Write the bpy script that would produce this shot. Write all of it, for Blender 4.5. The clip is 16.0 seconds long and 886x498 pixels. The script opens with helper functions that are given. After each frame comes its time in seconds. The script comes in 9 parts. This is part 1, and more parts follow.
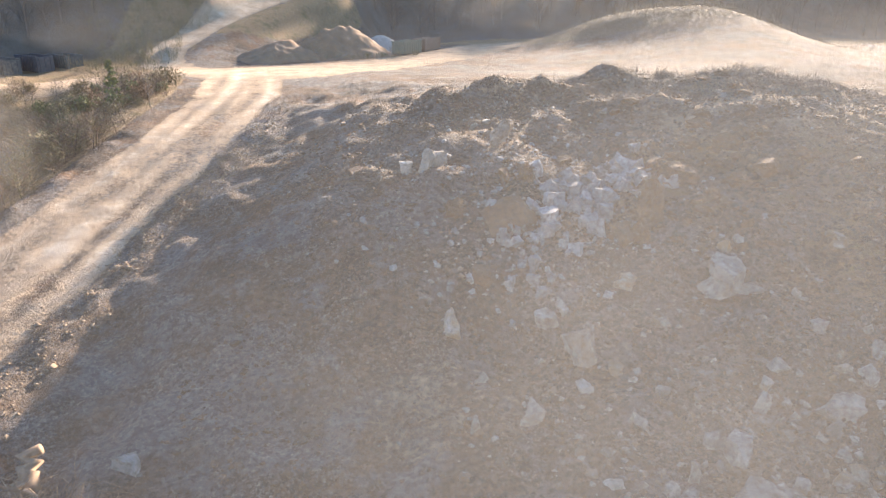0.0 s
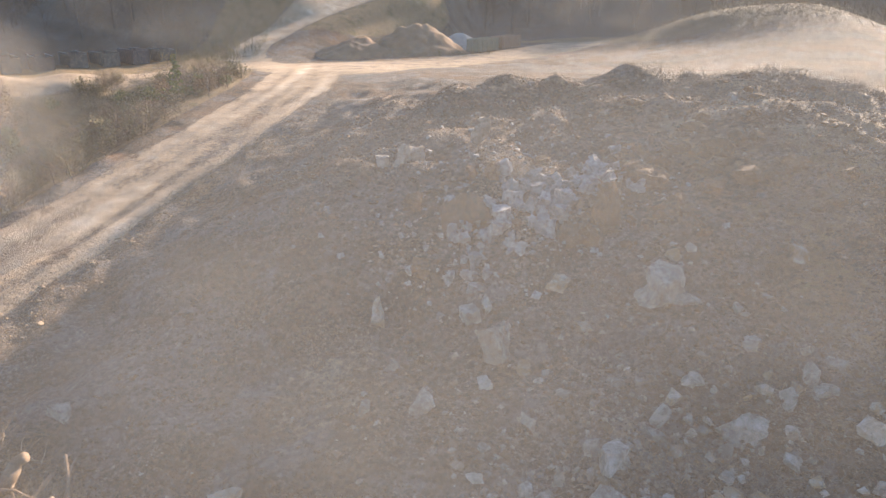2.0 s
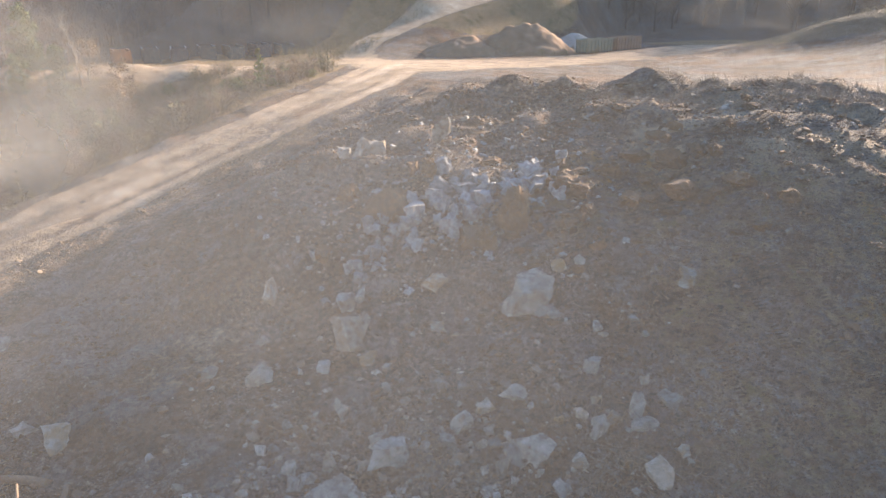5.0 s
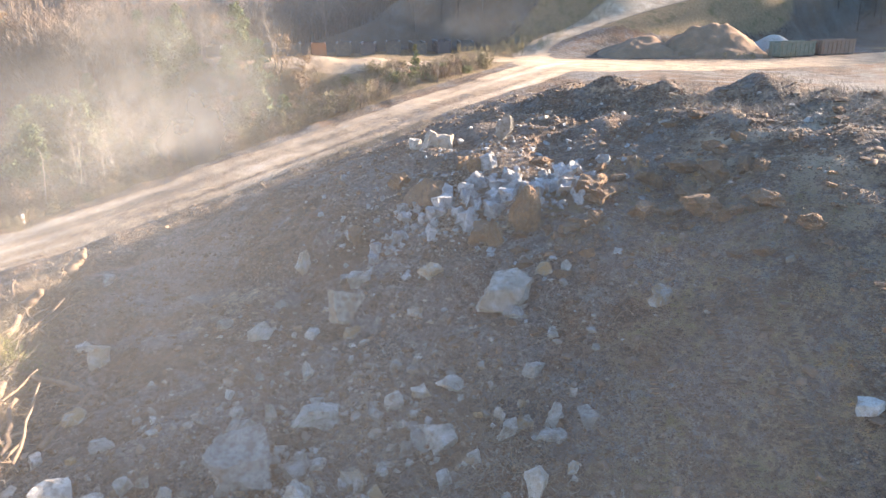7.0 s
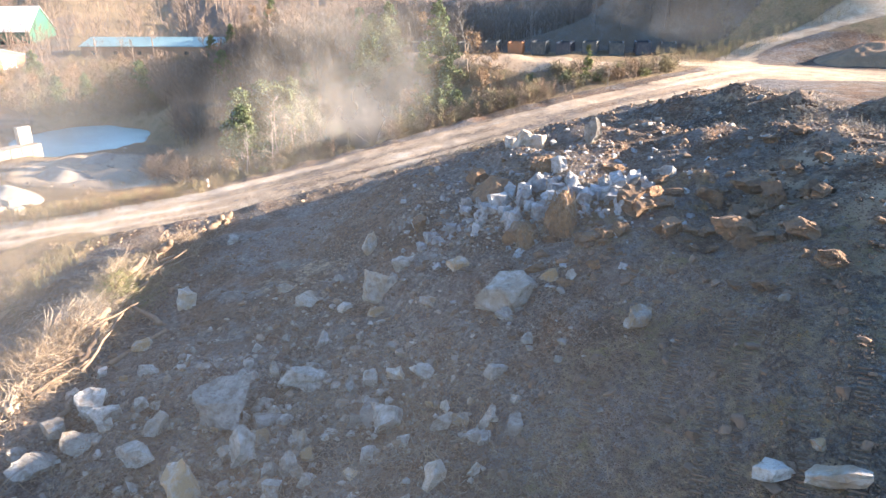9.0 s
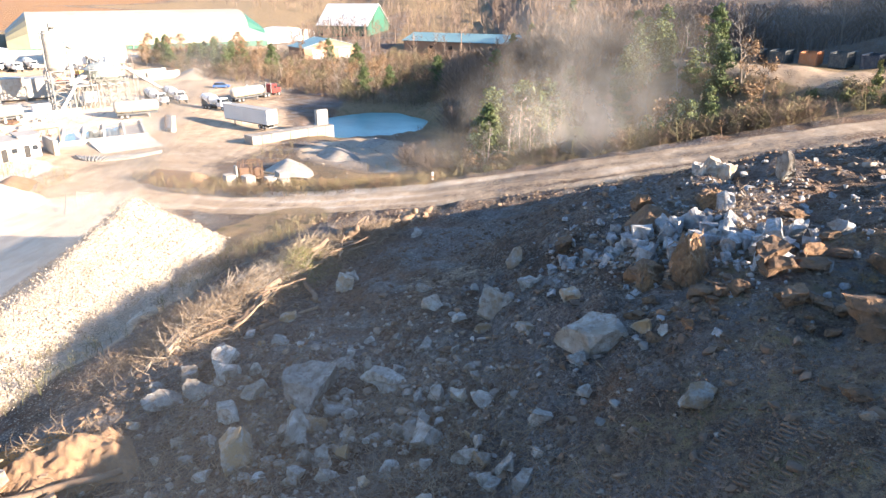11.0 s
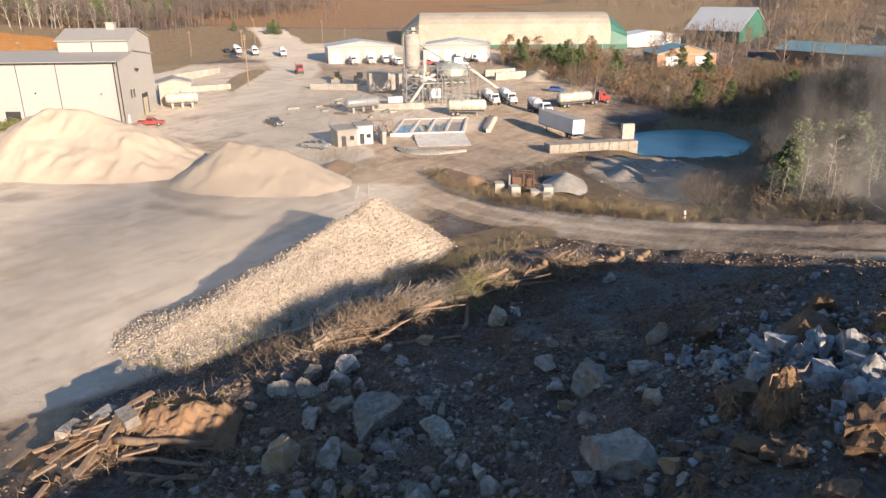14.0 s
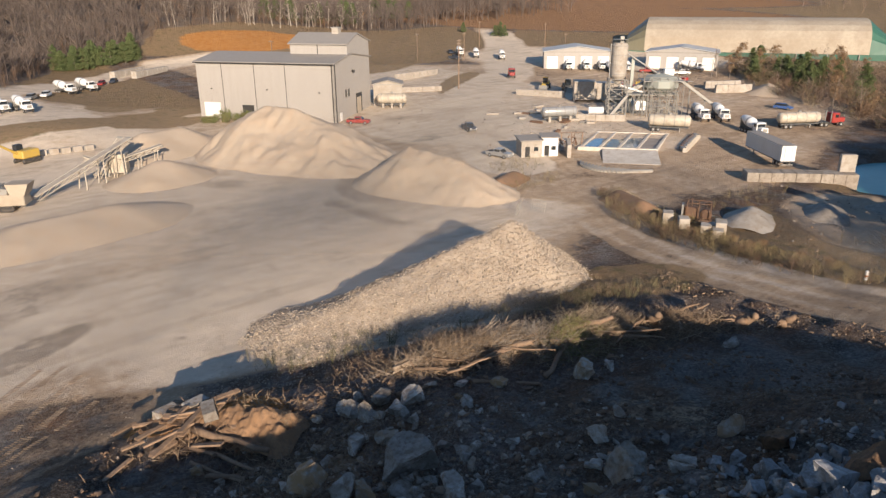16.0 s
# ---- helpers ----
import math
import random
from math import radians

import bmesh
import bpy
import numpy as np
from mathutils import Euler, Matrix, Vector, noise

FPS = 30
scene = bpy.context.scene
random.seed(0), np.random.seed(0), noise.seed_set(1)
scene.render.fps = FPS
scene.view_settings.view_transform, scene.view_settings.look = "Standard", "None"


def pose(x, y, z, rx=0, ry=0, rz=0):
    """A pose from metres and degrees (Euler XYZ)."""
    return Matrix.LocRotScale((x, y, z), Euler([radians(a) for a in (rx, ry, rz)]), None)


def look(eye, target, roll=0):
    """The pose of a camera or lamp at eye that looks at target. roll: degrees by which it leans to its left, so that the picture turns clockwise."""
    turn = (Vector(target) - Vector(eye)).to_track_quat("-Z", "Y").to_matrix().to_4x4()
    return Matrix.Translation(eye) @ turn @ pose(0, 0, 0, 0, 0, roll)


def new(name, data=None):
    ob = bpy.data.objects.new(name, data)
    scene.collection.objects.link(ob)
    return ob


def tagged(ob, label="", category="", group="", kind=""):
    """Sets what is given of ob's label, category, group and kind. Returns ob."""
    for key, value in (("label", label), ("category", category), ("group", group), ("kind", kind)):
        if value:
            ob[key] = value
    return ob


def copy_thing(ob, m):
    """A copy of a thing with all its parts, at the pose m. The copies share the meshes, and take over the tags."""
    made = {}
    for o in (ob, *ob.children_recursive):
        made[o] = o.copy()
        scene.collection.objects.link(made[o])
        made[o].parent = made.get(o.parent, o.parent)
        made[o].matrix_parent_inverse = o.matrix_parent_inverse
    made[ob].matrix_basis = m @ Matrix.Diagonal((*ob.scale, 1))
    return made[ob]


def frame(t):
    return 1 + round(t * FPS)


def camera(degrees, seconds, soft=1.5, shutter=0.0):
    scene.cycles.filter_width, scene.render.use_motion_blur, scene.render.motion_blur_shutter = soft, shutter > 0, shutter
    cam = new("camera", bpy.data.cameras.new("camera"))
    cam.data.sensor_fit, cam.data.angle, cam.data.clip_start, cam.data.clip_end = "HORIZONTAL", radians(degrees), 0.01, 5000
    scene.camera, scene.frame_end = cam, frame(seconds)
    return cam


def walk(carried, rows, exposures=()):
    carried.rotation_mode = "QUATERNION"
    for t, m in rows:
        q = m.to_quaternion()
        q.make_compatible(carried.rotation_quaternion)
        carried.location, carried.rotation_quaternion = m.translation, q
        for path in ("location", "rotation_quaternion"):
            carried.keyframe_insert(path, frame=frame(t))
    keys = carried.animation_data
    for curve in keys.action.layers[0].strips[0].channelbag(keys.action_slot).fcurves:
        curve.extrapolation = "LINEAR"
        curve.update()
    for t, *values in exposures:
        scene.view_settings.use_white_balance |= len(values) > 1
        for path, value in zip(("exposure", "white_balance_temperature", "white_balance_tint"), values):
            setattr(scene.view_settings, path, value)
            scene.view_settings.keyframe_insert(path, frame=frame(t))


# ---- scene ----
cam = camera(64.4, 16.0, soft=1.4)
METRES, EYE, TILT, LEAN, TURN = 90.0, 26.5, -20.0, 0.0, 0.0
ROWS = [
    (0.0, 0.0, 0.0, 0.0, 0.0, 0.0, -0.0),
    (0.5, 0.0298, -0.0022, -0.0007, 2.66, -0.05, -0.92),
    (1.0, 0.0609, -0.0035, -0.0007, 4.84, -0.16, -1.65),
    (1.5, 0.0907, -0.0032, -0.0005, 6.98, -0.26, -2.38),
    (2.0, 0.1207, -0.0023, 0.0004, 9.97, -0.48, -3.36),
    (2.5, 0.1508, 0.0009, 0.0015, 13.21, -0.74, -4.48),
    (3.0, 0.1808, 0.0049, 0.0033, 16.86, -1.11, -5.73),
    (3.5, 0.2121, 0.0124, 0.0056, 19.82, -1.43, -6.67),
    (4.0, 0.2432, 0.0216, 0.0085, 22.09, -1.69, -7.41),
    (6.5, 0.4037, 0.0947, 0.035, 36.83, -4.27, -11.79),
    (7.0, 0.4345, 0.1148, 0.0416, 44.24, -5.91, -13.63),
    (7.5, 0.4619, 0.1387, 0.0493, 47.79, -6.76, -14.51),
    (8.0, 0.4858, 0.1632, 0.0581, 50.71, -7.53, -15.13),
    (8.5, 0.506, 0.1886, 0.0677, 56.75, -9.24, -16.35),
    (9.0, 0.521, 0.2174, 0.0775, 65.2, -11.7, -17.72),
    (9.5, 0.5301, 0.2465, 0.0886, 71.95, -13.85, -18.58),
    (12.0, 0.5139, 0.374, 0.1483, 102.95, -24.23, -19.15),
    (12.5, 0.5019, 0.3962, 0.1608, 107.1, -25.61, -18.77),
    (13.0, 0.4884, 0.4164, 0.1734, 111.52, -27.06, -18.34),
    (13.5, 0.4728, 0.4355, 0.1855, 117.71, -29.0, -17.51),
    (14.0, 0.4538, 0.454, 0.197, 123.31, -30.68, -16.54),
    (14.5, 0.4339, 0.4699, 0.2086, 126.39, -31.57, -15.95),
    (15.0, 0.4141, 0.4836, 0.2205, 130.82, -32.81, -15.04),
    (15.5, 0.3924, 0.4961, 0.2318, 137.06, -34.4, -13.58),
    (16.0, 0.3686, 0.5071, 0.2424, 142.29, -35.59, -12.21),
]
EXPOSURES = [(0.0, 2.5, 6500, 10), (1.0, 2.38, 6500, 10), (2.0, 2.18, 6500, 10), (3.0, 2.26, 6500, 10), (4.0, 2.14, 6450, 10), (6.5, 2.68, 6350, 10), (7.5, 2.78, 6300, 10), (8.2, 2.78, 6250, 10), (9.5, 2.85, 6250, 10), (12.0, 1.98, 6300, 10), (12.5, 1.8, 6250, 10), (14.0, 1.22, 6400, 10), (16.0, 0.66, 6450, 10)]
walk(cam, [(t, pose(0, 0, EYE, TILT, LEAN, TURN) @ pose(METRES * x, METRES * y, METRES * z, 90 + pitch, roll, yaw)) for t, x, y, z, yaw, pitch, roll in ROWS], EXPOSURES)

# ---------------------------------------------------------------- low winter sun and clear sky
SUN_HEIGHT, SUN_BEARING = radians(16.8), math.atan2(0.42, 0.91)
world = bpy.data.worlds.new("world")
scene.world = world
world.use_nodes = True
sky = world.node_tree.nodes.new("ShaderNodeTexSky")
sky.sky_type, sky.sun_disc = "NISHITA", False
sky.sun_elevation, sky.sun_rotation = SUN_HEIGHT, SUN_BEARING
sky.air_density, sky.dust_density, sky.ozone_density = 1.0, 0.3, 4.0
background = world.node_tree.nodes["Background"]
background.inputs["Strength"].default_value = 0.086
world.node_tree.links.new(sky.outputs[0], background.inputs["Color"])
lamp = bpy.data.lights.new("sun", "SUN")
lamp.energy, lamp.angle, lamp.color = 5.0, radians(0.6), (1.0, 0.825, 0.65)
sun = new("sun", lamp)
to_sun = Vector((math.sin(SUN_BEARING) * math.cos(SUN_HEIGHT), math.cos(SUN_BEARING) * math.cos(SUN_HEIGHT), math.sin(SUN_HEIGHT)))
sun.matrix_world = look(to_sun * 400.0, (0, 0, 0))

# ---------------------------------------------------------------- materials
def node(tree, kind, **values):
    n = tree.nodes.new(kind)
    for key, value in values.items():
        if key in n.inputs:
            n.inputs[key].default_value = value
    return n


def blend(tree, fac, a, b):
    """Mixes two colours; each of fac, a and b is a socket or a value."""
    n = tree.nodes.new("ShaderNodeMix")
    n.data_type = "RGBA"
    for socket, value in ((n.inputs[0], fac), (n.inputs[6], a), (n.inputs[7], b)):
        if isinstance(value, bpy.types.NodeSocket):
            tree.links.new(value, socket)
        else:
            socket.default_value = value if socket is n.inputs[0] else (*value, 1.0)
    return n.outputs[2]


def step(tree, socket, low, high):
    n = tree.nodes.new("ShaderNodeMapRange")
    n.inputs["From Min"].default_value, n.inputs["From Max"].default_value = low, high
    tree.links.new(socket, n.inputs["Value"])
    return n.outputs["Result"]


def grain(tree, coords, scale, detail=4.0, rough=0.6):
    n = node(tree, "ShaderNodeTexNoise", Scale=scale, Detail=detail, Roughness=rough)
    tree.links.new(coords, n.inputs["Vector"])
    return n.outputs["Fac"]


def maths(tree, op, a, b):
    n = tree.nodes.new("ShaderNodeMath")
    n.operation = op
    for socket, value in zip(n.inputs, (a, b)):
        if isinstance(value, bpy.types.NodeSocket):
            tree.links.new(value, socket)
        else:
            socket.default_value = value
    return n.outputs[0]


def start(name):
    m = bpy.data.materials.new(name)
    m.use_nodes = True
    tree = m.node_tree
    return m, tree, tree.nodes["Principled BSDF"]


def bumped(tree, shader, height, strength, distance):
    n = node(tree, "ShaderNodeBump", Strength=strength, Distance=distance)
    tree.links.new(height, n.inputs["Height"])
    tree.links.new(n.outputs[0], shader.inputs["Normal"])


def surface(name, base, other, dirt=None, rough=0.85, metal=0.0, coarse=0.6, fine=9.0, bump=0.3, depth=0.03, vary=0.0, island=0.0, world_space=True, tint=None):
    """A weathered surface: two tones at a coarse scale, grain at a fine one, and blotches of dirt."""
    m, tree, shader = start(name)
    if world_space:
        coords = tree.nodes.new("ShaderNodeNewGeometry").outputs["Position"]
    else:
        coords = tree.nodes.new("ShaderNodeTexCoord").outputs["Object"]
    large, small = grain(tree, coords, coarse, 5.0), grain(tree, coords, fine, 6.0, 0.7)
    colour = blend(tree, step(tree, large, 0.38, 0.62), base, other)
    colour = blend(tree, maths(tree, "MULTIPLY", step(tree, small, 0.35, 0.75), 0.45), colour, tuple(0.55 * v for v in base))
    if dirt:
        colour = blend(tree, maths(tree, "MULTIPLY", step(tree, grain(tree, coords, coarse * 2.7, 6.0, 0.7), 0.47, 0.66), 0.75), colour, dirt)
    if vary or island:
        info = tree.nodes.new("ShaderNodeObjectInfo").outputs["Random"] if vary else tree.nodes.new("ShaderNodeNewGeometry").outputs["Random Per Island"]
        if tint:
            other_lot = maths(tree, "FRACT", maths(tree, "MULTIPLY", info, 7.31), 0.0)
            worn = maths(tree, "MULTIPLY", step(tree, other_lot, 0.45, 0.95), step(tree, grain(tree, coords, coarse * 1.4, 4.0), 0.38, 0.56))
            colour = blend(tree, worn, colour, tint)
        hue = tree.nodes.new("ShaderNodeHueSaturation")
        tree.links.new(colour, hue.inputs["Color"])
        amount = vary or island
        tree.links.new(maths(tree, "ADD", maths(tree, "MULTIPLY", info, 2.0 * amount), 1.0 - amount), hue.inputs["Value"])
        colour = hue.outputs["Color"]
    tree.links.new(colour, shader.inputs["Base Color"])
    shader.inputs["Roughness"].default_value, shader.inputs["Metallic"].default_value = rough, metal
    if bump:
        bumped(tree, shader, maths(tree, "ADD", small, maths(tree, "MULTIPLY", large, 1.5)), bump, depth)
    return m


def plain(name, colour, rough=0.6, metal=0.0, wear=0.25, scale=2.0):
    """Paint, rubber, steel: one colour with faint dust and scuffs."""
    m, tree, shader = start(name)
    coords = tree.nodes.new("ShaderNodeTexCoord").outputs["Object"]
    dust = step(tree, grain(tree, coords, scale, 6.0, 0.7), 0.45, 0.75)
    out = blend(tree, maths(tree, "MULTIPLY", dust, wear), colour, (0.33, 0.27, 0.21))
    tree.links.new(out, shader.inputs["Base Color"])
    shader.inputs["Roughness"].default_value, shader.inputs["Metallic"].default_value = rough, metal
    return m


def ground_material():
    m, tree, shader = start("ground")
    coords = tree.nodes.new("ShaderNodeNewGeometry").outputs["Position"]
    zone = tree.nodes.new("ShaderNodeAttribute")
    zone.attribute_name = "zone"
    split = tree.nodes.new("ShaderNodeSeparateColor")
    tree.links.new(zone.outputs["Color"], split.inputs["Color"])
    big, mid = grain(tree, coords, 0.07, 5.0, 0.6), grain(tree, coords, 0.45, 6.0, 0.7)
    small, tiny = grain(tree, coords, 2.2, 8.0, 0.75), grain(tree, coords, 11.0, 5.0, 0.75)
    ragged = maths(tree, "MULTIPLY", maths(tree, "SUBTRACT", maths(tree, "ADD", mid, small), 1.0), 0.55)

    def mask(socket, low=0.42, high=0.58):
        return step(tree, maths(tree, "ADD", socket, ragged), low, high)

    soil = blend(tree, step(tree, mid, 0.38, 0.64), (0.118, 0.073, 0.047), (0.185, 0.118, 0.075))
    patch, stain = grain(tree, coords, 0.16, 5.0, 0.65), grain(tree, coords, 0.28, 6.0, 0.7)
    soil = blend(tree, maths(tree, "MULTIPLY", step(tree, patch, 0.50, 0.62), 0.75), soil, (0.215, 0.110, 0.055))
    soil = blend(tree, maths(tree, "MULTIPLY", step(tree, patch, 0.47, 0.37), 0.75), soil, (0.058, 0.042, 0.032))
    soil = blend(tree, maths(tree, "MULTIPLY", step(tree, stain, 0.50, 0.64), 0.65), soil, (0.25, 0.238, 0.228))
    soil = blend(tree, maths(tree, "MULTIPLY", step(tree, grain(tree, coords, 0.085, 6.0, 0.68), 0.48, 0.60), 0.5), soil, (0.225, 0.212, 0.205))
    soil = blend(tree, maths(tree, "MULTIPLY", step(tree, small, 0.56, 0.74), 0.55), soil, (0.30, 0.27, 0.24))
    soil = blend(tree, maths(tree, "MULTIPLY", step(tree, tiny, 0.62, 0.70), 0.5), soil, (0.40, 0.36, 0.31))
    # gravel in the earth: stones of many tones, a hand across and smaller
    stony = maths(tree, "ADD", maths(tree, "MULTIPLY", step(tree, grain(tree, coords, 0.22, 5.0, 0.65), 0.44, 0.60), 0.8), 0.2)
    for scale, low, high, light, dark in ((8.0, 0.76, 0.84, 0.42, 0.4), (15.0, 0.70, 0.80, 0.42, 0.45)):
        grit = node(tree, "ShaderNodeTexVoronoi", Scale=scale)
        tree.links.new(coords, grit.inputs["Vector"])
        lot = tree.nodes.new("ShaderNodeSeparateColor")
        tree.links.new(grit.outputs["Color"], lot.inputs["Color"])
        soil = blend(tree, maths(tree, "MULTIPLY", maths(tree, "MULTIPLY", step(tree, lot.outputs["Green"], low, high), light), stony), soil, (0.36, 0.315, 0.26))
        soil = blend(tree, maths(tree, "MULTIPLY", maths(tree, "MULTIPLY", step(tree, lot.outputs["Blue"], 0.70, 0.78), dark), stony), soil, (0.062, 0.044, 0.032))
    # crumbly lumps a hand across
    cell = node(tree, "ShaderNodeTexVoronoi", Scale=4.5)
    tree.links.new(coords, cell.inputs["Vector"])
    tone = tree.nodes.new("ShaderNodeSeparateColor")
    tree.links.new(cell.outputs["Color"], tone.inputs["Color"])
    hue = tree.nodes.new("ShaderNodeHueSaturation")
    tree.links.new(soil, hue.inputs["Color"])
    tree.links.new(maths(tree, "ADD", maths(tree, "MULTIPLY", tone.outputs["Red"], 0.56), 0.72), hue.inputs["Value"])
    soil = hue.outputs["Color"]
    pale = blend(tree, step(tree, mid, 0.36, 0.66), (0.655, 0.535, 0.40), (0.735, 0.615, 0.475))
    pale = blend(tree, maths(tree, "MULTIPLY", step(tree, big, 0.48, 0.66), 0.5), pale, (0.53, 0.425, 0.32))
    pale = blend(tree, maths(tree, "MULTIPLY", step(tree, tiny, 0.55, 0.8), 0.3), pale, (0.30, 0.23, 0.17))
    pale = blend(tree, maths(tree, "MULTIPLY", step(tree, grain(tree, coords, 0.11, 8.0, 0.72), 0.53, 0.62), 0.5), pale, (0.40, 0.31, 0.225))
    grass = blend(tree, step(tree, small, 0.36, 0.66), (0.25, 0.165, 0.088), (0.34, 0.24, 0.138))
    grass = blend(tree, maths(tree, "MULTIPLY", step(tree, mid, 0.52, 0.66), 0.7), grass, (0.14, 0.122, 0.052))
    clay = blend(tree, step(tree, mid, 0.36, 0.64), (0.50, 0.205, 0.05), (0.57, 0.28, 0.09))
    tan = blend(tree, step(tree, mid, 0.34, 0.66), (0.46, 0.33, 0.215), (0.54, 0.40, 0.27))
    tan = blend(tree, maths(tree, "MULTIPLY", step(tree, big, 0.45, 0.64), 0.6), tan, (0.33, 0.23, 0.145))
    # wheel marks: grain drawn out along the traffic
    drawn = node(tree, "ShaderNodeMapping")
    drawn.inputs["Rotation"].default_value, drawn.inputs["Scale"].default_value = (0, 0, radians(-42)), (0.045, 0.5, 0.3)
    tree.links.new(coords, drawn.inputs["Vector"])
    ruts = maths(tree, "MULTIPLY", step(tree, grain(tree, drawn.outputs[0], 1.0, 4.0, 0.6), 0.50, 0.62), 0.45)
    tan, pale = blend(tree, ruts, tan, (0.30, 0.215, 0.145)), blend(tree, maths(tree, "MULTIPLY", ruts, 0.7), pale, (0.40, 0.32, 0.235))
    pale = blend(tree, step(tree, maths(tree, "ADD", split.outputs["Red"], ragged), 0.62, 0.92), tan, pale)
    colour = blend(tree, mask(split.outputs["Red"]), soil, pale)
    colour = blend(tree, mask(split.outputs["Green"]), colour, grass)
    colour = blend(tree, mask(split.outputs["Blue"]), colour, clay)
    # alpha darkens: wet yard patches, brown earth and painted shade
    colour = blend(tree, maths(tree, "MULTIPLY", mask(zone.outputs["Alpha"]), 0.6), colour, (0.175, 0.132, 0.096))
    tree.links.new(colour, shader.inputs["Base Color"])
    shader.inputs["Roughness"].default_value = 0.95
    shader.inputs["Specular IOR Level"].default_value = 0.25
    lumps = maths(tree, "MULTIPLY", cell.outputs["Distance"], -0.8)
    lumps = maths(tree, "ADD", lumps, maths(tree, "MULTIPLY", grit.outputs["Distance"], -0.6))
    rough_ground = maths(tree, "ADD", maths(tree, "ADD", maths(tree, "MULTIPLY", small, 2.0), tiny), lumps)
    packed = maths(tree, "SUBTRACT", 1.0, maths(tree, "MULTIPLY", step(tree, split.outputs["Red"], 0.45, 0.75), 0.75))
    bumped(tree, shader, maths(tree, "MULTIPLY", rough_ground, packed), 1.0, 0.18)
    return m


GROUND = ground_material()
LIMESTONE = surface("limestone", (0.47, 0.44, 0.395), (0.275, 0.24, 0.20), (0.17, 0.115, 0.07), 0.92, 0.0, 1.1, 11.0, 1.0, 0.09, vary=0.3, tint=(0.31, 0.20, 0.10))
FRESH_STONE = surface("fresh_limestone", (0.40, 0.395, 0.39), (0.26, 0.25, 0.24), (0.15, 0.115, 0.085), 0.9, 0.0, 1.3, 12.0, 0.9, 0.06, vary=0.22)
RUBBLE = surface("rubble", (0.35, 0.315, 0.275), (0.22, 0.18, 0.14), (0.16, 0.10, 0.06), 0.92, 0.0, 0.8, 7.0, 0.4, 0.03, island=0.4, tint=(0.22, 0.14, 0.08))
BERM = surface("berm_stones", (0.30, 0.215, 0.14), (0.22, 0.15, 0.095), None, 0.95, 0.0, 0.8, 7.0, 0.4, 0.03, island=0.3)
CLOD = surface("clod", (0.185, 0.11, 0.061), (0.25, 0.142, 0.074), (0.085, 0.060, 0.042), 0.97, 0.0, 1.3, 9.0, 1.0, 0.12, vary=0.22)
SAND = surface("sand", (0.515, 0.415, 0.31), (0.465, 0.37, 0.27), (0.43, 0.32, 0.22), 0.95, 0.0, 0.16, 5.0, 0.5, 0.08)
GRAVEL = surface("crushed_stone", (0.53, 0.44, 0.34), (0.45, 0.365, 0.275), (0.34, 0.27, 0.20), 0.95, 0.0, 0.5, 5.0, 0.8, 0.12, island=0.34)
WOOD = surface("weathered_wood", (0.29, 0.195, 0.125), (0.21, 0.135, 0.085), (0.14, 0.10, 0.07), 0.9, 0.0, 1.5, 14.0, 0.5, 0.02, vary=0.2)
TWIG = surface("dry_twigs", (0.30, 0.215, 0.135), (0.20, 0.135, 0.085), None, 0.9, 0.0, 0.7, 6.0, 0.0, island=0.3)
BARK = surface("grey_bark", (0.25, 0.205, 0.165), (0.17, 0.135, 0.105), None, 0.95, 0.0, 0.8, 8.0, 0.3, 0.02, vary=0.2)
WHITE = plain("white_paint", (0.78, 0.77, 0.74), 0.45, 0.0, 0.22)
# ---------------------------------------------------------------- the lie of the land
def sm(a, b, v):
    t = np.clip((v - a) / (b - a), 0.0, 1.0)
    return t * t * (3.0 - 2.0 * t)


def lattice(ix, iy, seed):
    n = (ix.astype(np.int64) * 374761393 + iy.astype(np.int64) * 668265263 + seed * 982451653) & 0x7FFFFFFF
    n = ((n ^ (n >> 13)) * 1274126177) & 0x7FFFFFFF
    n = n ^ (n >> 16)
    return (n & 0xFFFF) / 65535.0


def vnoise(x, y, seed=0):
    """Smooth value noise from -1 to 1."""
    fx, fy = np.floor(x), np.floor(y)
    u, v = x - fx, y - fy
    u, v = u * u * (3 - 2 * u), v * v * (3 - 2 * v)
    a, b = lattice(fx, fy, seed), lattice(fx + 1, fy, seed)
    c, d = lattice(fx, fy + 1, seed), lattice(fx + 1, fy + 1, seed)
    return 2.0 * ((a * (1 - u) + b * u) * (1 - v) + (c * (1 - u) + d * u) * v) - 1.0


# the haul road: its middle and height by northing
ROAD_Y = [-60, -30, -15, 0, 15, 27, 41, 55, 70, 85, 98, 115]
ROAD_X = [-62, -56, -48, -40.5, -34.8, -31.6, -29.3, -27.6, -25.2, -24.5, -27.0, -33.0]
ROAD_Z = [0.3, 0.4, 0.6, 1.5, 3.3, 5.0, 7.6, 10.3, 13.2, 15.2, 16.0, 16.1]
# the dumping slope's profile by northing
SLOPE_Y = [-12, -4, 2, 8, 15, 22, 29, 33, 37, 43, 50, 60, 66, 75, 90, 110]
SLOPE_Z = [0.3, 0.4, 1.3, 2.9, 4.4, 5.8, 6.9, 7.6, 9.6, 12.5, 14.7, 17.1, 17.8, 17.2, 16.4, 16.0]


# the edge of the woods beyond the works
WOOD_X, WOOD_Y = [-330, -190, -152, -75, -58, -24, 2, 40, 70], [-262, -262, -286, -276, -255, -243, -192, -168, -150]
# the ramp behind the fork: its middle by northing
RAMP_Y, RAMP_X = [108, 114, 120, 130, 138, 147, 160], [-41, -45.5, -45, -43, -40.3, -36, -28]


def away(x, y):
    """Metres out over the yard, away from the hill."""
    return -(0.6 * x + 0.8 * y)


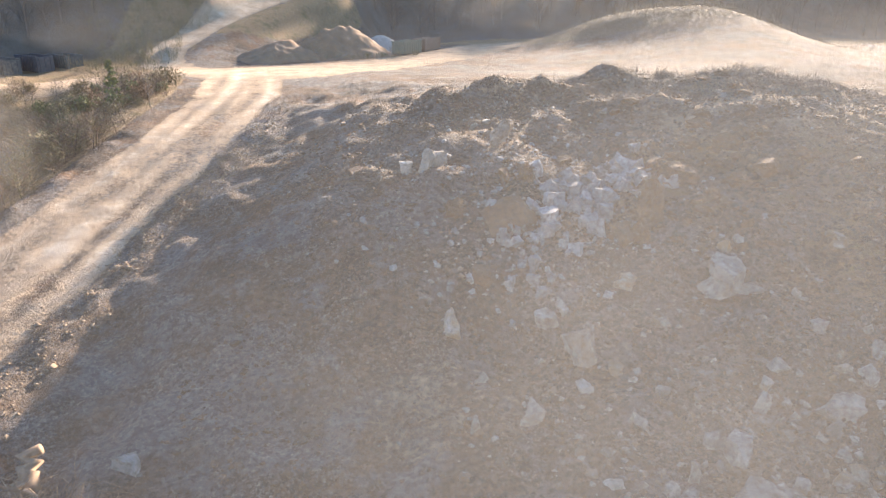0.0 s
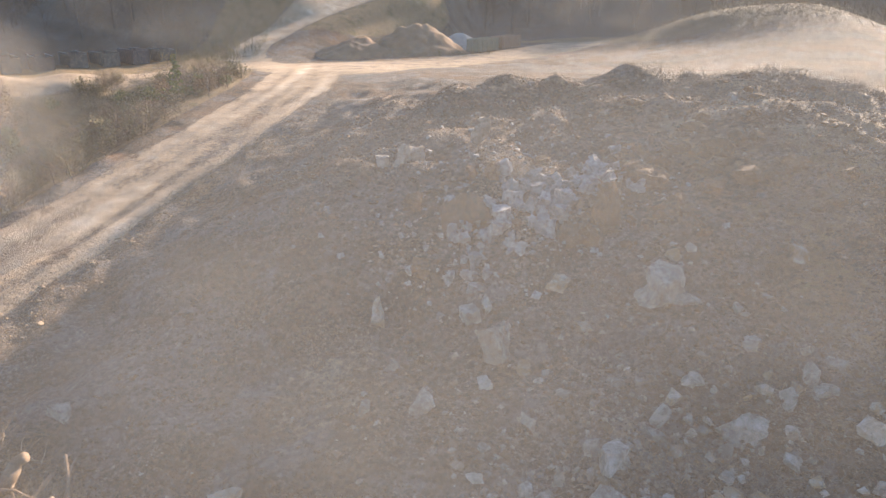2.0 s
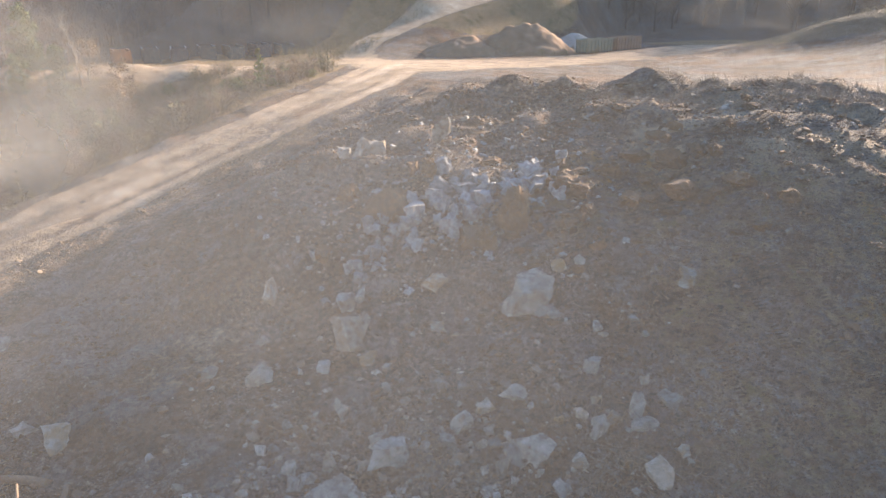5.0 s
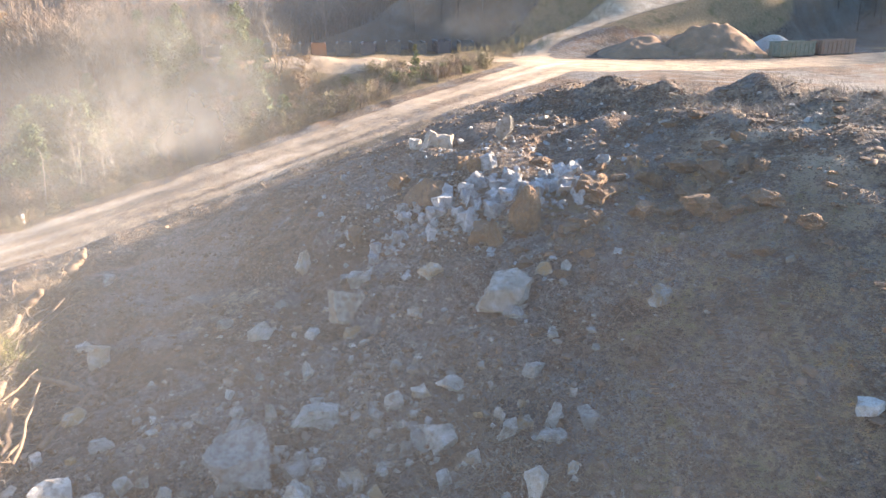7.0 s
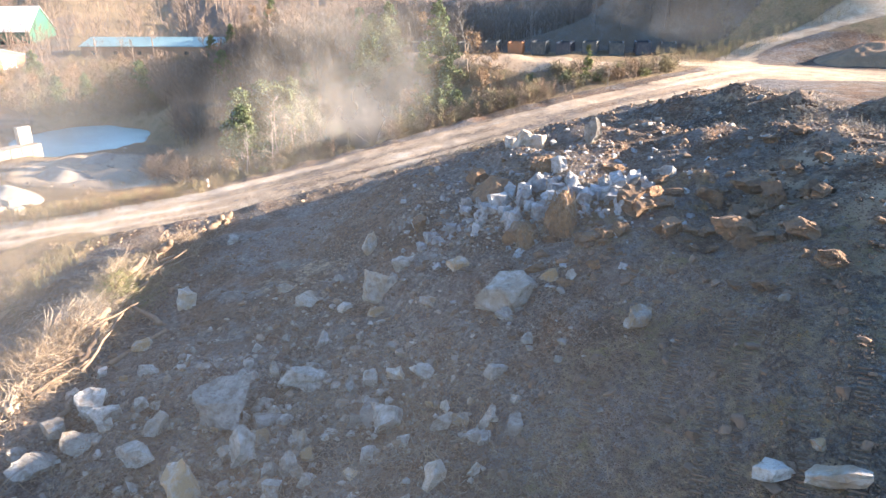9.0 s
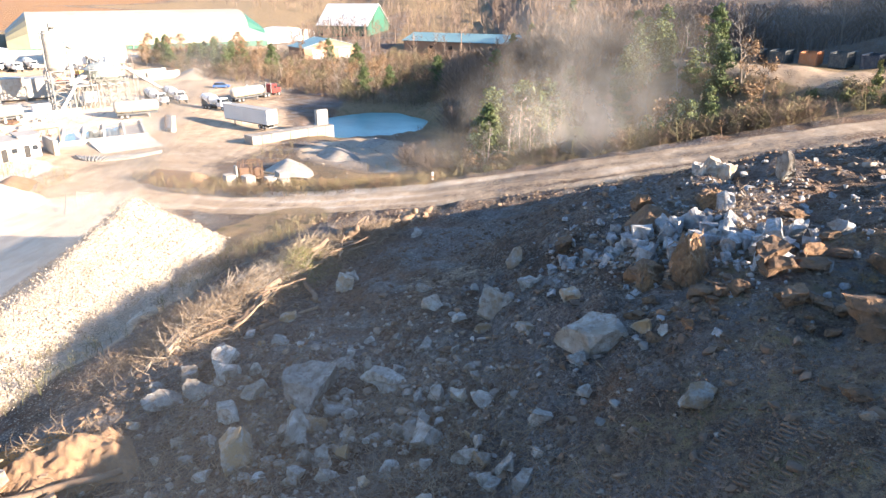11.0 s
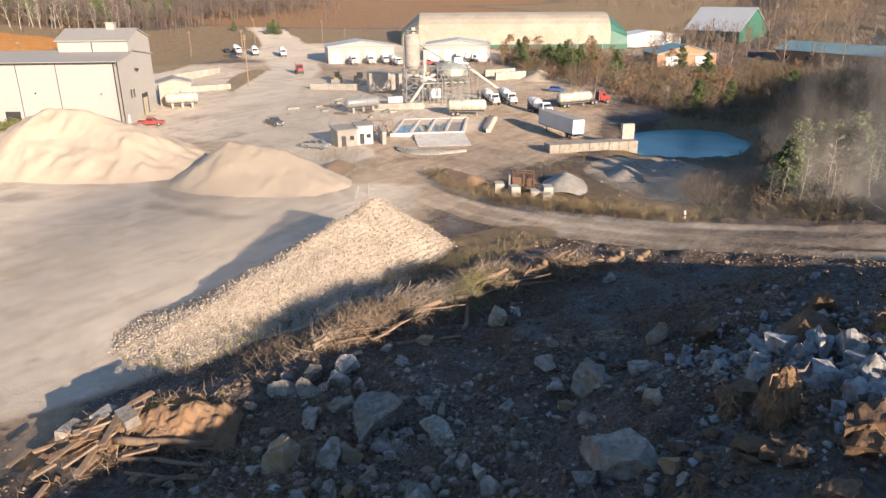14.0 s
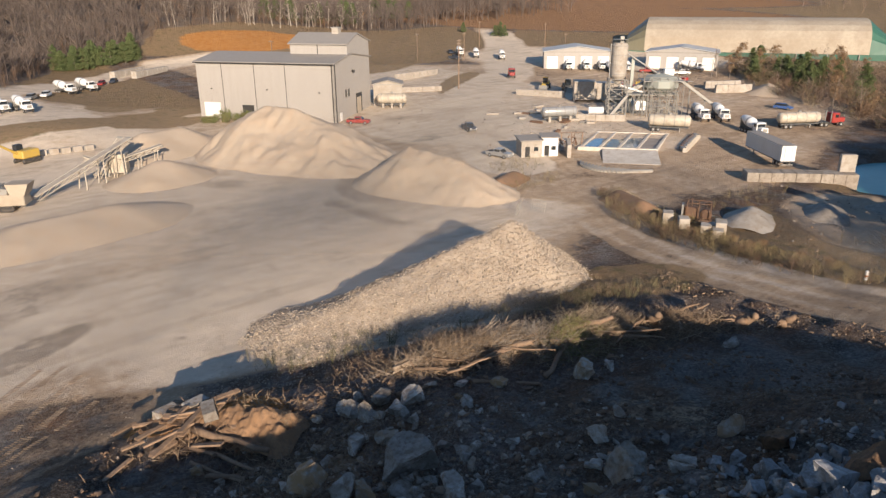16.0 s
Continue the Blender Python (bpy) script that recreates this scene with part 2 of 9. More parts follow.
def shelf(x, y):
    """Metres down the bank from the middle of the upper side road."""
    return (x + 60.0) * 0.669 - (y - 94.0) * 0.743


def yard_height(x, y):
    d = away(x, y)
    z = 0.2 + 0.036 * np.maximum(0.0, d - 70.0)
    z = z + 0.05 * np.maximum(0.0, d - 240.0)
    # the higher truck park behind the grass bank
    bank = sm(-26.0, 6.0, x) * sm(-108.0, -128.0, y)
    z = z + 3.0 * bank
    # the wooded rise beyond the truck park
    z = z + 0.22 * np.maximum(0.0, -y - 238.0 - 0.25 * (x + 60.0)) * sm(-190.0, -60.0, x)
    return z


def land(x, y):
    x, y = np.asarray(x, float), np.asarray(y, float)
    xr, zr = np.interp(y, ROAD_Y, ROAD_X), np.interp(y, ROAD_Y, ROAD_Z)
    d = x - xr
    yard = yard_height(x, y)
    slope = np.interp(y, SLOPE_Y, SLOPE_Z)
    slope = slope + 0.075 * np.clip(x - 10.0, 0.0, 25.0) * sm(12.0, 45.0, y) * sm(110.0, 75.0, y) * (1.0 - 0.8 * sm(26.0, 42.0, x) * sm(46.0, 58.0, y))
    slope = slope - 1.6 * sm(27.0, 44.0, x) * sm(54.0, 66.0, y) * sm(106.0, 86.0, y)
    slope = slope + 0.9 * np.exp(-((x - 6.0) / 13.0) ** 2 - ((y - 45.0) / 7.0) ** 2)
    slope = slope + 1.9 * np.exp(-((x - 8.0) / 4.0) ** 2 - ((y - 65.5) / 2.8) ** 2) + 1.6 * np.exp(-((x - 15.5) / 3.2) ** 2 - ((y - 69.0) / 2.6) ** 2)
    slope = slope + 1.3 * np.exp(-((x - 25.0) / 9.0) ** 2 - ((y - 57.0) / 9.0) ** 2)
    slope = slope - 1.5 * np.exp(-((x - 18.5) / 3.5) ** 2 - ((y - 50.5) / 3.0) ** 2)
    slope = slope + 0.6 * np.exp(-((x - 11.0) / 6.5) ** 2 - ((y - 35.0) / 4.5) ** 2)
    slope = slope - 0.8 * np.exp(-((x + 8.0) / 8.0) ** 2 - ((y - 21.0) / 6.0) ** 2)
    slope = slope - 1.0 * np.exp(-((x - 18.5) / 5.0) ** 2 - ((y - 17.0) / 4.5) ** 2)
    # bank of pushed-up earth along the foot
    foot = y - (20.0 - 0.42 * (x + 13.0))
    slope = slope + 0.9 * np.exp(-(foot / 3.2) ** 2) * sm(-22.0, -14.0, x) * sm(26.0, 16.0, x)
    slope = np.where(y < 0.0, np.maximum(slope * sm(-12, 0, y) + yard * (1 - sm(-12, 0, y)), yard), np.maximum(slope, yard))
    east = zr + (slope - zr) * sm(5.0, 27.0, d)
    # the bushy hollow west of the haul road
    floor_z = np.interp(y, [-30, 10, 30, 45, 55, 65, 78, 92], [0.3, 0.8, 2.0, 4.5, 7.5, 10.5, 14.4, 15.7])
    floor_z = floor_z * (1.0 - 0.75 * sm(-36.0, -62.0, x)) + 0.2
    s = shelf(x, y)
    hollow = floor_z + (15.6 - floor_z) * sm(24.0, 5.0, s)
    hollow = np.where(y < 10.0, hollow * sm(-20, 10, y) + yard * (1 - sm(-20, 10, y)), hollow)
    west = zr + (hollow - zr) * sm(5.0, 20.0, -d)
    z = np.where(d > 0, east, west)
    # past the road's lower end all is yard
    z = yard + (z - yard) * sm(-42.0, -14.0, y)
    z = z + (yard - z) * sm(-95.0, -130.0, x) * sm(70.0, 40.0, y)
    # settling pond
    basin = np.hypot((x + 112.5) / 16.5, (y - 10.0) / 12.5) + 0.05 * np.sin(x / 3.1 + y / 4.7)
    z = z - sm(1.3, 0.85, basin) * (z + 2.2)
    # the debris heap at the foot of the slope
    z = z + 0.8 * np.exp(-((x - 20.0) / 4.5) ** 2 - ((y - 5.0) / 3.0) ** 2)
    # top shelf and the hills behind it
    top = 15.7 + 0.006 * np.maximum(0, y - 100.0)
    z = z + (top - z) * sm(92.0, 112.0, y) * sm(28.0, 2.0, s)
    z = z + (top - z) * sm(92.0, 112.0, y) * sm(2.0, 28.0, s)
    # the ramp that climbs on behind the fork, on a bank of its own
    off = x - np.interp(y, RAMP_Y, RAMP_X)
    z = z + 0.235 * np.clip(y - 111.0, 0.0, 90.0) * sm(15.0, 4.5, off) * sm(30.0, 16.0, s)
    back = -s - 15.0
    z = z + np.where(back > 0, np.minimum(0.85 * back, 20.0) * sm(-30.0, -52.0, x + 0.1 * (y - 120.0)), 0.0) * sm(0, 8, back) * sm(-96.0, -72.0, x) * sm(50.0, 75.0, y)
    # the tall tan spoil mound
    z = z + 8.0 * np.exp(-((x - 52.0) / np.where(x > 52.0, 16.0, 21.0)) ** 2 - ((y - 150.0) / np.where(y < 150.0, 36.0, 16.0)) ** 2)
    z = z + 2.6 * np.exp(-((x - 32.0) / 12.0) ** 2 - ((y - 149.0) / 10.0) ** 2)
    rise = np.maximum(0.0, y - 186.0 - 0.25 * np.abs(x - 30.0))
    z = z + 0.5 * rise * sm(-60.0, -25.0, x)
    # far tree-clad ridge to the west
    z = z + 0.09 * np.maximum(0.0, -x - 260.0) * sm(-60.0, 0.0, y)
    z = np.minimum(z, 62.0 + 0.01 * np.hypot(x, y))
    return z


def spaced(low, high, fine, far, growth=0.03):
    """Grid lines, close together from low to high and wider apart outside."""
    lines = list(np.arange(low, high, fine))
    for sign, edge in ((-1, low), (1, lines[-1])):
        v, gap = edge, fine
        while abs(v) < far:
            gap *= 1 + growth
            v += sign * gap
            lines.append(v)
    return np.array(sorted(lines))


def band(x, y, path, width, soft):
    """1 inside a lane of that half width along a line of points, 0 outside."""
    best = np.full(x.shape, 1e9)
    for (ax, ay), (bx, by) in zip(path, path[1:]):
        ux, uy = bx - ax, by - ay
        t = np.clip(((x - ax) * ux + (y - ay) * uy) / (ux * ux + uy * uy), 0, 1)
        best = np.minimum(best, np.hypot(x - ax - t * ux, y - ay - t * uy))
    return sm(width + soft, width - soft, best)


def spot(x, y, cx, cy, rx, ry, turn=0.0):
    c, s = math.cos(radians(turn)), math.sin(radians(turn))
    u, v = (x - cx) * c + (y - cy) * s, (y - cy) * c - (x - cx) * s
    return sm(1.25, 0.75, np.hypot(u / rx, v / ry))


def relief(x, y):
    """Uneven ground on top of the lie of the land."""
    d = x - np.interp(y, ROAD_Y, ROAD_X)
    rough = sm(6.0, 11.0, d) * sm(-3.0, 8.0, y) * sm(96.0, 80.0, y)
    rough = rough * (1.0 - 0.75 * spot(x, y, 36.0, 38.0, 16.0, 26.0))
    nose = spot(x, y, 8.0, 47.0, 18.0, 13.0)
    z = rough * (0.42 * vnoise(x / 4.3, y / 4.3, 1) + 0.30 * vnoise(x / 1.9, y / 1.9, 2) + 0.15 * vnoise(x / 0.9, y / 0.9, 3))
    z = z + nose * (0.4 * vnoise(x / 3.1, y / 3.1, 4) + 0.3 * vnoise(x / 1.3, y / 1.3, 5))
    crest = spot(x, y, 24.0, 66.0, 34.0, 9.0)
    z = z + crest * (0.65 * vnoise(x / 4.2, y / 2.8, 6) + 0.40 * vnoise(x / 1.5, y / 1.5, 7))
    # dozer tracks down the smooth part of the slope
    lane = spot(x, y, 37.0, 40.0, 9.0, 20.0, 12.0)
    z = z + lane * (0.08 * np.sin((0.76 * x + 0.65 * y) * 2.9) + 0.10 * vnoise((0.76 * x + 0.65 * y) / 0.8, (0.65 * x - 0.76 * y) / 7.0, 16))
    berm = np.exp(-((d - 6.6) / 1.1) ** 2) * sm(8.0, 20.0, y) * sm(84.0, 70.0, y)
    z = z + berm * (0.35 + 0.35 * vnoise(x / 1.1, y / 1.1, 8))
    berm = np.exp(-((d + 6.4) / 1.2) ** 2) * sm(-8.0, 5.0, y) * sm(84.0, 70.0, y)
    z = z + berm * (0.25 + 0.25 * vnoise(x / 1.4, y / 1.4, 9))
    wild = sm(-8.0, -14.0, d) * sm(-5.0, 8.0, y) + sm(160.0, 180.0, y)
    z = z + np.clip(wild, 0, 1) * (0.5 * vnoise(x / 6.0, y / 6.0, 10) + 0.2 * vnoise(x / 2.0, y / 2.0, 11))
    hills = sm(16.0, 40.0, -shelf(x, y)) * sm(40.0, 60.0, y)
    z = z + hills * (2.2 * vnoise(x / 17.0, y / 17.0, 12) + 0.9 * vnoise(x / 6.0, y / 6.0, 13))
    # wheel ruts along the haul road
    lane = sm(5.5, 4.0, np.abs(d)) * sm(-14.0, 0.0, y) * sm(112.0, 90.0, y)
    z = z + 0.05 * lane * (np.sin(d * 2.4) + vnoise(d / 0.7, y / 9.0, 14))
    z = z + 0.05 * vnoise(x / 1.6, y / 1.6, 15) * sm(150.0, 90.0, away(x, y))
    return z


def height(x, y):
    """The ground's height at one place."""
    a, b = np.array([float(x)]), np.array([float(y)])
    return float((land(a, b) + relief(a, b))[0])


GRAVEL_YARD = [(-240, -245), (-212, -203), (-150, -135), (-110, -110), (-80, -75), (-62, -45)]
SIDE_ROAD = [(-92, 61), (-68, 79.5), (-59, 86.5), (-51, 93), (-44, 98), (-36, 103), (-25, 108)]
UPPER_ROAD = [(-30, 101), (-38, 107), (-44, 113), (-45, 120), (-43, 130), (-40.3, 138), (-36, 147), (-28, 160)]
PLATEAU = [(-28, 104), (-13, 111), (-4, 124), (5, 141), (15, 160)]


def make_ground():
    xs, ys = spaced(-46.0, 52.0, 0.5, 2600.0), spaced(-14.0, 74.0, 0.5, 2600.0)
    x, y = np.meshgrid(xs, ys)
    z = land(x, y) + relief(x, y)
    nx, ny = len(xs), len(ys)
    i = np.arange(nx * ny).reshape(ny, nx)
    quads = np.stack([i[:-1, :-1], i[:-1, 1:], i[1:, 1:], i[1:, :-1]], -1).reshape(-1, 4)
    mesh = bpy.data.meshes.new("ground")
    mesh.vertices.add(nx * ny)
    mesh.vertices.foreach_set("co", np.stack([x, y, z], -1).ravel())
    mesh.loops.add(quads.size)
    mesh.loops.foreach_set("vertex_index", quads.ravel())
    mesh.polygons.add(len(quads))
    mesh.polygons.foreach_set("loop_start", np.arange(0, quads.size, 4))
    mesh.polygons.foreach_set("loop_total", np.full(len(quads), 4))
    mesh.update()
    mesh.polygons.foreach_set("use_smooth", np.ones(len(quads), bool))
    d = x - np.interp(y, ROAD_Y, ROAD_X)
    out = away(x, y)
    # pale stone dust: the haul roads and the stockpile yard
    # paler below northing 44: haze of airborne dust put into the road's colour
    worn = 0.60 + 0.08 * sm(44.0, 24.0, y) + 0.05 * np.cos(d * 1.75 + 0.6 * vnoise(d * 0 + 3, y / 9.0, 25)) + 0.16 * vnoise(d / 1.3, y / 12.0, 26)
    edge = 5.3 + 0.8 * vnoise(x * 0 + 1.5, y / 5.0, 27)
    pale = sm(edge + 0.8, edge - 0.6, np.abs(d)) * worn * sm(-20.0, -8.0, y) * sm(118.0, 100.0, y)
    pale = np.maximum(pale, 0.60 * band(x, y, SIDE_ROAD, 4.2, 1.2))
    pale = np.maximum(pale, 0.64 * band(x, y, UPPER_ROAD, 3.6, 1.0))
    pale = np.maximum(pale, 0.56 * band(x, y, PLATEAU, 8.0, 2.5))
    pale = np.maximum(pale, 0.58 * spot(x, y, -25.0, 103.0, 14.0, 10.0))
    foot = y - (12.0 - 0.45 * (x + 13.0))
    yard = (0.95 + 0.2 * vnoise(x / 13.0, y / 9.0, 30)) * sm(1.0, -4.0, foot) * sm(-56.0, -46.0, x + 0.30 * (y + 20.0)) * sm(30.0, 4.0, y - 0.6 * x) * sm(175.0, 150.0, out)
    yard = np.maximum(yard, (0.74 + 0.16 * vnoise(x / 17.0, y / 12.0, 29)) * sm(-24, -34, y) * sm(-128.0, -118.0, x) * sm(150.0, 130.0, out))
    yard = np.maximum(yard, sm(-15, -25, y) * sm(-150.0, -135.0, x) * sm(235.0, 215.0, out) * sm(-60, -70, x) * (0.62 + 0.25 * sm(-40, -56, y)))
    yard = np.maximum(yard, 1.1 * spot(x, y, -78.0, -84.0, 26.0, 24.0, 40))
    yard = np.maximum(yard, 1.15 * band(x, y, GRAVEL_YARD, 9.0, 2.0))
    yard = np.maximum(yard, spot(x, y, -205.0, -140.0, 60.0, 34.0, -52.0))
    yard = np.maximum(yard, band(x, y, [(20, -172), (-20, -205), (-60, -236), (-78, -238)], 9.0, 2.5))
    yard = np.maximum(yard, 0.64 * spot(x, y, -56.0, -20.0, 16.0, 14.0))
    yard = np.maximum(yard, 0.62 * spot(x, y, -100.0, -22.0, 38.0, 18.0, 15.0))
    yard = np.maximum(yard, (0.62 + 0.14 * vnoise(x / 14.0, y / 14.0, 28)) * sm(62.0, 78.0, out) * sm(235.0, 215.0, out) * sm(-54.0, -62.0, x) * sm(6.0, -6.0, y - 0.16 * (x + 60)))
    pale = np.maximum(pale, yard)
    pale = np.maximum(pale, 0.62 * band(x, y, [(-47, -2), (-48, -14), (-40, -18), (-26, -14)], 6.0, 2.5))
    # streaks of spilled stone dust on the slope
    for cx, cy, rx, ry, turn in ((26.5, 42.5, 2.6, 0.7, 35), (30.5, 35.0, 2.0, 0.5, 50), (9.0, 43.0, 6.0, 2.6, 30), (0.0, 30.0, 5.0, 4.0, 20), (16.0, 28.0, 5.0, 3.0, 40), (27.0, 58.0, 5.0, 2.0, 10), (34.0, 63.0, 9.0, 3.0, 5), (20.0, 66.0, 6.0, 2.5, 0), (22.0, 45.0, 3.0, 0.8, 50), (31.0, 52.0, 4.0, 1.0, 40)):
        pale = np.maximum(pale, 0.43 * spot(x, y, cx, cy, rx, ry, turn))
    pale = np.maximum(pale, 0.40 * spot(x, y, 28.0, 66.0, 34.0, 8.0))
    pale = np.maximum(pale, 0.45 * spot(x, y, 40.0, 44.0, 13.0, 19.0))
    pale = np.maximum(pale, (0.51 + 0.14 * vnoise(x / 3.4, y / 1.8, 34)) * spot(x, y, 30.0, 58.0, 16.0, 12.0))
    pale = np.maximum(pale, 0.62 * band(x, y, [(19, -4), (27, 0), (40, 4)], 4.0, 2.0))
    # the yard turns to trodden brown earth towards the debris heap
    pale = pale * (1 - 0.27 * spot(x, y, 30.0, -4.0, 12.0, 7.0, 40))
    # dry grass and weeds
    grass = sm(-6.4, -9.0, d) * sm(-6.0, 6.0, y) * (1 - pale)
    grass = np.maximum(grass, sm(228.0, 245.0, out) * (1 - pale))
    grass = np.maximum(grass, spot(x, y, -26.0, 9.0, 9.0, 6.0, -30) * 0.75)
    grass = np.maximum(grass, sm(-100.0, -112.0, y) * sm(-50.0, -36.0, x) * (1 - pale))
    grass = np.maximum(grass, 0.9 * band(x, y, [(14, -126), (-10, -132), (-34, -141)], 6.5, 2.0) + 0.9 * spot(x, y, -28.0, -163.0, 20.0, 9.0, 40))
    grass = np.maximum(grass, spot(x, y, -120.0, -200.0, 40.0, 30.0, 40) * (1 - band(x, y, GRAVEL_YARD, 9.0, 2.0)))
    grass = np.maximum(grass, spot(x, y, -47.0, 10.0, 5.0, 26.0, -22) * 0.9)
    grass = np.maximum(grass, sm(150.0, 165.0, y) * (1 - band(x, y, UPPER_ROAD, 3.2, 1.2)))
    grass = np.maximum(grass, 0.8 * spot(x, y, 50.0, 150.0, 36.0, 16.0))
    grass = np.maximum(grass, sm(8.0, 14.0, -shelf(x, y)) * sm(30.0, 60.0, y) * (1 - band(x, y, UPPER_ROAD, 3.2, 1.2)))
    # warm brown earth on the tracked part and round the hollow in the rim
    grass = np.maximum(grass, np.maximum(0.47 * spot(x, y, 36.0, 42.0, 16.0, 17.0), 0.46 * spot(x, y, 18.0, 47.0, 9.0, 6.0)))
    # dark ground under the woods: leaf litter, and hillside shade put into the colour
    woods = np.maximum(sm(8.0, 14.0, -shelf(x, y)) * sm(30.0, 60.0, y), sm(166.0, 182.0, y))
    woods = np.maximum(woods * (1 - band(x, y, UPPER_ROAD, 10.0, 3.0)), sm(24.0, 34.0, y) * sm(-84.0, -96.0, x) * sm(2.0, 8.0, shelf(x, y)))
    woods = np.maximum(woods, sm(2.0, -6.0, y - np.interp(x, WOOD_X, WOOD_Y)) * sm(120.0, 100.0, x) * sm(-340.0, -320.0, x) * sm(-100.0, -120.0, y))
    grass = grass * (1 - 0.85 * woods)
    bare = spot(x, y, -15.0, 134.0, 13.0, 20.0, -15) * (1 - band(x, y, UPPER_ROAD, 6.0, 2.0))
    grass, pale = grass * (1 - bare), np.maximum(pale, 0.40 * bare)
    # bare clay: the cut bank behind the works and torn earth on the slope
    clay = spot(x, y, -106.0, -254.0, 30.0, 17.0, -12)
    red_hill = np.maximum(spot(x, y, -380.0, -330.0, 190.0, 60.0, -50), spot(x, y, -310.0, -250.0, 150.0, 70.0, -52))
    grass, pale = grass * (1 - red_hill), pale * (1 - red_hill)
    clay = np.maximum(clay, (0.70 + 0.06 * vnoise(x / 60.0, y / 60.0, 24)) * red_hill)
    clay = np.maximum(clay, 0.9 * spot(x, y, 19.0, 5.5, 6.0, 3.4, -40))
    clay = np.maximum(clay, 0.38 * spot(x, y, 17.0, 52.0, 5.0, 3.0))
    clay = np.maximum(clay, 0.36 * spot(x, y, 38.0, 46.0, 11.0, 12.0))
    # dark and wet patches on the yard
    damp_and_shade = 0.22 + 0.30 * vnoise(x / 19.0 + 0.2 * y / 9.0, y / 8.0, 21) + 0.06 * vnoise(x / 5.0, y / 5.0, 22)
    damp_and_shade = damp_and_shade * pale * sm(-5.0, -20.0, y) * 0.98
    for path in ([(30, 8), (8, -20), (-30, -28), (-52, -26)], [(34, -6), (20, -40), (-10, -58), (-40, -68), (-64, -66)], [(-60, -46), (-84, -66), (-120, -92)], [(-58, -24), (-84, -22), (-118, -36), (-134, -50)]):
        damp_and_shade = np.maximum(damp_and_shade, 0.44 * band(x, y, path, 3.0, 2.2) * (0.8 + 0.25 * vnoise(x / 3.0, y / 3.0, 23)))
    damp_and_shade = np.maximum(damp_and_shade, 0.55 * spot(x, y, -36.0, -50.0, 16.0, 10.0, 45))
    damp_and_shade = np.maximum(damp_and_shade, 0.5 * spot(x, y, 28.0, -32.0, 14.0, 6.0, 20))
    damp_and_shade = np.maximum(damp_and_shade, 0.40 * spot(x, y, -92.0, -30.0, 22.0, 8.0, 30))
    damp_and_shade = np.maximum(damp_and_shade, 0.52 * band(x, y, [(-6, -80), (-16, -64), (-23, -48), (-26, -30)], 5.0, 3.0) * (0.75 + 0.5 * vnoise(x / 7.0, y / 4.0, 33)))
    damp_and_shade = np.maximum(damp_and_shade, 0.58 * spot(x, y, 27.0, -19.0, 9.0, 2.6, 25))
    damp_and_shade = damp_and_shade * (1 - 0.8 * band(x, y, GRAVEL_YARD, 9.0, 2.0))
    # darkened flat below the pond: the trees' shade put into the ground colour
    damp_and_shade = np.maximum(damp_and_shade, 0.6 * spot(x, y, -78.0, 16.0, 20.0, 13.0, -20))
    # painted shade of the wooded hillsides, and the red hill's browner tone
    damp_and_shade = np.maximum(damp_and_shade, np.maximum(0.8 * woods, 0.72 * red_hill))
    damp_and_shade = np.maximum(damp_and_shade, (0.62 + 0.2 * vnoise(x / 6.0, y / 5.0, 35)) * spot(x, y, 54.0, 148.0, 36.0, 22.0))
    # lawn and dry verges beside the tall hall
    lawn = np.maximum(spot(x, y, -156.0, -196.0, 26.0, 17.0, 35), 0.9 * spot(x, y, -121.0, -128.0, 27.0, 7.0, 40)) * (1 - band(x, y, GRAVEL_YARD, 9.0, 2.0))
    lawn = np.maximum(lawn, 0.9 * spot(x, y, -24.0, -126.0, 14.0, 5.0, 0))
    grass, damp_and_shade = np.maximum(grass, lawn), damp_and_shade * (1 - 0.9 * lawn)
    # grey silt on the flat below the pond
    silt = spot(x, y, -75.0, 15.0, 17.0, 12.0, 40)
    grass, pale, damp_and_shade = grass * (1 - silt), np.maximum(pale, 0.8 * silt), np.maximum(damp_and_shade, 0.45 * silt)
    zone = mesh.color_attributes.new("zone", "FLOAT_COLOR", "POINT")
    zone.data.foreach_set("color", np.stack([pale, grass, clay, damp_and_shade], -1).astype(np.float32).ravel())
    mesh.materials.append(GROUND)
    return tagged(new("ground", mesh), "brown earth slope, pale gravel roads and yard", "ground", kind="structure")


make_ground()


# ---------------------------------------------------------------- ways to build things
def part(name, bm, material, parent, label="", smooth=False):
    """One mesh object under a thing or a part."""
    mesh = bpy.data.meshes.new(name)
    bm.to_mesh(mesh)
    bm.free()
    mesh.materials.append(material)
    if smooth:
        mesh.polygons.foreach_set("use_smooth", np.ones(len(mesh.polygons), bool))
    ob = new(name, mesh)
    ob.parent = parent
    return tagged(ob, label)


def shared(name, mesh, parent, m):
    """Another piece on a mesh that is there already."""
    ob = new(name, mesh)
    ob.parent = parent
    ob.matrix_basis = m
    return ob


def thing(name, m, label, category, group="", kind=""):
    ob = new(name)
    ob.matrix_basis = m
    ob.empty_display_size = 0.3
    return tagged(ob, label, category, group, kind)


def box(bm, x, y, z, sx, sy, sz, turn=None, bevel=0.0):
    """A box with its middle at x, y, z."""
    m = Matrix.Translation((x, y, z)) @ (turn or Matrix()) @ Matrix.Diagonal((sx, sy, sz, 1))
    made = bmesh.ops.create_cube(bm, size=1.0, matrix=m)
    if bevel:
        edges = list({e for v in made["verts"] for e in v.link_edges})
        bmesh.ops.bevel(bm, geom=edges, offset=bevel, segments=1, affect="EDGES", profile=0.5)
    return bm


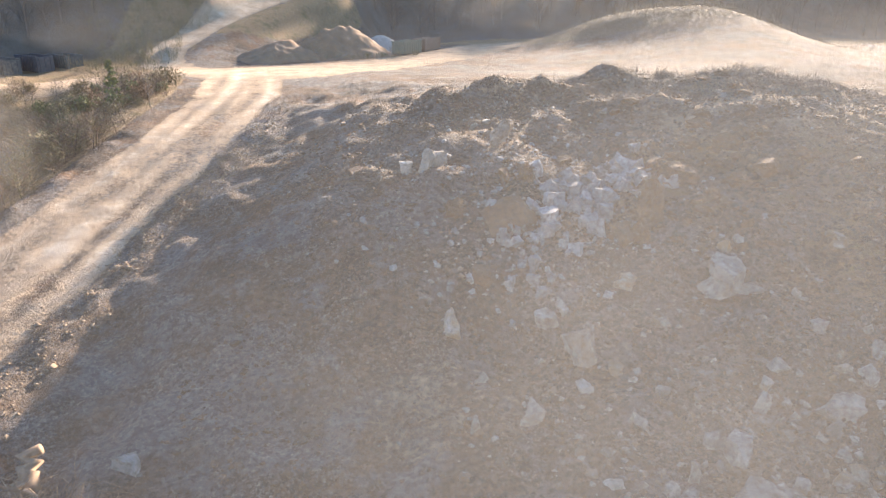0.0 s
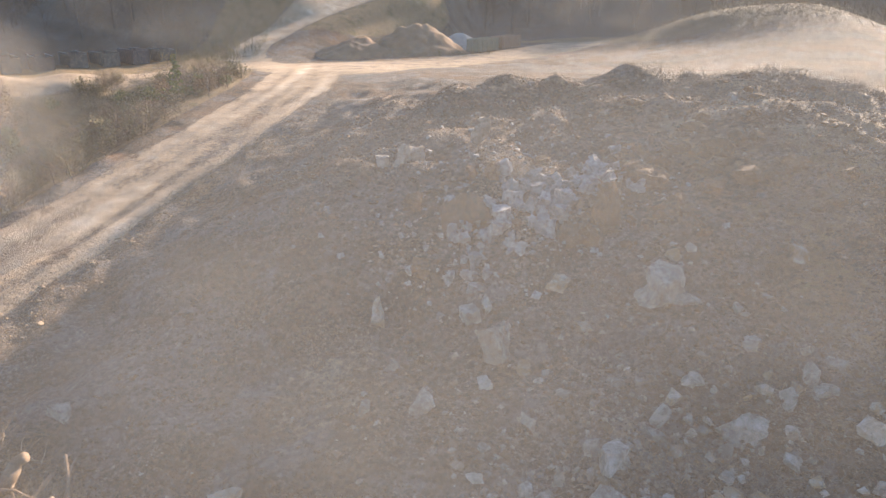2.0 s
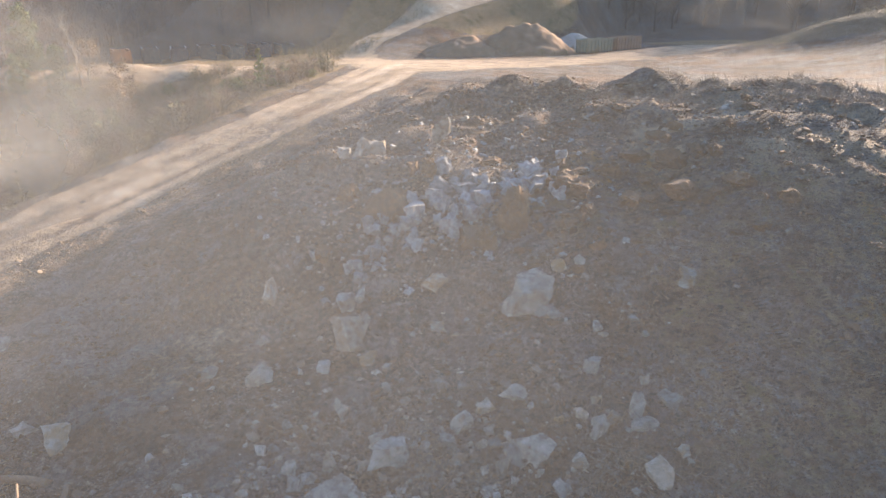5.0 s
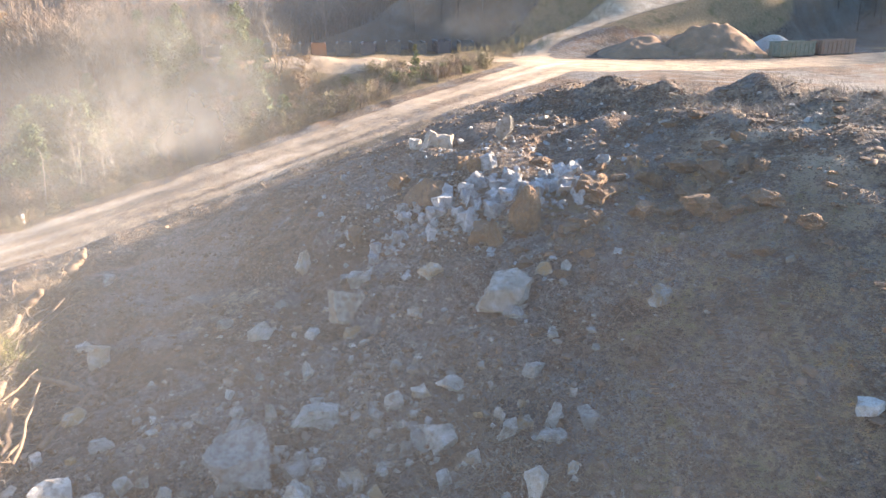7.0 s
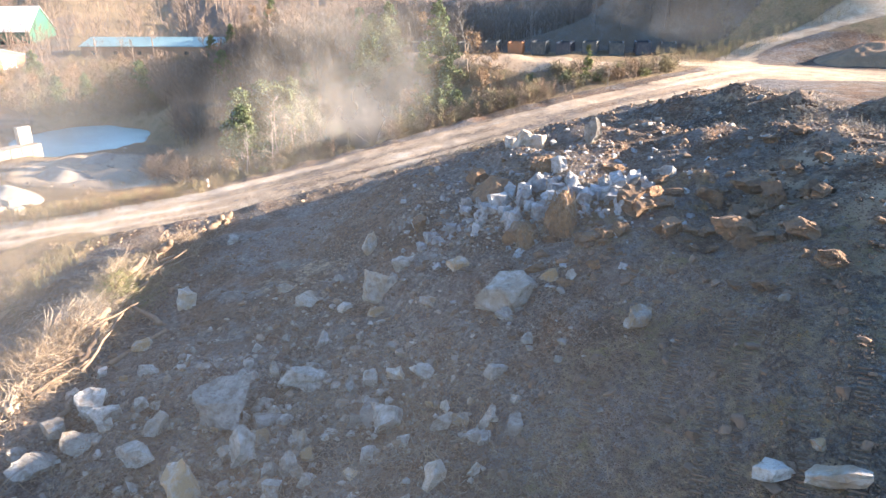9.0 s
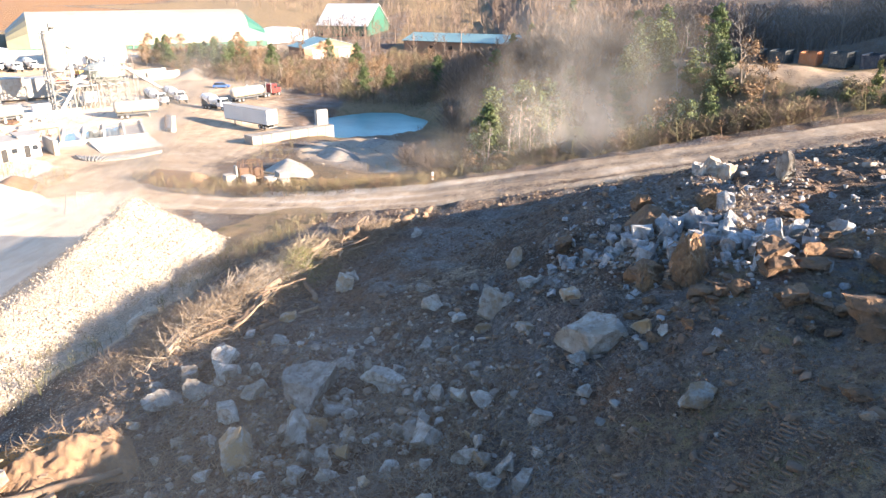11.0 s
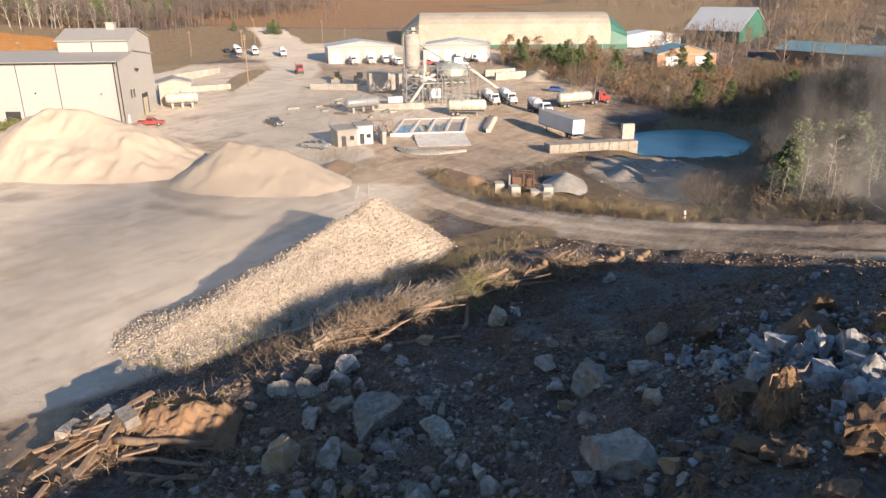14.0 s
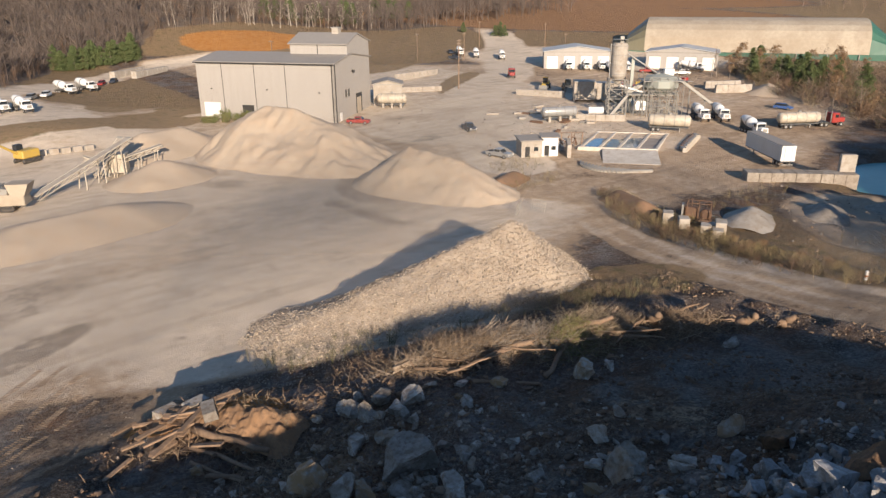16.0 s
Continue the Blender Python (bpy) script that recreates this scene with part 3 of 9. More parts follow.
def rod(bm, a, b, r, r2=None, sides=8):
    """A round bar, or a cone, from a to b."""
    a, b = Vector(a), Vector(b)
    way = b - a
    m = Matrix.Translation((a + b) / 2) @ way.to_track_quat("Z", "Y").to_matrix().to_4x4()
    bmesh.ops.create_cone(bm, cap_ends=True, segments=sides, radius1=r, radius2=r if r2 is None else r2, depth=way.length, matrix=m)
    return bm


def lathe(bm, rings, axis="z", sides=20, middle=(0, 0, 0)):
    """A turned body: rings of (place along the axis, radius)."""
    turn = {"z": Matrix(), "x": Matrix.Rotation(radians(90), 4, "Y"), "y": Matrix.Rotation(radians(-90), 4, "X")}[axis]
    rows = []
    for h, r in rings:
        rows.append([bm.verts.new(Matrix.Translation(middle) @ turn @ Vector((r * math.cos(a), r * math.sin(a), h))) for a in (2 * math.pi * k / sides for k in range(sides))])
    for low, high in zip(rows, rows[1:]):
        for k in range(sides):
            bm.faces.new((low[k], low[(k + 1) % sides], high[(k + 1) % sides], high[k]))
    bm.faces.new(rows[0][::-1])
    bm.faces.new(rows[-1])
    return bm


def prism(bm, outline, y0, y1):
    """An outline in x and z, drawn out from y0 to y1."""
    a = [bm.verts.new((x, y0, z)) for x, z in outline]
    b = [bm.verts.new((x, y1, z)) for x, z in outline]
    n = len(outline)
    for k in range(n):
        bm.faces.new((a[k], a[(k + 1) % n], b[(k + 1) % n], b[k]))
    bm.faces.new(a[::-1])
    bm.faces.new(b)
    bmesh.ops.recalc_face_normals(bm, faces=bm.faces)
    return bm


def B():
    return bmesh.new()


def at(x, y, turn=0.0, up=0.0):
    """A pose on the ground."""
    return pose(x, y, height(x, y) + up, 0, 0, turn)


# ---------------------------------------------------------------- stockpiles
def stockpile(name, label, material, x, y, rx, ry, tall, turn, ridge, seed, step_size=0.7, lean=0.0, texture=0.12, rugged=0.0):
    """A tipped heap: a ridge that falls off at the angle of repose, drawn on a grid that sinks into the ground."""
    n, k = max(8, int(2 * rx / step_size)), max(8, int(2 * ry / step_size))
    us, vs = np.meshgrid(np.linspace(-rx, rx, n), np.linspace(-ry, ry, k))
    along = np.clip(us, -ridge, ridge)
    run = np.hypot((us - along) / (rx - ridge), vs / ry)
    crown = 1.0 + lean * along / max(ridge, 0.1)
    h = tall * crown * (1.0 - run / np.clip(0.55 + 0.45 * crown, 0.2, 1.0))
    h = h - 0.03 * tall * np.exp(-(run / 0.12) ** 2)
    h = h + texture * tall * (0.5 * vnoise(us / 5.0 + 9, vs / 5.0, seed) + 0.22 * vnoise(us / 1.6, vs / 1.6, seed + 1) + rugged * (vnoise(us / 0.8, vs / 0.8, seed + 2) + 0.5 * vnoise(us / 0.3, vs / 0.3, seed + 4))) * sm(1.1, 0.7, run)
    # rills where the heap has slid
    way = np.arctan2(vs / ry, (us - along) / (rx - ridge)) * 5.0 + along * 0.23
    h = h + (0.035 if texture < 0.2 else 0.008) * tall * vnoise(way + seed, run * 1.3, seed + 3) * sm(0.05, 0.4, run) * sm(1.05, 0.8, run)
    c, s = math.cos(radians(turn)), math.sin(radians(turn))
    px, py = x + us * c - vs * s, y + us * s + vs * c
    gz = land(px, py)
    pz = np.maximum(gz + h, gz - 0.5)
    base = height(x, y)
    ob = thing(name, pose(x, y, base), label, "stockpile")
    mesh = bpy.data.meshes.new("pile_body")
    verts = np.stack([px - x, py - y, pz - base], -1).reshape(-1, 3)
    i = np.arange(n * k).reshape(k, n)
    quads = np.stack([i[:-1, :-1], i[:-1, 1:], i[1:, 1:], i[1:, :-1]], -1).reshape(-1, 4)
    mesh.from_pydata(verts.tolist(), [], quads.tolist())
    mesh.materials.append(material)
    mesh.polygons.foreach_set("use_smooth", np.ones(len(mesh.polygons), bool))
    heap = new("pile_body", mesh)
    heap.parent = ob
    return ob, (px, py, pz)


stone_heap, stone_top = stockpile("gravel_pile", "long pale heap of crushed white limestone", GRAVEL, -7.5, -3.6, 20.5, 8.8, 4.7, -8.0, 12.0, 31, 0.5, -0.6, 0.16, 0.08)
stockpile("sand_pile", "large tan cone of crushed sand", SAND, -33.5, -77.0, 23.0, 14.0, 9.2, 116.0, 8.0, 32, 0.5, -0.1, 0.17, 0.12)
stockpile("sand_pile", "long low tan heap of crushed sand", SAND, -40.0, -41.0, 16.0, 9.5, 5.9, 109.0, 5.5, 33, 0.4, -0.16, 0.15, 0.12)
stockpile("sand_pile", "low pale heap of sand behind the tall one", SAND, -14.0, -100.0, 14.0, 9.0, 4.5, 20.0, 5.0, 34)
stockpile("sand_pile", "small cone of fresh sand under the belt", SAND, -6.0, -78.0, 10.0, 8.0, 3.5, 10.0, 1.0, 35)
stockpile("sand_pile", "broad flat heap of pale sand", SAND, 14.0, -56.0, 18.0, 9.0, 2.6, 10.0, 6.0, 36)


# ---------------------------------------------------------------- rocks
def rock_mesh(name, seed, material, detail=3, cuts=9, rough=0.06, round_off=0.3, notch=0.0, layers=3.0):
    """A broken block about 1 m across: a ball split along a few flat joints, with chipped edges and a worn skin."""
    rnd = random.Random(seed)
    bm = B()
    bmesh.ops.create_icosphere(bm, subdivisions=detail, radius=0.9)
    tilt = Euler((rnd.uniform(-0.35, 0.35), rnd.uniform(-0.35, 0.35), rnd.uniform(0, 6))).to_matrix()
    strata = tilt @ Vector((0.15, 0.1, 1.0))
    planes = []
    for k in range(6):
        n = Vector(((1, 0, 0), (-1, 0, 0), (0, 1, 0), (0, -1, 0), (0, 0, 1), (0, 0, -1))[k])
        n = (tilt @ (n + Vector((rnd.gauss(0, 0.22), rnd.gauss(0, 0.22), rnd.gauss(0, 0.22))))).normalized()
        planes.append((n, rnd.uniform(0.22, 0.54)))
    for _ in range(cuts):
        n = Vector((rnd.gauss(0, 1), rnd.gauss(0, 1), rnd.gauss(0, 1))).normalized()
        planes.append((n, rnd.uniform(0.38, 0.56) + 0.3 * round_off))
    bites = []
    for _ in range(rnd.choice([1, 2, 3])):
        n = Vector((rnd.gauss(0, 1), rnd.gauss(0, 1), rnd.gauss(0.3, 0.7))).normalized()
        bites.append((n * rnd.uniform(0.42, 0.6), rnd.uniform(0.2, 0.34)))
    for v in bm.verts:
        p = v.co.copy()
        for _ in range(2):
            for n, far in planes:
                over = p.dot(n) - far
                if over > 0:
                    p -= n * over
        for c, r in bites:
            deep = r - (p - c).length
            if deep > 0:
                p -= c.normalized() * deep * 0.75
        p += 0.10 * noise.noise_vector(p * 1.7 + Vector((0, 0, 3.0 * seed)))
        flake = noise.noise(p * 3.1 + Vector((seed, 0, 0)))
        p += p.normalized() * rough * (flake + 0.6 * noise.noise(p * 8.0 + Vector((0, seed, 0))) + (0.8 if flake > 0.25 else 0.0))
        bed = p.dot(strata) * layers + 0.25 * noise.noise(p * 2.0 + Vector((0, 0, seed)))
        p *= 1.0 - notch * max(0.0, 1.0 - abs((bed % 1.0) - 0.5) * 5.0)
        v.co = p
    low = min(v.co.z for v in bm.verts)
    wide = max(max(v.co.x for v in bm.verts) - min(v.co.x for v in bm.verts), 0.1)
    tall = max(v.co.z for v in bm.verts) - low
    for v in bm.verts:
        v.co = Vector((v.co.x / wide, v.co.y / wide, (v.co.z - low) / tall))
    mesh = bpy.data.meshes.new(name)
    bm.to_mesh(mesh)
    bm.free()
    mesh.materials.append(material)
    return mesh


BOULDERS = [rock_mesh("boulder", 100 + k, LIMESTONE, 4, 5 + k, 0.036, 0.0, 0.055, 2.6 + 0.7 * k) for k in range(7)]
STONES = [rock_mesh("rock", 200 + k, LIMESTONE, 3, 3 + k % 4, 0.03, 0.0, 0.03, 2.2) for k in range(10)]
FRESH = [rock_mesh("rock", 260 + k, FRESH_STONE, 3, 5 + k % 4, 0.045, 0.0, 0.03, 2.0) for k in range(6)]
CLODS = [rock_mesh("clod", 300 + k, CLOD, 4, 12, 0.07, 0.0, 0.0, 5.0) for k in range(5)]


def lay_rock(name, meshes, k, x, y, wide, tall, turn, label, group="", deep=1.0, sunk=0.35, tip=0.0, category="rock"):
    ob = new(name, meshes[k % len(meshes)])
    ob.matrix_basis = pose(x, y, height(x, y) - sunk * tall, tip, 0.6 * tip, turn) @ Matrix.Diagonal((wide, wide * deep, tall * (1 + sunk), 1))
    return tagged(ob, label, category, group)


lay_rock("boulder", BOULDERS, 1, 16.0, 37.6, 3.9, 2.0, 62, "huge pale limestone boulder on the dark slope", deep=0.7, sunk=0.15, tip=14)
lay_rock("boulder", BOULDERS, 2, 13.2, 22.6, 3.4, 1.9, 30, "large pitted grey limestone slab in rubble", deep=0.8, sunk=0.2, tip=8)
lay_rock("boulder", BOULDERS, 5, -1.4, 48.7, 2.0, 1.7, 80, "pale boulder on the rim of the tip", deep=0.7, sunk=0.1, tip=15)
lay_rock("boulder", BOULDERS, 6, -0.2, 49.3, 1.5, 1.4, 30, "smaller pale boulder leaning on another on the rim", deep=0.8, sunk=0.1, tip=-18)
lay_rock("boulder", BOULDERS, 2, -2.5, 48.3, 1.1, 0.9, 130, "small pale boulder at the end of the rim", deep=0.8, sunk=0.1)
lay_rock("boulder", BOULDERS, 3, 7.4, 33.0, 2.4, 1.9, 20, "tan angular limestone boulder", deep=0.8, sunk=0.2)
lay_rock("boulder", BOULDERS, 4, 4.2, 51.3, 1.5, 2.1, 10, "tall grey standing block of rock", deep=0.8, sunk=0.1)
lay_rock("boulder", BOULDERS, 1, 18.7, 20.4, 2.3, 1.9, 140, "two-toned grey and yellow limestone boulder in shade", deep=0.7, sunk=0.1, tip=-10)
# loose rocks: x, y, width, height
ROCKS_UPPER = [
    (9.0, 32.6, 1.1, 0.4), (10.4, 37.5, 1.6, 0.9), (6.0, 35.4, 1.3, 1.1), (8.0, 34.3, 0.9, 0.8), (4.5, 29.2, 1.2, 1.1), (1.4, 28.3, 0.9, 0.8),
    (2.1, 32.2, 0.8, 0.7), (7.1, 31.1, 0.9, 0.5), (5.8, 30.6, 0.7, 0.4), (12.1, 34.9, 1.1, 0.8), (11.1, 30.9, 0.7, 0.6), (0.7, 35.3, 1.3, 1.5),
    (16.9, 40.0, 0.9, 0.8), (18.0, 40.4, 0.8, 0.8), (17.5, 36.9, 1.3, 0.7), (23.8, 40.3, 1.7, 1.0), (28.2, 44.0, 0.6, 0.5), (34.0, 37.8, 1.2, 0.8),
    (35.6, 38.7, 1.7, 0.5), (34.1, 39.5, 0.5, 0.5), (22.5, 37.0, 0.5, 0.4), (6.6, 35.7, 1.2, 1.0),
]
ROCKS_MIDDLE = [
    (13.6, 27.2, 2.5, 1.2), (13.2, 24.8, 1.0, 0.6), (10.5, 24.3, 1.3, 0.8), (15.0, 24.5, 1.5, 0.9), (11.2, 25.8, 0.6, 1.0), (15.6, 30.0, 1.0, 1.1),
    (16.4, 31.3, 1.3, 0.7), (17.4, 32.6, 1.6, 1.1), (20.5, 34.8, 1.0, 0.9), (19.5, 29.9, 2.2, 1.6), (18.5, 28.4, 0.8, 0.9), (21.7, 31.3, 1.1, 1.2),
    (22.2, 32.2, 0.8, 0.7), (22.9, 32.8, 0.7, 1.2), (23.4, 32.3, 1.0, 0.7), (23.2, 33.3, 0.6, 0.6), (23.9, 32.5, 0.9, 0.5), (23.2, 34.4, 0.5, 0.6),
    (24.4, 33.8, 1.0, 0.7), (15.5, 29.0, 0.9, 0.9), (21.5, 29.8, 0.8, 0.5), (25.0, 29.5, 1.2, 1.3),
]
ROCKS_LOWER = [
    (17.7, 25.7, 0.8, 0.8), (17.6, 22.9, 1.3, 1.7), (19.6, 23.8, 0.9, 1.0), (19.8, 24.7, 0.8, 1.1), (20.9, 23.8, 0.9, 0.9), (19.4, 25.7, 0.8, 0.7),
    (22.0, 27.0, 0.7, 0.5), (21.2, 25.0, 1.1, 1.1), (10.0, 17.2, 1.9, 1.3), (11.2, 15.6, 2.1, 1.2), (12.4, 19.4, 1.7, 1.3), (9.3, 14.3, 1.8, 0.9),
    (11.4, 13.3, 2.1, 1.0), (13.9, 18.2, 2.1, 1.0), (-2.6, 22.1, 1.5, 1.6), (13.7, 12.6, 0.9, 0.7), (15.4, 15.8, 1.0, 0.6), (5.9, 19.2, 1.3, 1.0),
    (2.5, 19.0, 1.3, 0.8), (-5.6, 22.4, 1.3, 0.9), (-14.5, 27.1, 1.1, 0.9), (8.0, 16.2, 2.2, 0.6), (16.9, 23.5, 1.4, 1.1), (18.8, 29.2, 1.5, 1.1),
]
rnd = random.Random(4)
for k, (x, y, wide, tall) in enumerate(ROCKS_UPPER + ROCKS_MIDDLE + ROCKS_LOWER):
    kind = rnd.choice(["pale limestone rock with rusty stains", "angular grey limestone block", "pale broken limestone rock"])
    lay_rock("rock", BOULDERS if wide > 1.2 else STONES, k, x, y, 1.1 * wide, max(0.42 * wide, 1.15 * (tall - 0.33 * wide)), rnd.uniform(0, 360), kind + " lying on brown earth", "rocks on the slope", rnd.uniform(0.5, 0.95), 0.32, tip=rnd.uniform(-24, 24))
# the spill of grey blocks below the rim
for k in range(150):
    if k < 105:
        t = rnd.random()
        x, y = 13.6 - 6.6 * t + rnd.gauss(0, 1.5), 47.8 - 5.0 * t + rnd.gauss(0, 1.25)
        size = rnd.choice([0.4, 0.5, 0.6, 0.75, 0.95, 1.2, 1.5])
    else:
        x, y = rnd.gauss(5.2, 1.7), rnd.gauss(39.8, 1.5)
        size = rnd.choice([0.3, 0.4, 0.5, 0.65, 0.85])
    lay_rock("rock", FRESH, k, x, y, size, size * rnd.uniform(0.6, 0.95), rnd.uniform(0, 360), "blue-grey broken limestone block in the spill", "spilled blocks", rnd.uniform(0.6, 1.0), 0.25, rnd.uniform(-25, 25))
# more rocks among the rubble
for k in range(130):
    x, y = rnd.uniform(4, 26), rnd.uniform(12, 35)
    if rnd.random() < 0.6:
        x, y = rnd.gauss(16, 4.5), rnd.gauss(22, 5.0)
    if y < 20.0 - 0.42 * (x + 13.0) - 1.0:
        continue
    size = 0.35 + 0.75 * rnd.random() ** 2.2
    lay_rock("rock", STONES, k, x, y, size, size * rnd.uniform(0.35, 0.7), rnd.uniform(0, 360), "small pale limestone rock in the rubble", "rocks on the slope", rnd.uniform(0.5, 1.0), 0.35, rnd.uniform(-25, 25))
# big lumps of torn earth round the hollow in the rim
for k in range(44):
    a, out = rnd.uniform(0, 6.3), rnd.uniform(2.0, 8.5)
    x, y = 18.5 + out * math.cos(a) * 1.25, 48.5 + out * math.sin(a) * 0.85
    size = 0.5 + 1.4 * rnd.random() ** 2
    lay_rock("earth_clod", CLODS, k, x, y, size, size * rnd.uniform(0.25, 0.45), rnd.uniform(0, 360), "torn lump of brown earth beside the hollow", "lumps round the hollow", rnd.uniform(0.6, 1.0), 0.4, rnd.uniform(-15, 15), category="clod")
# lumps of earth that catch the sun on the rim
for k, (x, y, wide, tall) in enumerate([(15.4, 46.0, 2.2, 1.4), (18.6, 52.4, 2.4, 0.7), (19.6, 53.8, 1.9, 0.6), (0.8, 43.4, 1.6, 1.1), (4.3, 46.6, 1.3, 0.9), (2.2, 38.2, 1.6, 1.0), (22.4, 47.4, 2.4, 1.1), (21.0, 51.2, 2.2, 1.0), (16.4, 45.9, 2.0, 0.9), (11.4, 41.2, 2.4, 1.0), (19.6, 45.4, 1.5, 0.8), (28.2, 46.8, 1.3, 0.7)]):
    lay_rock("earth_clod", CLODS, k, x, y, wide, tall, 70 * k, "rust-brown lump of earth with roots", "earth lumps", 0.8, category="clod")


def scatter(name, label, material, places, sizes, seed, category="rubble", flat=0.7):
    """Many small broken stones in one mesh."""
    rng = np.random.default_rng(seed)
    n = len(places)
    corner = np.array([(1, 0, 0), (-1, 0, 0), (0, 1, 0), (0, -1, 0), (0, 0, 1), (0, 0, -0.6)], float)
    faces = np.array([(0, 2, 4), (2, 1, 4), (1, 3, 4), (3, 0, 4), (2, 0, 5), (1, 2, 5), (3, 1, 5), (0, 3, 5)])
    v = corner[None] * rng.uniform(0.6, 1.25, (n, 6, 1)) + rng.normal(0, 0.16, (n, 6, 3))
    v[:, :, 2] *= flat
    a = rng.uniform(0, 2 * np.pi, n)
    c, s = np.cos(a)[:, None], np.sin(a)[:, None]
    px, py = v[:, :, 0] * c - v[:, :, 1] * s, v[:, :, 0] * s + v[:, :, 1] * c
    half = 0.5 * np.asarray(sizes)[:, None]
    co = np.stack([places[:, 0:1] + px * half, places[:, 1:2] + py * half, places[:, 2:3] + (v[:, :, 2] + 0.15) * half], -1)
    tri = (faces[None] + 6 * np.arange(n)[:, None, None]).reshape(-1, 3)
    mesh = bpy.data.meshes.new(name)
    mesh.vertices.add(6 * n)
    mesh.vertices.foreach_set("co", co.ravel())
    mesh.loops.add(tri.size)
    mesh.loops.foreach_set("vertex_index", tri.ravel())
    mesh.polygons.add(len(tri))
    mesh.polygons.foreach_set("loop_start", np.arange(0, tri.size, 3))
    mesh.polygons.foreach_set("loop_total", np.full(len(tri), 3))
    mesh.update()
    mesh.materials.append(material)
    return tagged(new(name, mesh), label, category, kind="stuff")


def on_ground(x, y):
    return np.stack([x, y, land(x, y) + relief(x, y)], -1)


rng = np.random.default_rng(7)
sx, sy = rng.uniform(-14, 46, 34000), rng.uniform(4, 66, 34000)
keep = (sy > 19.0 - 0.42 * (sx + 13.0)) & (vnoise(sx / 5.0, sy / 5.0, 40) + rng.normal(0, 0.6, 34000) > 0.1) & ((sx < 27) | (rng.random(34000) < 0.75))
sx, sy = sx[keep], sy[keep]
sizes, pale_ones = np.where(sx > 27, 0.05, 0.07) + np.where(sx > 27, 0.12, 0.42) * rng.random(len(sx)) ** 4, rng.random(len(sx)) < np.where(sy > 50, 0.16, np.where(sx < 8, 0.05, 0.15))
scatter("rubble", "small broken limestone strewn over the earth slope", RUBBLE, on_ground(sx, sy)[pale_ones], sizes[pale_ones], 8)
CRUMB = surface("earth_crumbs", (0.135, 0.09, 0.06), (0.19, 0.12, 0.075), None, 0.97, 0.0, 0.7, 7.0, 0.4, 0.03, island=0.35)
scatter("earth_crumbs", "crumbs of brown earth strewn over the slope", CRUMB, on_ground(sx, sy)[~pale_ones], sizes[~pale_ones], 18, "earth")
sx, sy = rng.normal(33, 8, 44000), rng.normal(39, 10, 44000)
ok = (sy < 62) & (sy > 20) & (sx < 52)
sx, sy = sx[ok], sy[ok]
scatter("earth_crumbs", "fine gravelly earth on the tracked slope", CRUMB, on_ground(sx, sy), 0.06 + 0.14 * rng.random(len(sx)) ** 2.5, 19, "earth")

sx, sy = np.concatenate([rng.normal(6, 4.5, 1100), rng.normal(14, 6, 1500)]), np.concatenate([rng.normal(43, 3.5, 1100), rng.normal(26, 5, 1500)])
scatter("rubble", "grey stone chips below the spilled blocks", RUBBLE, on_ground(sx, sy), 0.10 + 0.42 * rng.random(len(sx)) ** 2, 9)
# berm stones and clods along the haul road
sy = rng.uniform(8, 84, 2600)
side = np.where(rng.random(2600) < 0.7, rng.normal(7.0, 1.1, 2600), rng.normal(-6.6, 0.9, 2600))
sx = np.interp(sy, ROAD_Y, ROAD_X) + side
scatter("road_berm_stones", "tan clods and stones along the edge of the haul road", BERM, on_ground(sx, sy), 0.07 + 0.22 * rng.random(2600) ** 2.5, 10)
# stones of the crushed heap
hx, hy, hz = (a.ravel() for a in stone_top)
over = hz > land(hx, hy) + 0.05
hx, hy, hz = hx[over], hy[over], hz[over]
pick = rng.integers(0, len(hx), 36000)
scatter("crushed_stone", "loose fist-sized limestone on the pale heap", GRAVEL, np.stack([hx[pick] + rng.normal(0, 0.3, 36000), hy[pick] + rng.normal(0, 0.3, 36000), hz[pick] - 0.03], -1), 0.11 + 0.18 * rng.random(36000) ** 1.5, 11)
sx, sy = rng.normal(12, 6, 2200), rng.normal(1.0, 2.6, 2200)
scatter("crushed_stone", "stray stones at the foot of the pale heap", GRAVEL, on_ground(sx, sy), 0.05 + 0.13 * rng.random(2200) ** 2, 12)
# pale rubbish and stones along the crest
sx, sy = rng.uniform(4, 58, 1100), rng.normal(63, 6.5, 1100)
scatter("rubble", "rubble and pale scraps along the crest", RUBBLE, on_ground(sx, sy), 0.10 + 0.35 * rng.random(1100) ** 3, 13)


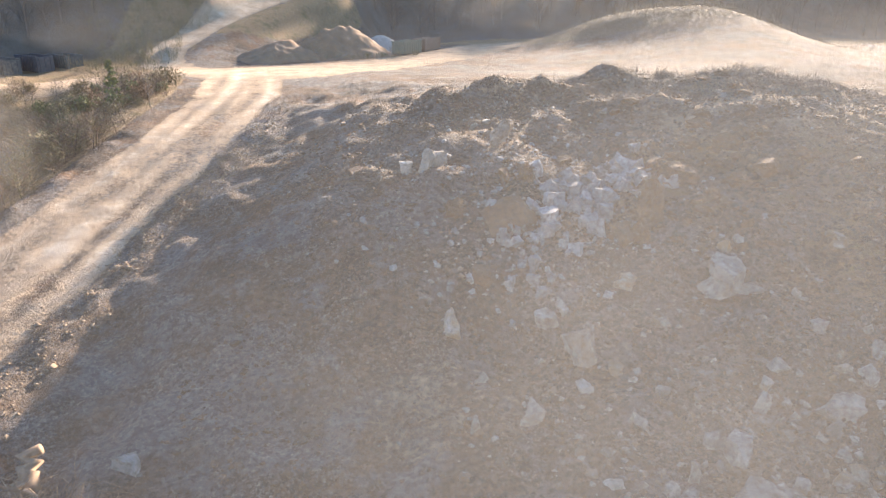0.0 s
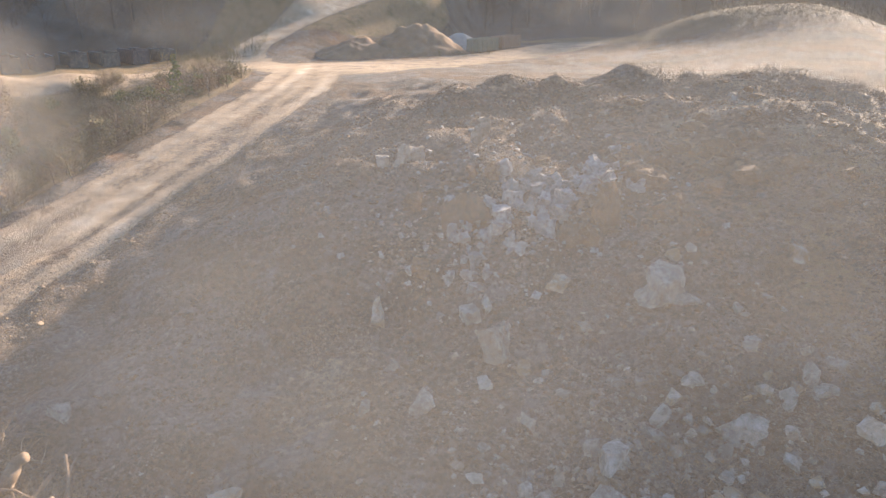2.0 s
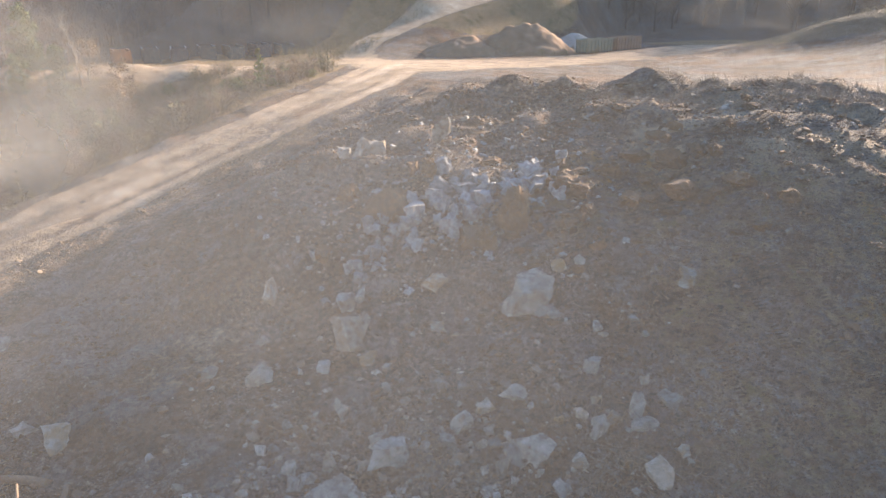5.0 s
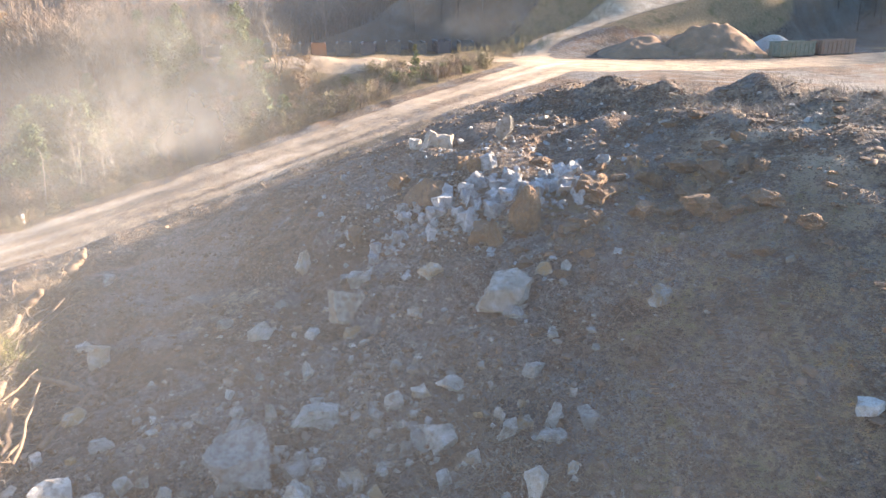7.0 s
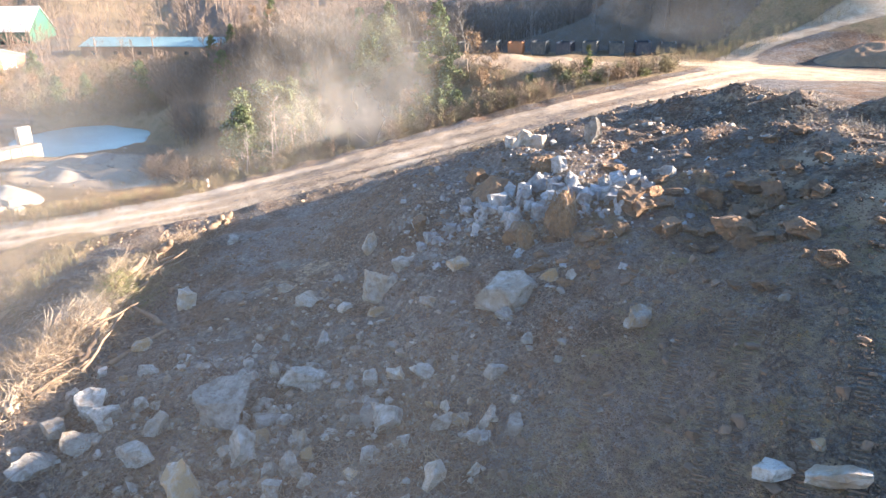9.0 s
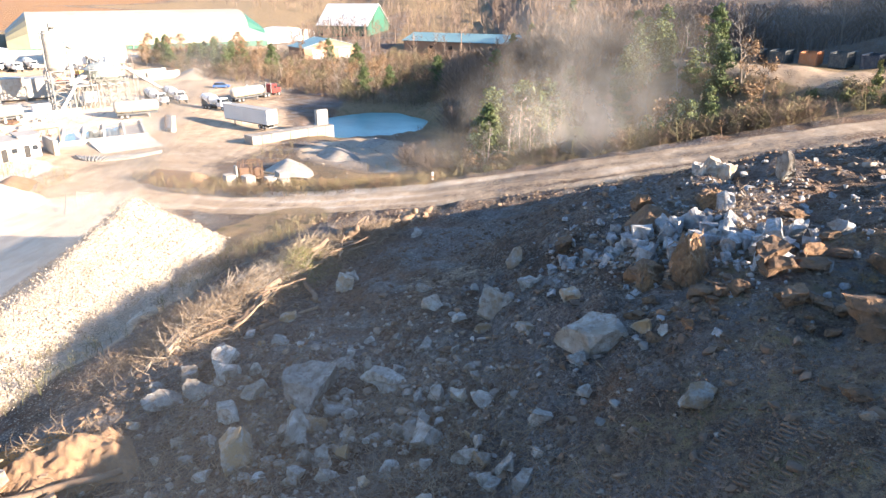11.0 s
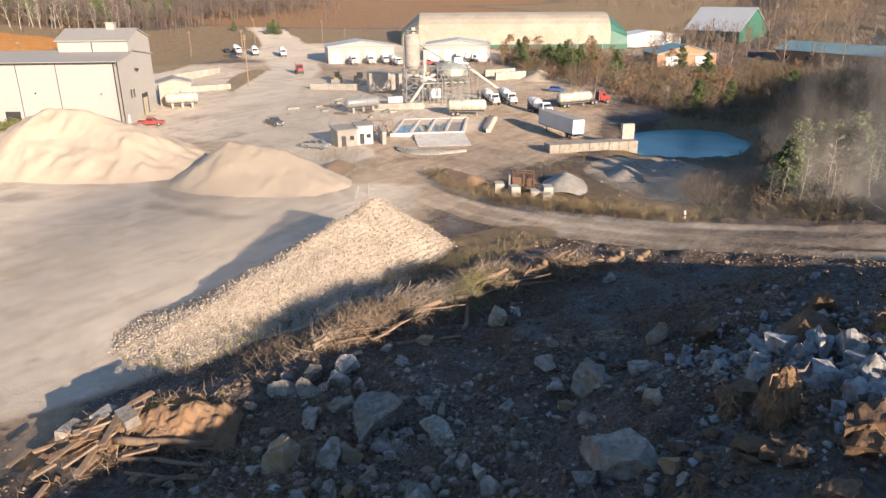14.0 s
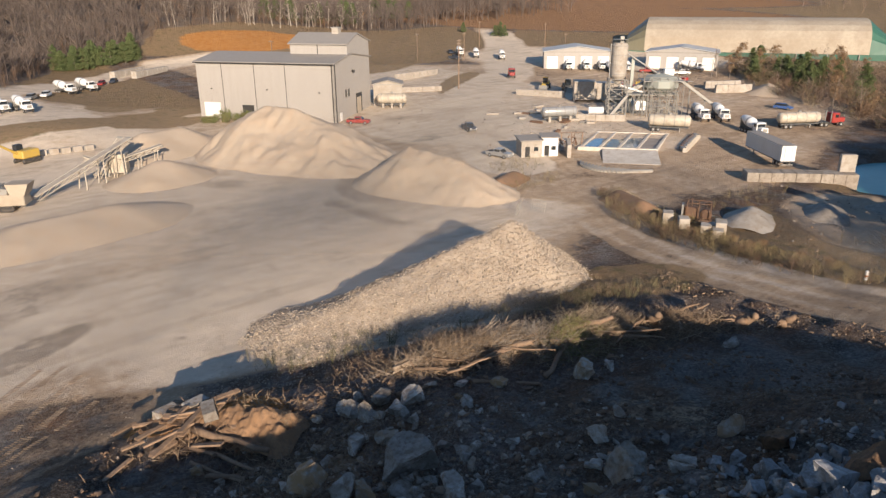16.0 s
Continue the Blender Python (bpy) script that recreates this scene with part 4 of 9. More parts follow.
def strew(name, label, meshes, places, sizes, seed, flat=0.6, category="rubble", material=None):
    """Many broken rocks, each a turned copy of a few shapes, in one mesh of countless pieces."""
    rng = np.random.default_rng(seed)
    shapes = []
    for mesh in meshes:
        co = np.zeros(len(mesh.vertices) * 3)
        mesh.vertices.foreach_get("co", co)
        tri = np.array([p.vertices[:] for p in mesh.polygons])
        shapes.append((co.reshape(-1, 3) - np.array([0, 0, 0.35]), tri))
    verts, faces, base = [], [], 0
    for k, (p, size) in enumerate(zip(places, sizes)):
        co, tri = shapes[k % len(shapes)]
        a, b = rng.uniform(0, 2 * np.pi), rng.normal(0, 0.3)
        c, s = math.cos(a), math.sin(a)
        q = co * np.array([size, size * rng.uniform(0.6, 1.0), size * flat * rng.uniform(0.7, 1.2)])
        q = np.stack([q[:, 0], q[:, 1] * math.cos(b) - q[:, 2] * math.sin(b), q[:, 1] * math.sin(b) + q[:, 2] * math.cos(b)], -1)
        verts.append(np.stack([q[:, 0] * c - q[:, 1] * s, q[:, 0] * s + q[:, 1] * c, q[:, 2]], -1) + p)
        faces.append(tri + base)
        base += len(co)
    verts, faces = np.concatenate(verts), np.concatenate(faces)
    mesh = bpy.data.meshes.new(name)
    mesh.vertices.add(len(verts))
    mesh.vertices.foreach_set("co", verts.ravel())
    mesh.loops.add(faces.size)
    mesh.loops.foreach_set("vertex_index", faces.ravel())
    mesh.polygons.add(len(faces))
    mesh.polygons.foreach_set("loop_start", np.arange(0, faces.size, 3))
    mesh.polygons.foreach_set("loop_total", np.full(len(faces), 3))
    mesh.update()
    mesh.materials.append(material or RUBBLE)
    return tagged(new(name, mesh), label, category, kind="stuff")


CHIPS = [rock_mesh("chip", 240 + k, RUBBLE, 2, 4, 0.05, 0.0) for k in range(6)]
sx, sy = rng.normal(16, 5.0, 620), rng.normal(23, 6.0, 620)
ok = (vnoise(sx / 3.0, sy / 3.0, 50) > -0.15) & (sy > 19.0 - 0.42 * (sx + 13.0)) & (sx > -8) & (sx < 33)
sx, sy = sx[ok], sy[ok]
strew("rubble", "countless fist- to head-sized limestone rocks in the rubble", CHIPS, on_ground(sx, sy), 0.22 + 0.55 * rng.random(len(sx)) ** 2.2, 41)
sx, sy = rng.normal(7, 5.5, 420), rng.normal(45, 4.0, 420)
strew("rubble", "broken grey rocks between the spilled blocks", CHIPS, on_ground(sx, sy), 0.18 + 0.42 * rng.random(420) ** 2, 42, 0.7, "rubble", FRESH_STONE)
sx, sy = rng.uniform(2, 56, 300), rng.normal(62, 6.0, 300)
strew("rubble", "mixed rubble and scraps along the crest", CHIPS, on_ground(sx, sy), 0.2 + 0.6 * rng.random(300) ** 3, 43, 0.6, "rubble", RUBBLE)
sx, sy = rng.uniform(-12, 42, 3600), rng.uniform(8, 64, 3600)
ok = sy > 19.0 - 0.42 * (sx + 13.0)
sx, sy = sx[ok], sy[ok]
strew("earth_clods", "clods of brown earth all over the slope", CHIPS, on_ground(sx, sy), 0.14 + 0.5 * rng.random(len(sx)) ** 2.5, 44, 0.6, "earth", CRUMB)
side = rng.normal(7.2, 1.2, 240)
sy = rng.uniform(10, 84, 240)
sx = np.interp(sy, ROAD_Y, ROAD_X) + side
strew("earth_clods", "tan clods pushed up along the haul road", CHIPS, on_ground(sx, sy), 0.12 + 0.4 * rng.random(240) ** 2.5, 45, 0.45, "earth", BERM)

def track_marks(label, lanes, material, pitch, deep, wide, tall):
    """Lanes of pressed ridges, as a tracked or wheeled machine leaves them, broken where the ground is loose."""
    bm = B()
    for x0, y0, x1, y1 in lanes:
        run = math.hypot(x1 - x0, y1 - y0)
        for k in range(int(run / pitch)):
            f = k * pitch / run
            way = math.atan2(y1 - y0, x1 - x0) + 0.05 * math.sin(9 * f)
            x, y = x0 + (x1 - x0) * f + 0.12 * math.sin(5 * f + x0), y0 + (y1 - y0) * f
            if vnoise(np.array([x / 1.1]), np.array([y / 1.1]), 51)[0] > -0.35:
                box(bm, x, y, height(x, y) + 0.005, deep, wide + rnd.uniform(-0.06, 0.06), tall, Matrix.Rotation(way, 4, "Z") @ Matrix.Rotation(rnd.uniform(-0.1, 0.1), 4, "Y"))
    mesh = bpy.data.meshes.new("track_marks")
    bm.to_mesh(mesh)
    bm.free()
    mesh.materials.append(material)
    return tagged(new("track_marks", mesh), label, "tracks", kind="stuff")


# cleat marks of a dozer down the smooth part of the slope, in pairs of lanes
DOZER_LANES = [
    (25.6, 41.4, 32.0, 33.9), (27.0, 42.6, 33.4, 35.1), (28.2, 42.8, 34.4, 35.6), (29.7, 44.0, 35.9, 36.8), (31.4, 44.4, 37.4, 37.2),
    (33.0, 45.6, 39.0, 38.4), (24.2, 38.6, 29.6, 31.8), (35.6, 47.0, 41.0, 40.0), (31.0, 49.4, 36.4, 43.4), (32.6, 50.6, 38.0, 44.6),
]
track_marks("ridged dozer track marks pressed into the brown earth", DOZER_LANES, CRUMB, 0.21, 0.075, 0.52, 0.07)
TYRE_LANES = [(34.0, 0.9, 22.0, -10.6), (35.2, -0.4, 23.2, -12.0), (36.5, 3.6, 23.4, -6.4), (37.5, 2.2, 24.4, -8.0), (35.0, -4.2, 24.0, -14.6), (36.2, -5.4, 25.2, -15.8)]
track_marks("loader tyre marks pressed into the tan yard dust", TYRE_LANES, BERM, 0.26, 0.10, 0.5, 0.045)


# ---------------------------------------------------------------- timber, roots and brushwood
def limb(bm, points, radii, sides=7):
    """A bent tapering limb through points."""
    rows = []
    for k, p in enumerate(points):
        a, b = points[max(k - 1, 0)], points[min(k + 1, len(points) - 1)]
        way = (Vector(b) - Vector(a)).normalized()
        q = way.to_track_quat("Z", "Y")
        rows.append([bm.verts.new(Vector(p) + q @ Vector((radii[k] * math.cos(t), radii[k] * math.sin(t), 0))) for t in (2 * math.pi * i / sides for i in range(sides))])
    for low, high in zip(rows, rows[1:]):
        for i in range(sides):
            bm.faces.new((low[i], low[(i + 1) % sides], high[(i + 1) % sides], high[i]))
    bm.faces.new(rows[0][::-1])
    bm.faces.new(rows[-1])
    return bm


def log_thing(name, label, x, y, turn, length, r, rise=0.0, seed=0, roots=0, group="", up=0.0, category="log"):
    rnd = random.Random(seed)
    ob = thing(name, at(x, y, turn, up + r * 0.7), label, category, group)
    bm = B()
    points, radii = [], []
    for k in range(7):
        f = k / 6.0
        points.append((f * length, rnd.uniform(-0.3, 0.3) * r * 3, math.sin(radians(rise)) * f * length + rnd.uniform(-0.1, 0.1) * r))
        radii.append(r * (1.0 - 0.45 * f) * rnd.uniform(0.92, 1.08))
    limb(bm, points, radii, 9)
    part("trunk", bm, WOOD, ob, smooth=True)
    for k in range(roots):
        bm = B()
        a, out = rnd.uniform(0, 2 * math.pi), rnd.uniform(0.6, 1.5)
        p0 = Vector((0.1, 0, 0))
        p1 = Vector((rnd.uniform(-0.5, 0.0), out * 0.5 * math.cos(a), out * 0.5 * math.sin(a)))
        p2 = Vector((rnd.uniform(-0.9, -0.2), out * math.cos(a + 0.3), out * math.sin(a + 0.3)))
        limb(bm, [p0, p1, p2], [r * 0.3, r * 0.16, r * 0.04], 5)
        part("root", bm, WOOD, ob)
    return ob


rnd = random.Random(91)
for k in range(26):
    f = rnd.random()
    log_thing("log", rnd.choice(["thin weathered log in the brush bank", "broken grey branch in the brush bank", "splintered tan log in the brush bank"]), 6.0 - 24.0 * f + rnd.gauss(0, 1.0), 12.4 + 10.0 * f + rnd.gauss(0, 0.9), rnd.gauss(150, 28), rnd.uniform(2.0, 5.0), rnd.uniform(0.07, 0.2), rnd.uniform(-4, 22), 400 + k, rnd.choice([0, 0, 2, 4]), "logs in the brush bank", rnd.uniform(0.1, 0.9))
# logs at the foot of the slope
log_thing("log", "split weathered log with torn roots on the bank", 3.2, 13.4, 146, 7.0, 0.36, 10, 1, 12, up=0.2)
log_thing("log", "grey weathered log among brushwood", 0.2, 15.2, 165, 4.5, 0.2, 6, 2, 5, up=0.2)
log_thing("log", "splintered log end sticking out of brush", -4.5, 15.9, 140, 6.0, 0.3, 18, 3, 3, up=0.3)
log_thing("log", "bare grey log lying on rubble", 7.0, 16.0, 20, 3.6, 0.24, 2, 4)
log_thing("log", "short bare log lying on rubble", 8.2, 14.6, 170, 3.0, 0.2, 2, 5)
log_thing("log", "long thin log on the dark earth", -1.0, 20.3, 205, 6.0, 0.22, 3, 6)
log_thing("log", "long bare log below the orange mound", 20.6, 8.4, 115, 6.2, 0.3, 1, 7, 0, up=0.15)
log_thing("log", "long thin log in the shade of the debris heap", 21.4, 9.8, 115, 7.0, 0.17, 0, 8, 0)
log_thing("log", "long thin log in the shade of the debris heap", 21.9, 11.0, 112, 6.4, 0.13, 1, 16, 0)
log_thing("log", "short broken log in the shade of the debris heap", 21.8, 13.0, 135, 2.8, 0.2, 4, 9, 2)
log_thing("log", "pale split log on the debris heap", 21.0, 6.4, 205, 3.0, 0.22, -10, 10, 0, up=0.2)
log_thing("log", "pale split log on the debris heap", 19.5, 5.2, 165, 3.0, 0.26, -6, 11, 2, up=0.3)
log_thing("tree_stump", "upturned tan stump with roots beside the road", -18.5, 25.4, 90, 1.3, 0.5, 70, 12, 9, up=0.3, category="stump")
log_thing("tree_stump", "upturned stump with torn roots on the bank", -13.0, 20.6, 60, 1.6, 0.45, 55, 13, 9, up=0.5, category="stump")
log_thing("tree_stump", "small upturned stump by the road berm", -22.0, 27.2, 120, 0.9, 0.4, 60, 14, 8, up=0.2, category="stump")


def brush(name, label, material, x, y, rx, ry, tall, count, length, seed, thick=0.03, turn=0.0, category="brushwood", aim=None, spread=0.5, lift=0.35):
    """A tangled heap of thin sticks in one mesh."""
    rng = np.random.default_rng(seed)
    c, s = math.cos(radians(turn)), math.sin(radians(turn))
    u, v = rng.normal(0, rx * 0.5, count), rng.normal(0, ry * 0.5, count)
    px, py = x + u * c - v * s, y + u * s + v * c
    cap = np.exp(-(u / rx) ** 2 - (v / ry) ** 2)
    pz = land(px, py) + relief(px, py) + rng.random(count) * tall * cap
    a, e = rng.uniform(0, 2 * np.pi, count), rng.normal(lift, 0.45, count)
    if aim is not None:
        a = radians(aim) + rng.normal(0, spread, count)
    size = length * (0.35 + rng.random(count))
    way = np.stack([np.cos(a) * np.cos(e), np.sin(a) * np.cos(e), np.sin(e)], -1)
    side = np.stack([-np.sin(a), np.cos(a), np.zeros(count)], -1)
    over = np.cross(way, side)
    base = np.stack([px, py, pz], -1)
    w = (thick * (0.5 + rng.random(count)))[:, None]
    bend = base + way * size[:, None] * 0.5 + rng.normal(0, 0.09, (count, 3)) * size[:, None]
    tip = base + way * size[:, None] + rng.normal(0, 0.12, (count, 3)) * size[:, None]
    ring = [side, -0.5 * side + 0.87 * over, -0.5 * side - 0.87 * over]
    co = np.stack([base + w * r for r in ring] + [bend + 0.7 * w * r for r in ring] + [tip], 1)
    f = [(0, 1, 4), (0, 4, 3), (1, 2, 5), (1, 5, 4), (2, 0, 3), (2, 3, 5), (3, 4, 6), (4, 5, 6), (5, 3, 6)]
    tri = (np.array(f)[None] + 7 * np.arange(count)[:, None, None]).reshape(-1, 3)
    mesh = bpy.data.meshes.new(name)
    mesh.from_pydata(co.reshape(-1, 3).tolist(), [], tri.tolist())
    mesh.materials.append(material)
    return tagged(new(name, mesh), label, category, kind="stuff")


STRAW = surface("dry_straw", (0.31, 0.245, 0.16), (0.23, 0.17, 0.105), None, 0.9, 0.0, 0.7, 6.0, 0.0, island=0.3)
GREEN_BRUSH = surface("green_brush", (0.15, 0.165, 0.05), (0.22, 0.19, 0.08), None, 0.9, 0.0, 0.7, 6.0, 0.0, island=0.3)
brush("brushwood", "tangled grey-brown sticks and roots on the bank", TWIG, 0.5, 13.6, 6.5, 2.8, 1.8, 4200, 1.4, 21, 0.018, -28)
brush("brushwood", "straw-coloured dry brush heap on the bank", STRAW, -8.2, 18.2, 6.0, 2.8, 2.0, 3200, 1.2, 22, 0.015, -25)
brush("brushwood", "green cut pine boughs in the brush heap", GREEN_BRUSH, -6.6, 17.9, 3.2, 1.9, 2.0, 2600, 0.5, 23, 0.02, -25)
brush("brushwood", "brown sticks at the road end of the bank", TWIG, -14.5, 21.5, 6.0, 2.6, 1.4, 2600, 1.2, 24, 0.018, -30)
brush("brushwood", "dry sticks over the debris heap", TWIG, 17.5, 9.8, 6.0, 3.5, 0.5, 500, 1.2, 25, 0.025, -10)
brush("brushwood", "dark sticks and straw in the shaded rubble", TWIG, 17.0, 18.5, 9.0, 8.0, 0.3, 3200, 0.8, 26, 0.016)
brush("brushwood", "thin sticks and roots strewn over the slope", TWIG, 20.0, 31.0, 10.0, 7.0, 0.25, 3000, 0.7, 27, 0.014)
brush("dry_grass", "dry grass along the foot of the stone heap", TWIG, -16.0, 8.8, 9.0, 3.0, 0.7, 1700, 0.8, 28, 0.016, -16, "grass")
brush("brushwood", "roots and sticks on the torn rim", TWIG, 8.0, 46.0, 8.0, 4.0, 0.4, 900, 0.8, 29, 0.016)
brush("dry_grass", "dry weeds along the berm of the haul road", STRAW, -20.0, 58.0, 2.5, 16.0, 0.4, 1300, 0.7, 30, 0.016, -12, "grass")


def plank(x, y, turn, length, wide, thick, tip, up, label, material=None, category="plank"):
    bm = box(B(), 0, 0, 0, length, wide, thick, None, 0.03)
    rnd = random.Random(int(100 * (x + y)))
    for v in bm.verts:
        v.co += Vector((rnd.uniform(-0.06, 0.06), rnd.uniform(-0.03, 0.03), 0.05 * math.sin(2 * v.co.x)))
    mesh = bpy.data.meshes.new("plank")
    bm.to_mesh(mesh)
    bm.free()
    mesh.materials.append(material or WOOD)
    ob = new("broken_plank" if category == "plank" else "concrete_block", mesh)
    ob.matrix_basis = pose(x, y, height(x, y) + up, tip, tip * 0.5, turn)
    return tagged(ob, label, category, "debris heap")


rnd = random.Random(15)
for k in range(30):
    plank(rnd.gauss(20.6, 2.6), rnd.gauss(6.6, 1.8), rnd.uniform(130, 230), rnd.uniform(1.4, 3.4), rnd.uniform(0.25, 0.5), 0.14, rnd.uniform(-18, 18), rnd.uniform(0.1, 0.8), "broken tan timber plank on the debris heap")
for x, y, turn, up in ((21.2, 4.6, 20, 0.4), (19.3, 7.9, 75, 0.6), (19.4, 5.6, 20, 0.6)):
    plank(x, y, turn, 1.7, 0.9, 0.75, rnd.uniform(-15, 15), up, "broken pale concrete block on the debris heap", LIMESTONE, "block")
for k, (x, y, w, t) in enumerate([(20.4, 7.2, 3.2, 0.5), (22.5, 4.8, 2.6, 0.4)]):
    lay_rock("earth_clod", CLODS, k, x, y, w, t, 40 * k, "mound of orange-brown earth in the debris heap", "earth lumps", 0.7, 0.3, category="clod")
brush("dry_grass", "rim of dry tan grass over the tall spoil mound", STRAW, 50.0, 146.0, 26.0, 16.0, 0.8, 3600, 1.3, 31, 0.03, 0.0, "grass")
brush("dry_grass", "dry straw and scraps along the crest", STRAW, 24.0, 64.0, 24.0, 6.0, 0.35, 2600, 0.7, 32, 0.016, 0.0, "grass")
GREY_TWIG = surface("grey_twigs", (0.27, 0.235, 0.195), (0.18, 0.15, 0.12), None, 0.9, 0.0, 0.7, 6.0, 0.0, island=0.3)
brush("brushwood", "grey roots and torn sticks over the crest", GREY_TWIG, 30.0, 62.0, 20.0, 5.5, 0.5, 5200, 0.7, 34, 0.018)
brush("brushwood", "grey roots and sticks in the shaded rubble", GREY_TWIG, 19.0, 27.0, 9.0, 7.0, 0.2, 2200, 0.6, 35, 0.014)
brush("brushwood", "grey tangle of roots and sticks on the bank", GREY_TWIG, -2.0, 15.0, 8.0, 2.6, 1.7, 4200, 1.3, 36, 0.017, -27)
for k in range(26):
    lay_rock("earth_clod", CLODS, k, rnd.uniform(8, 50), rnd.gauss(63, 3.2), rnd.uniform(0.7, 1.7), rnd.uniform(0.22, 0.5), rnd.uniform(0, 360), "hummock of grey-brown earth on the crest", "hummocks on the crest", rnd.uniform(0.6, 1.0), 0.4, category="clod")

DEBRIS_EARTH = surface("orange_earth", (0.31, 0.185, 0.10), (0.25, 0.145, 0.075), (0.17, 0.11, 0.07), 0.96, 0.0, 0.9, 7.0, 0.9, 0.1)
ROOT_EARTH = surface("root_bound_earth", (0.30, 0.175, 0.085), (0.22, 0.125, 0.065), (0.12, 0.075, 0.045), 0.96, 0.0, 1.6, 9.0, 1.0, 0.12)
stockpile("earth_mound", "sunlit mound of orange-brown earth in the debris heap", DEBRIS_EARTH, 17.3, 10.6, 3.4, 2.2, 1.4, 125.0, 1.2, 51, 0.10, 0.15, 0.5, 0.6)
stockpile("earth_mound", "low mound of orange earth under broken planks", DEBRIS_EARTH, 20.6, 6.0, 3.6, 2.4, 0.6, 110.0, 1.4, 52, 0.16, 0.0, 0.5, 0.5)
stockpile("earth_mound", "dark brown mound topped with dry yellow grass", CLOD, 4.2, 43.0, 1.6, 1.2, 0.8, 20.0, 0.6, 53, 0.10, 0.0, 0.6, 0.5)


def root_ball(label, x, y, wide, tall, turn, seed, fibres):
    """An upturned plate of earth bound by roots: a ragged tapering lump, thick torn roots, a coat of fibres."""
    rnd = random.Random(seed)
    ob = thing("root_ball", at(x, y, turn, -0.2), label, "root ball", "root balls on the rim")
    bm = B()
    bmesh.ops.create_icosphere(bm, subdivisions=4, radius=1.0)
    for v in bm.verts:
        p = v.co.copy()
        f = 0.5 + 0.5 * p.z
        p *= 1.0 + 0.30 * noise.noise(p * 1.8 + Vector((seed, 0, 0))) + 0.16 * noise.noise(p * 5.0) + 0.07 * noise.noise(p * 12.0)
        v.co = Vector((p.x * 0.5 * wide * (1.15 - 0.55 * f) + 0.18 * wide * f, p.y * 0.4 * wide * (1.1 - 0.4 * f), (0.5 + 0.5 * p.z) * tall))
    part("earth", bm, ROOT_EARTH, ob)
    for _ in range(12):
        a, h = rnd.uniform(0, 6.3), rnd.uniform(0.15, 0.95) * tall
        near = Vector((0.3 * wide * math.cos(a) + 0.18 * wide * h / tall, 0.25 * wide * math.sin(a), h))
        mid = near + Vector((0.3 * math.cos(a), 0.3 * math.sin(a), rnd.uniform(-0.1, 0.25)))
        end = mid + Vector((0.35 * math.cos(a + 0.6), 0.35 * math.sin(a + 0.6), rnd.uniform(-0.35, 0.25)))
        part("root", limb(B(), [near, mid, end], [0.07, 0.045, 0.012], 5), WOOD, ob)
    bm = B()
    for _ in range(fibres):
        a, h = rnd.uniform(0, 6.3), rnd.random()
        out = 0.52 * wide * (1.15 - 0.55 * h)
        p = Vector((out * math.cos(a) + 0.18 * wide * h, 0.8 * out * math.sin(a), h * tall))
        q = p + Vector((rnd.gauss(0, 0.12), rnd.gauss(0, 0.12), rnd.gauss(-0.12, 0.2)))
        side = Vector((0.010, 0.010, 0.006))
        bm.faces.new([bm.verts.new(p - side), bm.verts.new(p + side), bm.verts.new(q)])
    part("fibre_coat", bm, TWIG, ob)
    return ob


for k in range(30):
    x, y, size = rnd.gauss(15.5, 2.6), rnd.gauss(42.4, 1.6), 0.4 + 0.9 * rnd.random() ** 2
    lay_rock("earth_clod", CLODS, k, x, y, size, size * rnd.uniform(0.3, 0.6), rnd.uniform(0, 360), "dark torn lump of earth on the bank", "lumps round the hollow", rnd.uniform(0.6, 1.0), 0.4, rnd.uniform(-15, 15), category="clod")
for k in range(24):
    a, size = rnd.uniform(0, 6.3), 0.2 + 0.5 * rnd.random() ** 2
    x, y = 17.4 + 2.2 * math.cos(a) + rnd.gauss(0, 0.5), 10.4 + 1.8 * math.sin(a) + rnd.gauss(0, 0.5)
    lay_rock("earth_clod", CLODS, k, x, y, size, size * rnd.uniform(0.5, 0.8), rnd.uniform(0, 360), "crumbled lump of earth beside the orange mound", "earth lumps", rnd.uniform(0.6, 1.0), 0.3, category="clod")
root_ball("sunlit rust-brown root ball bristling with torn roots", 13.0, 42.9, 1.9, 2.9, 20, 61, 1500)
root_ball("small tan root ball on the earth bank", 12.3, 41.2, 1.2, 1.5, 200, 62, 600)
root_ball("brown root ball among the spilled blocks", 5.6, 46.4, 1.4, 1.2, 80, 63, 600)


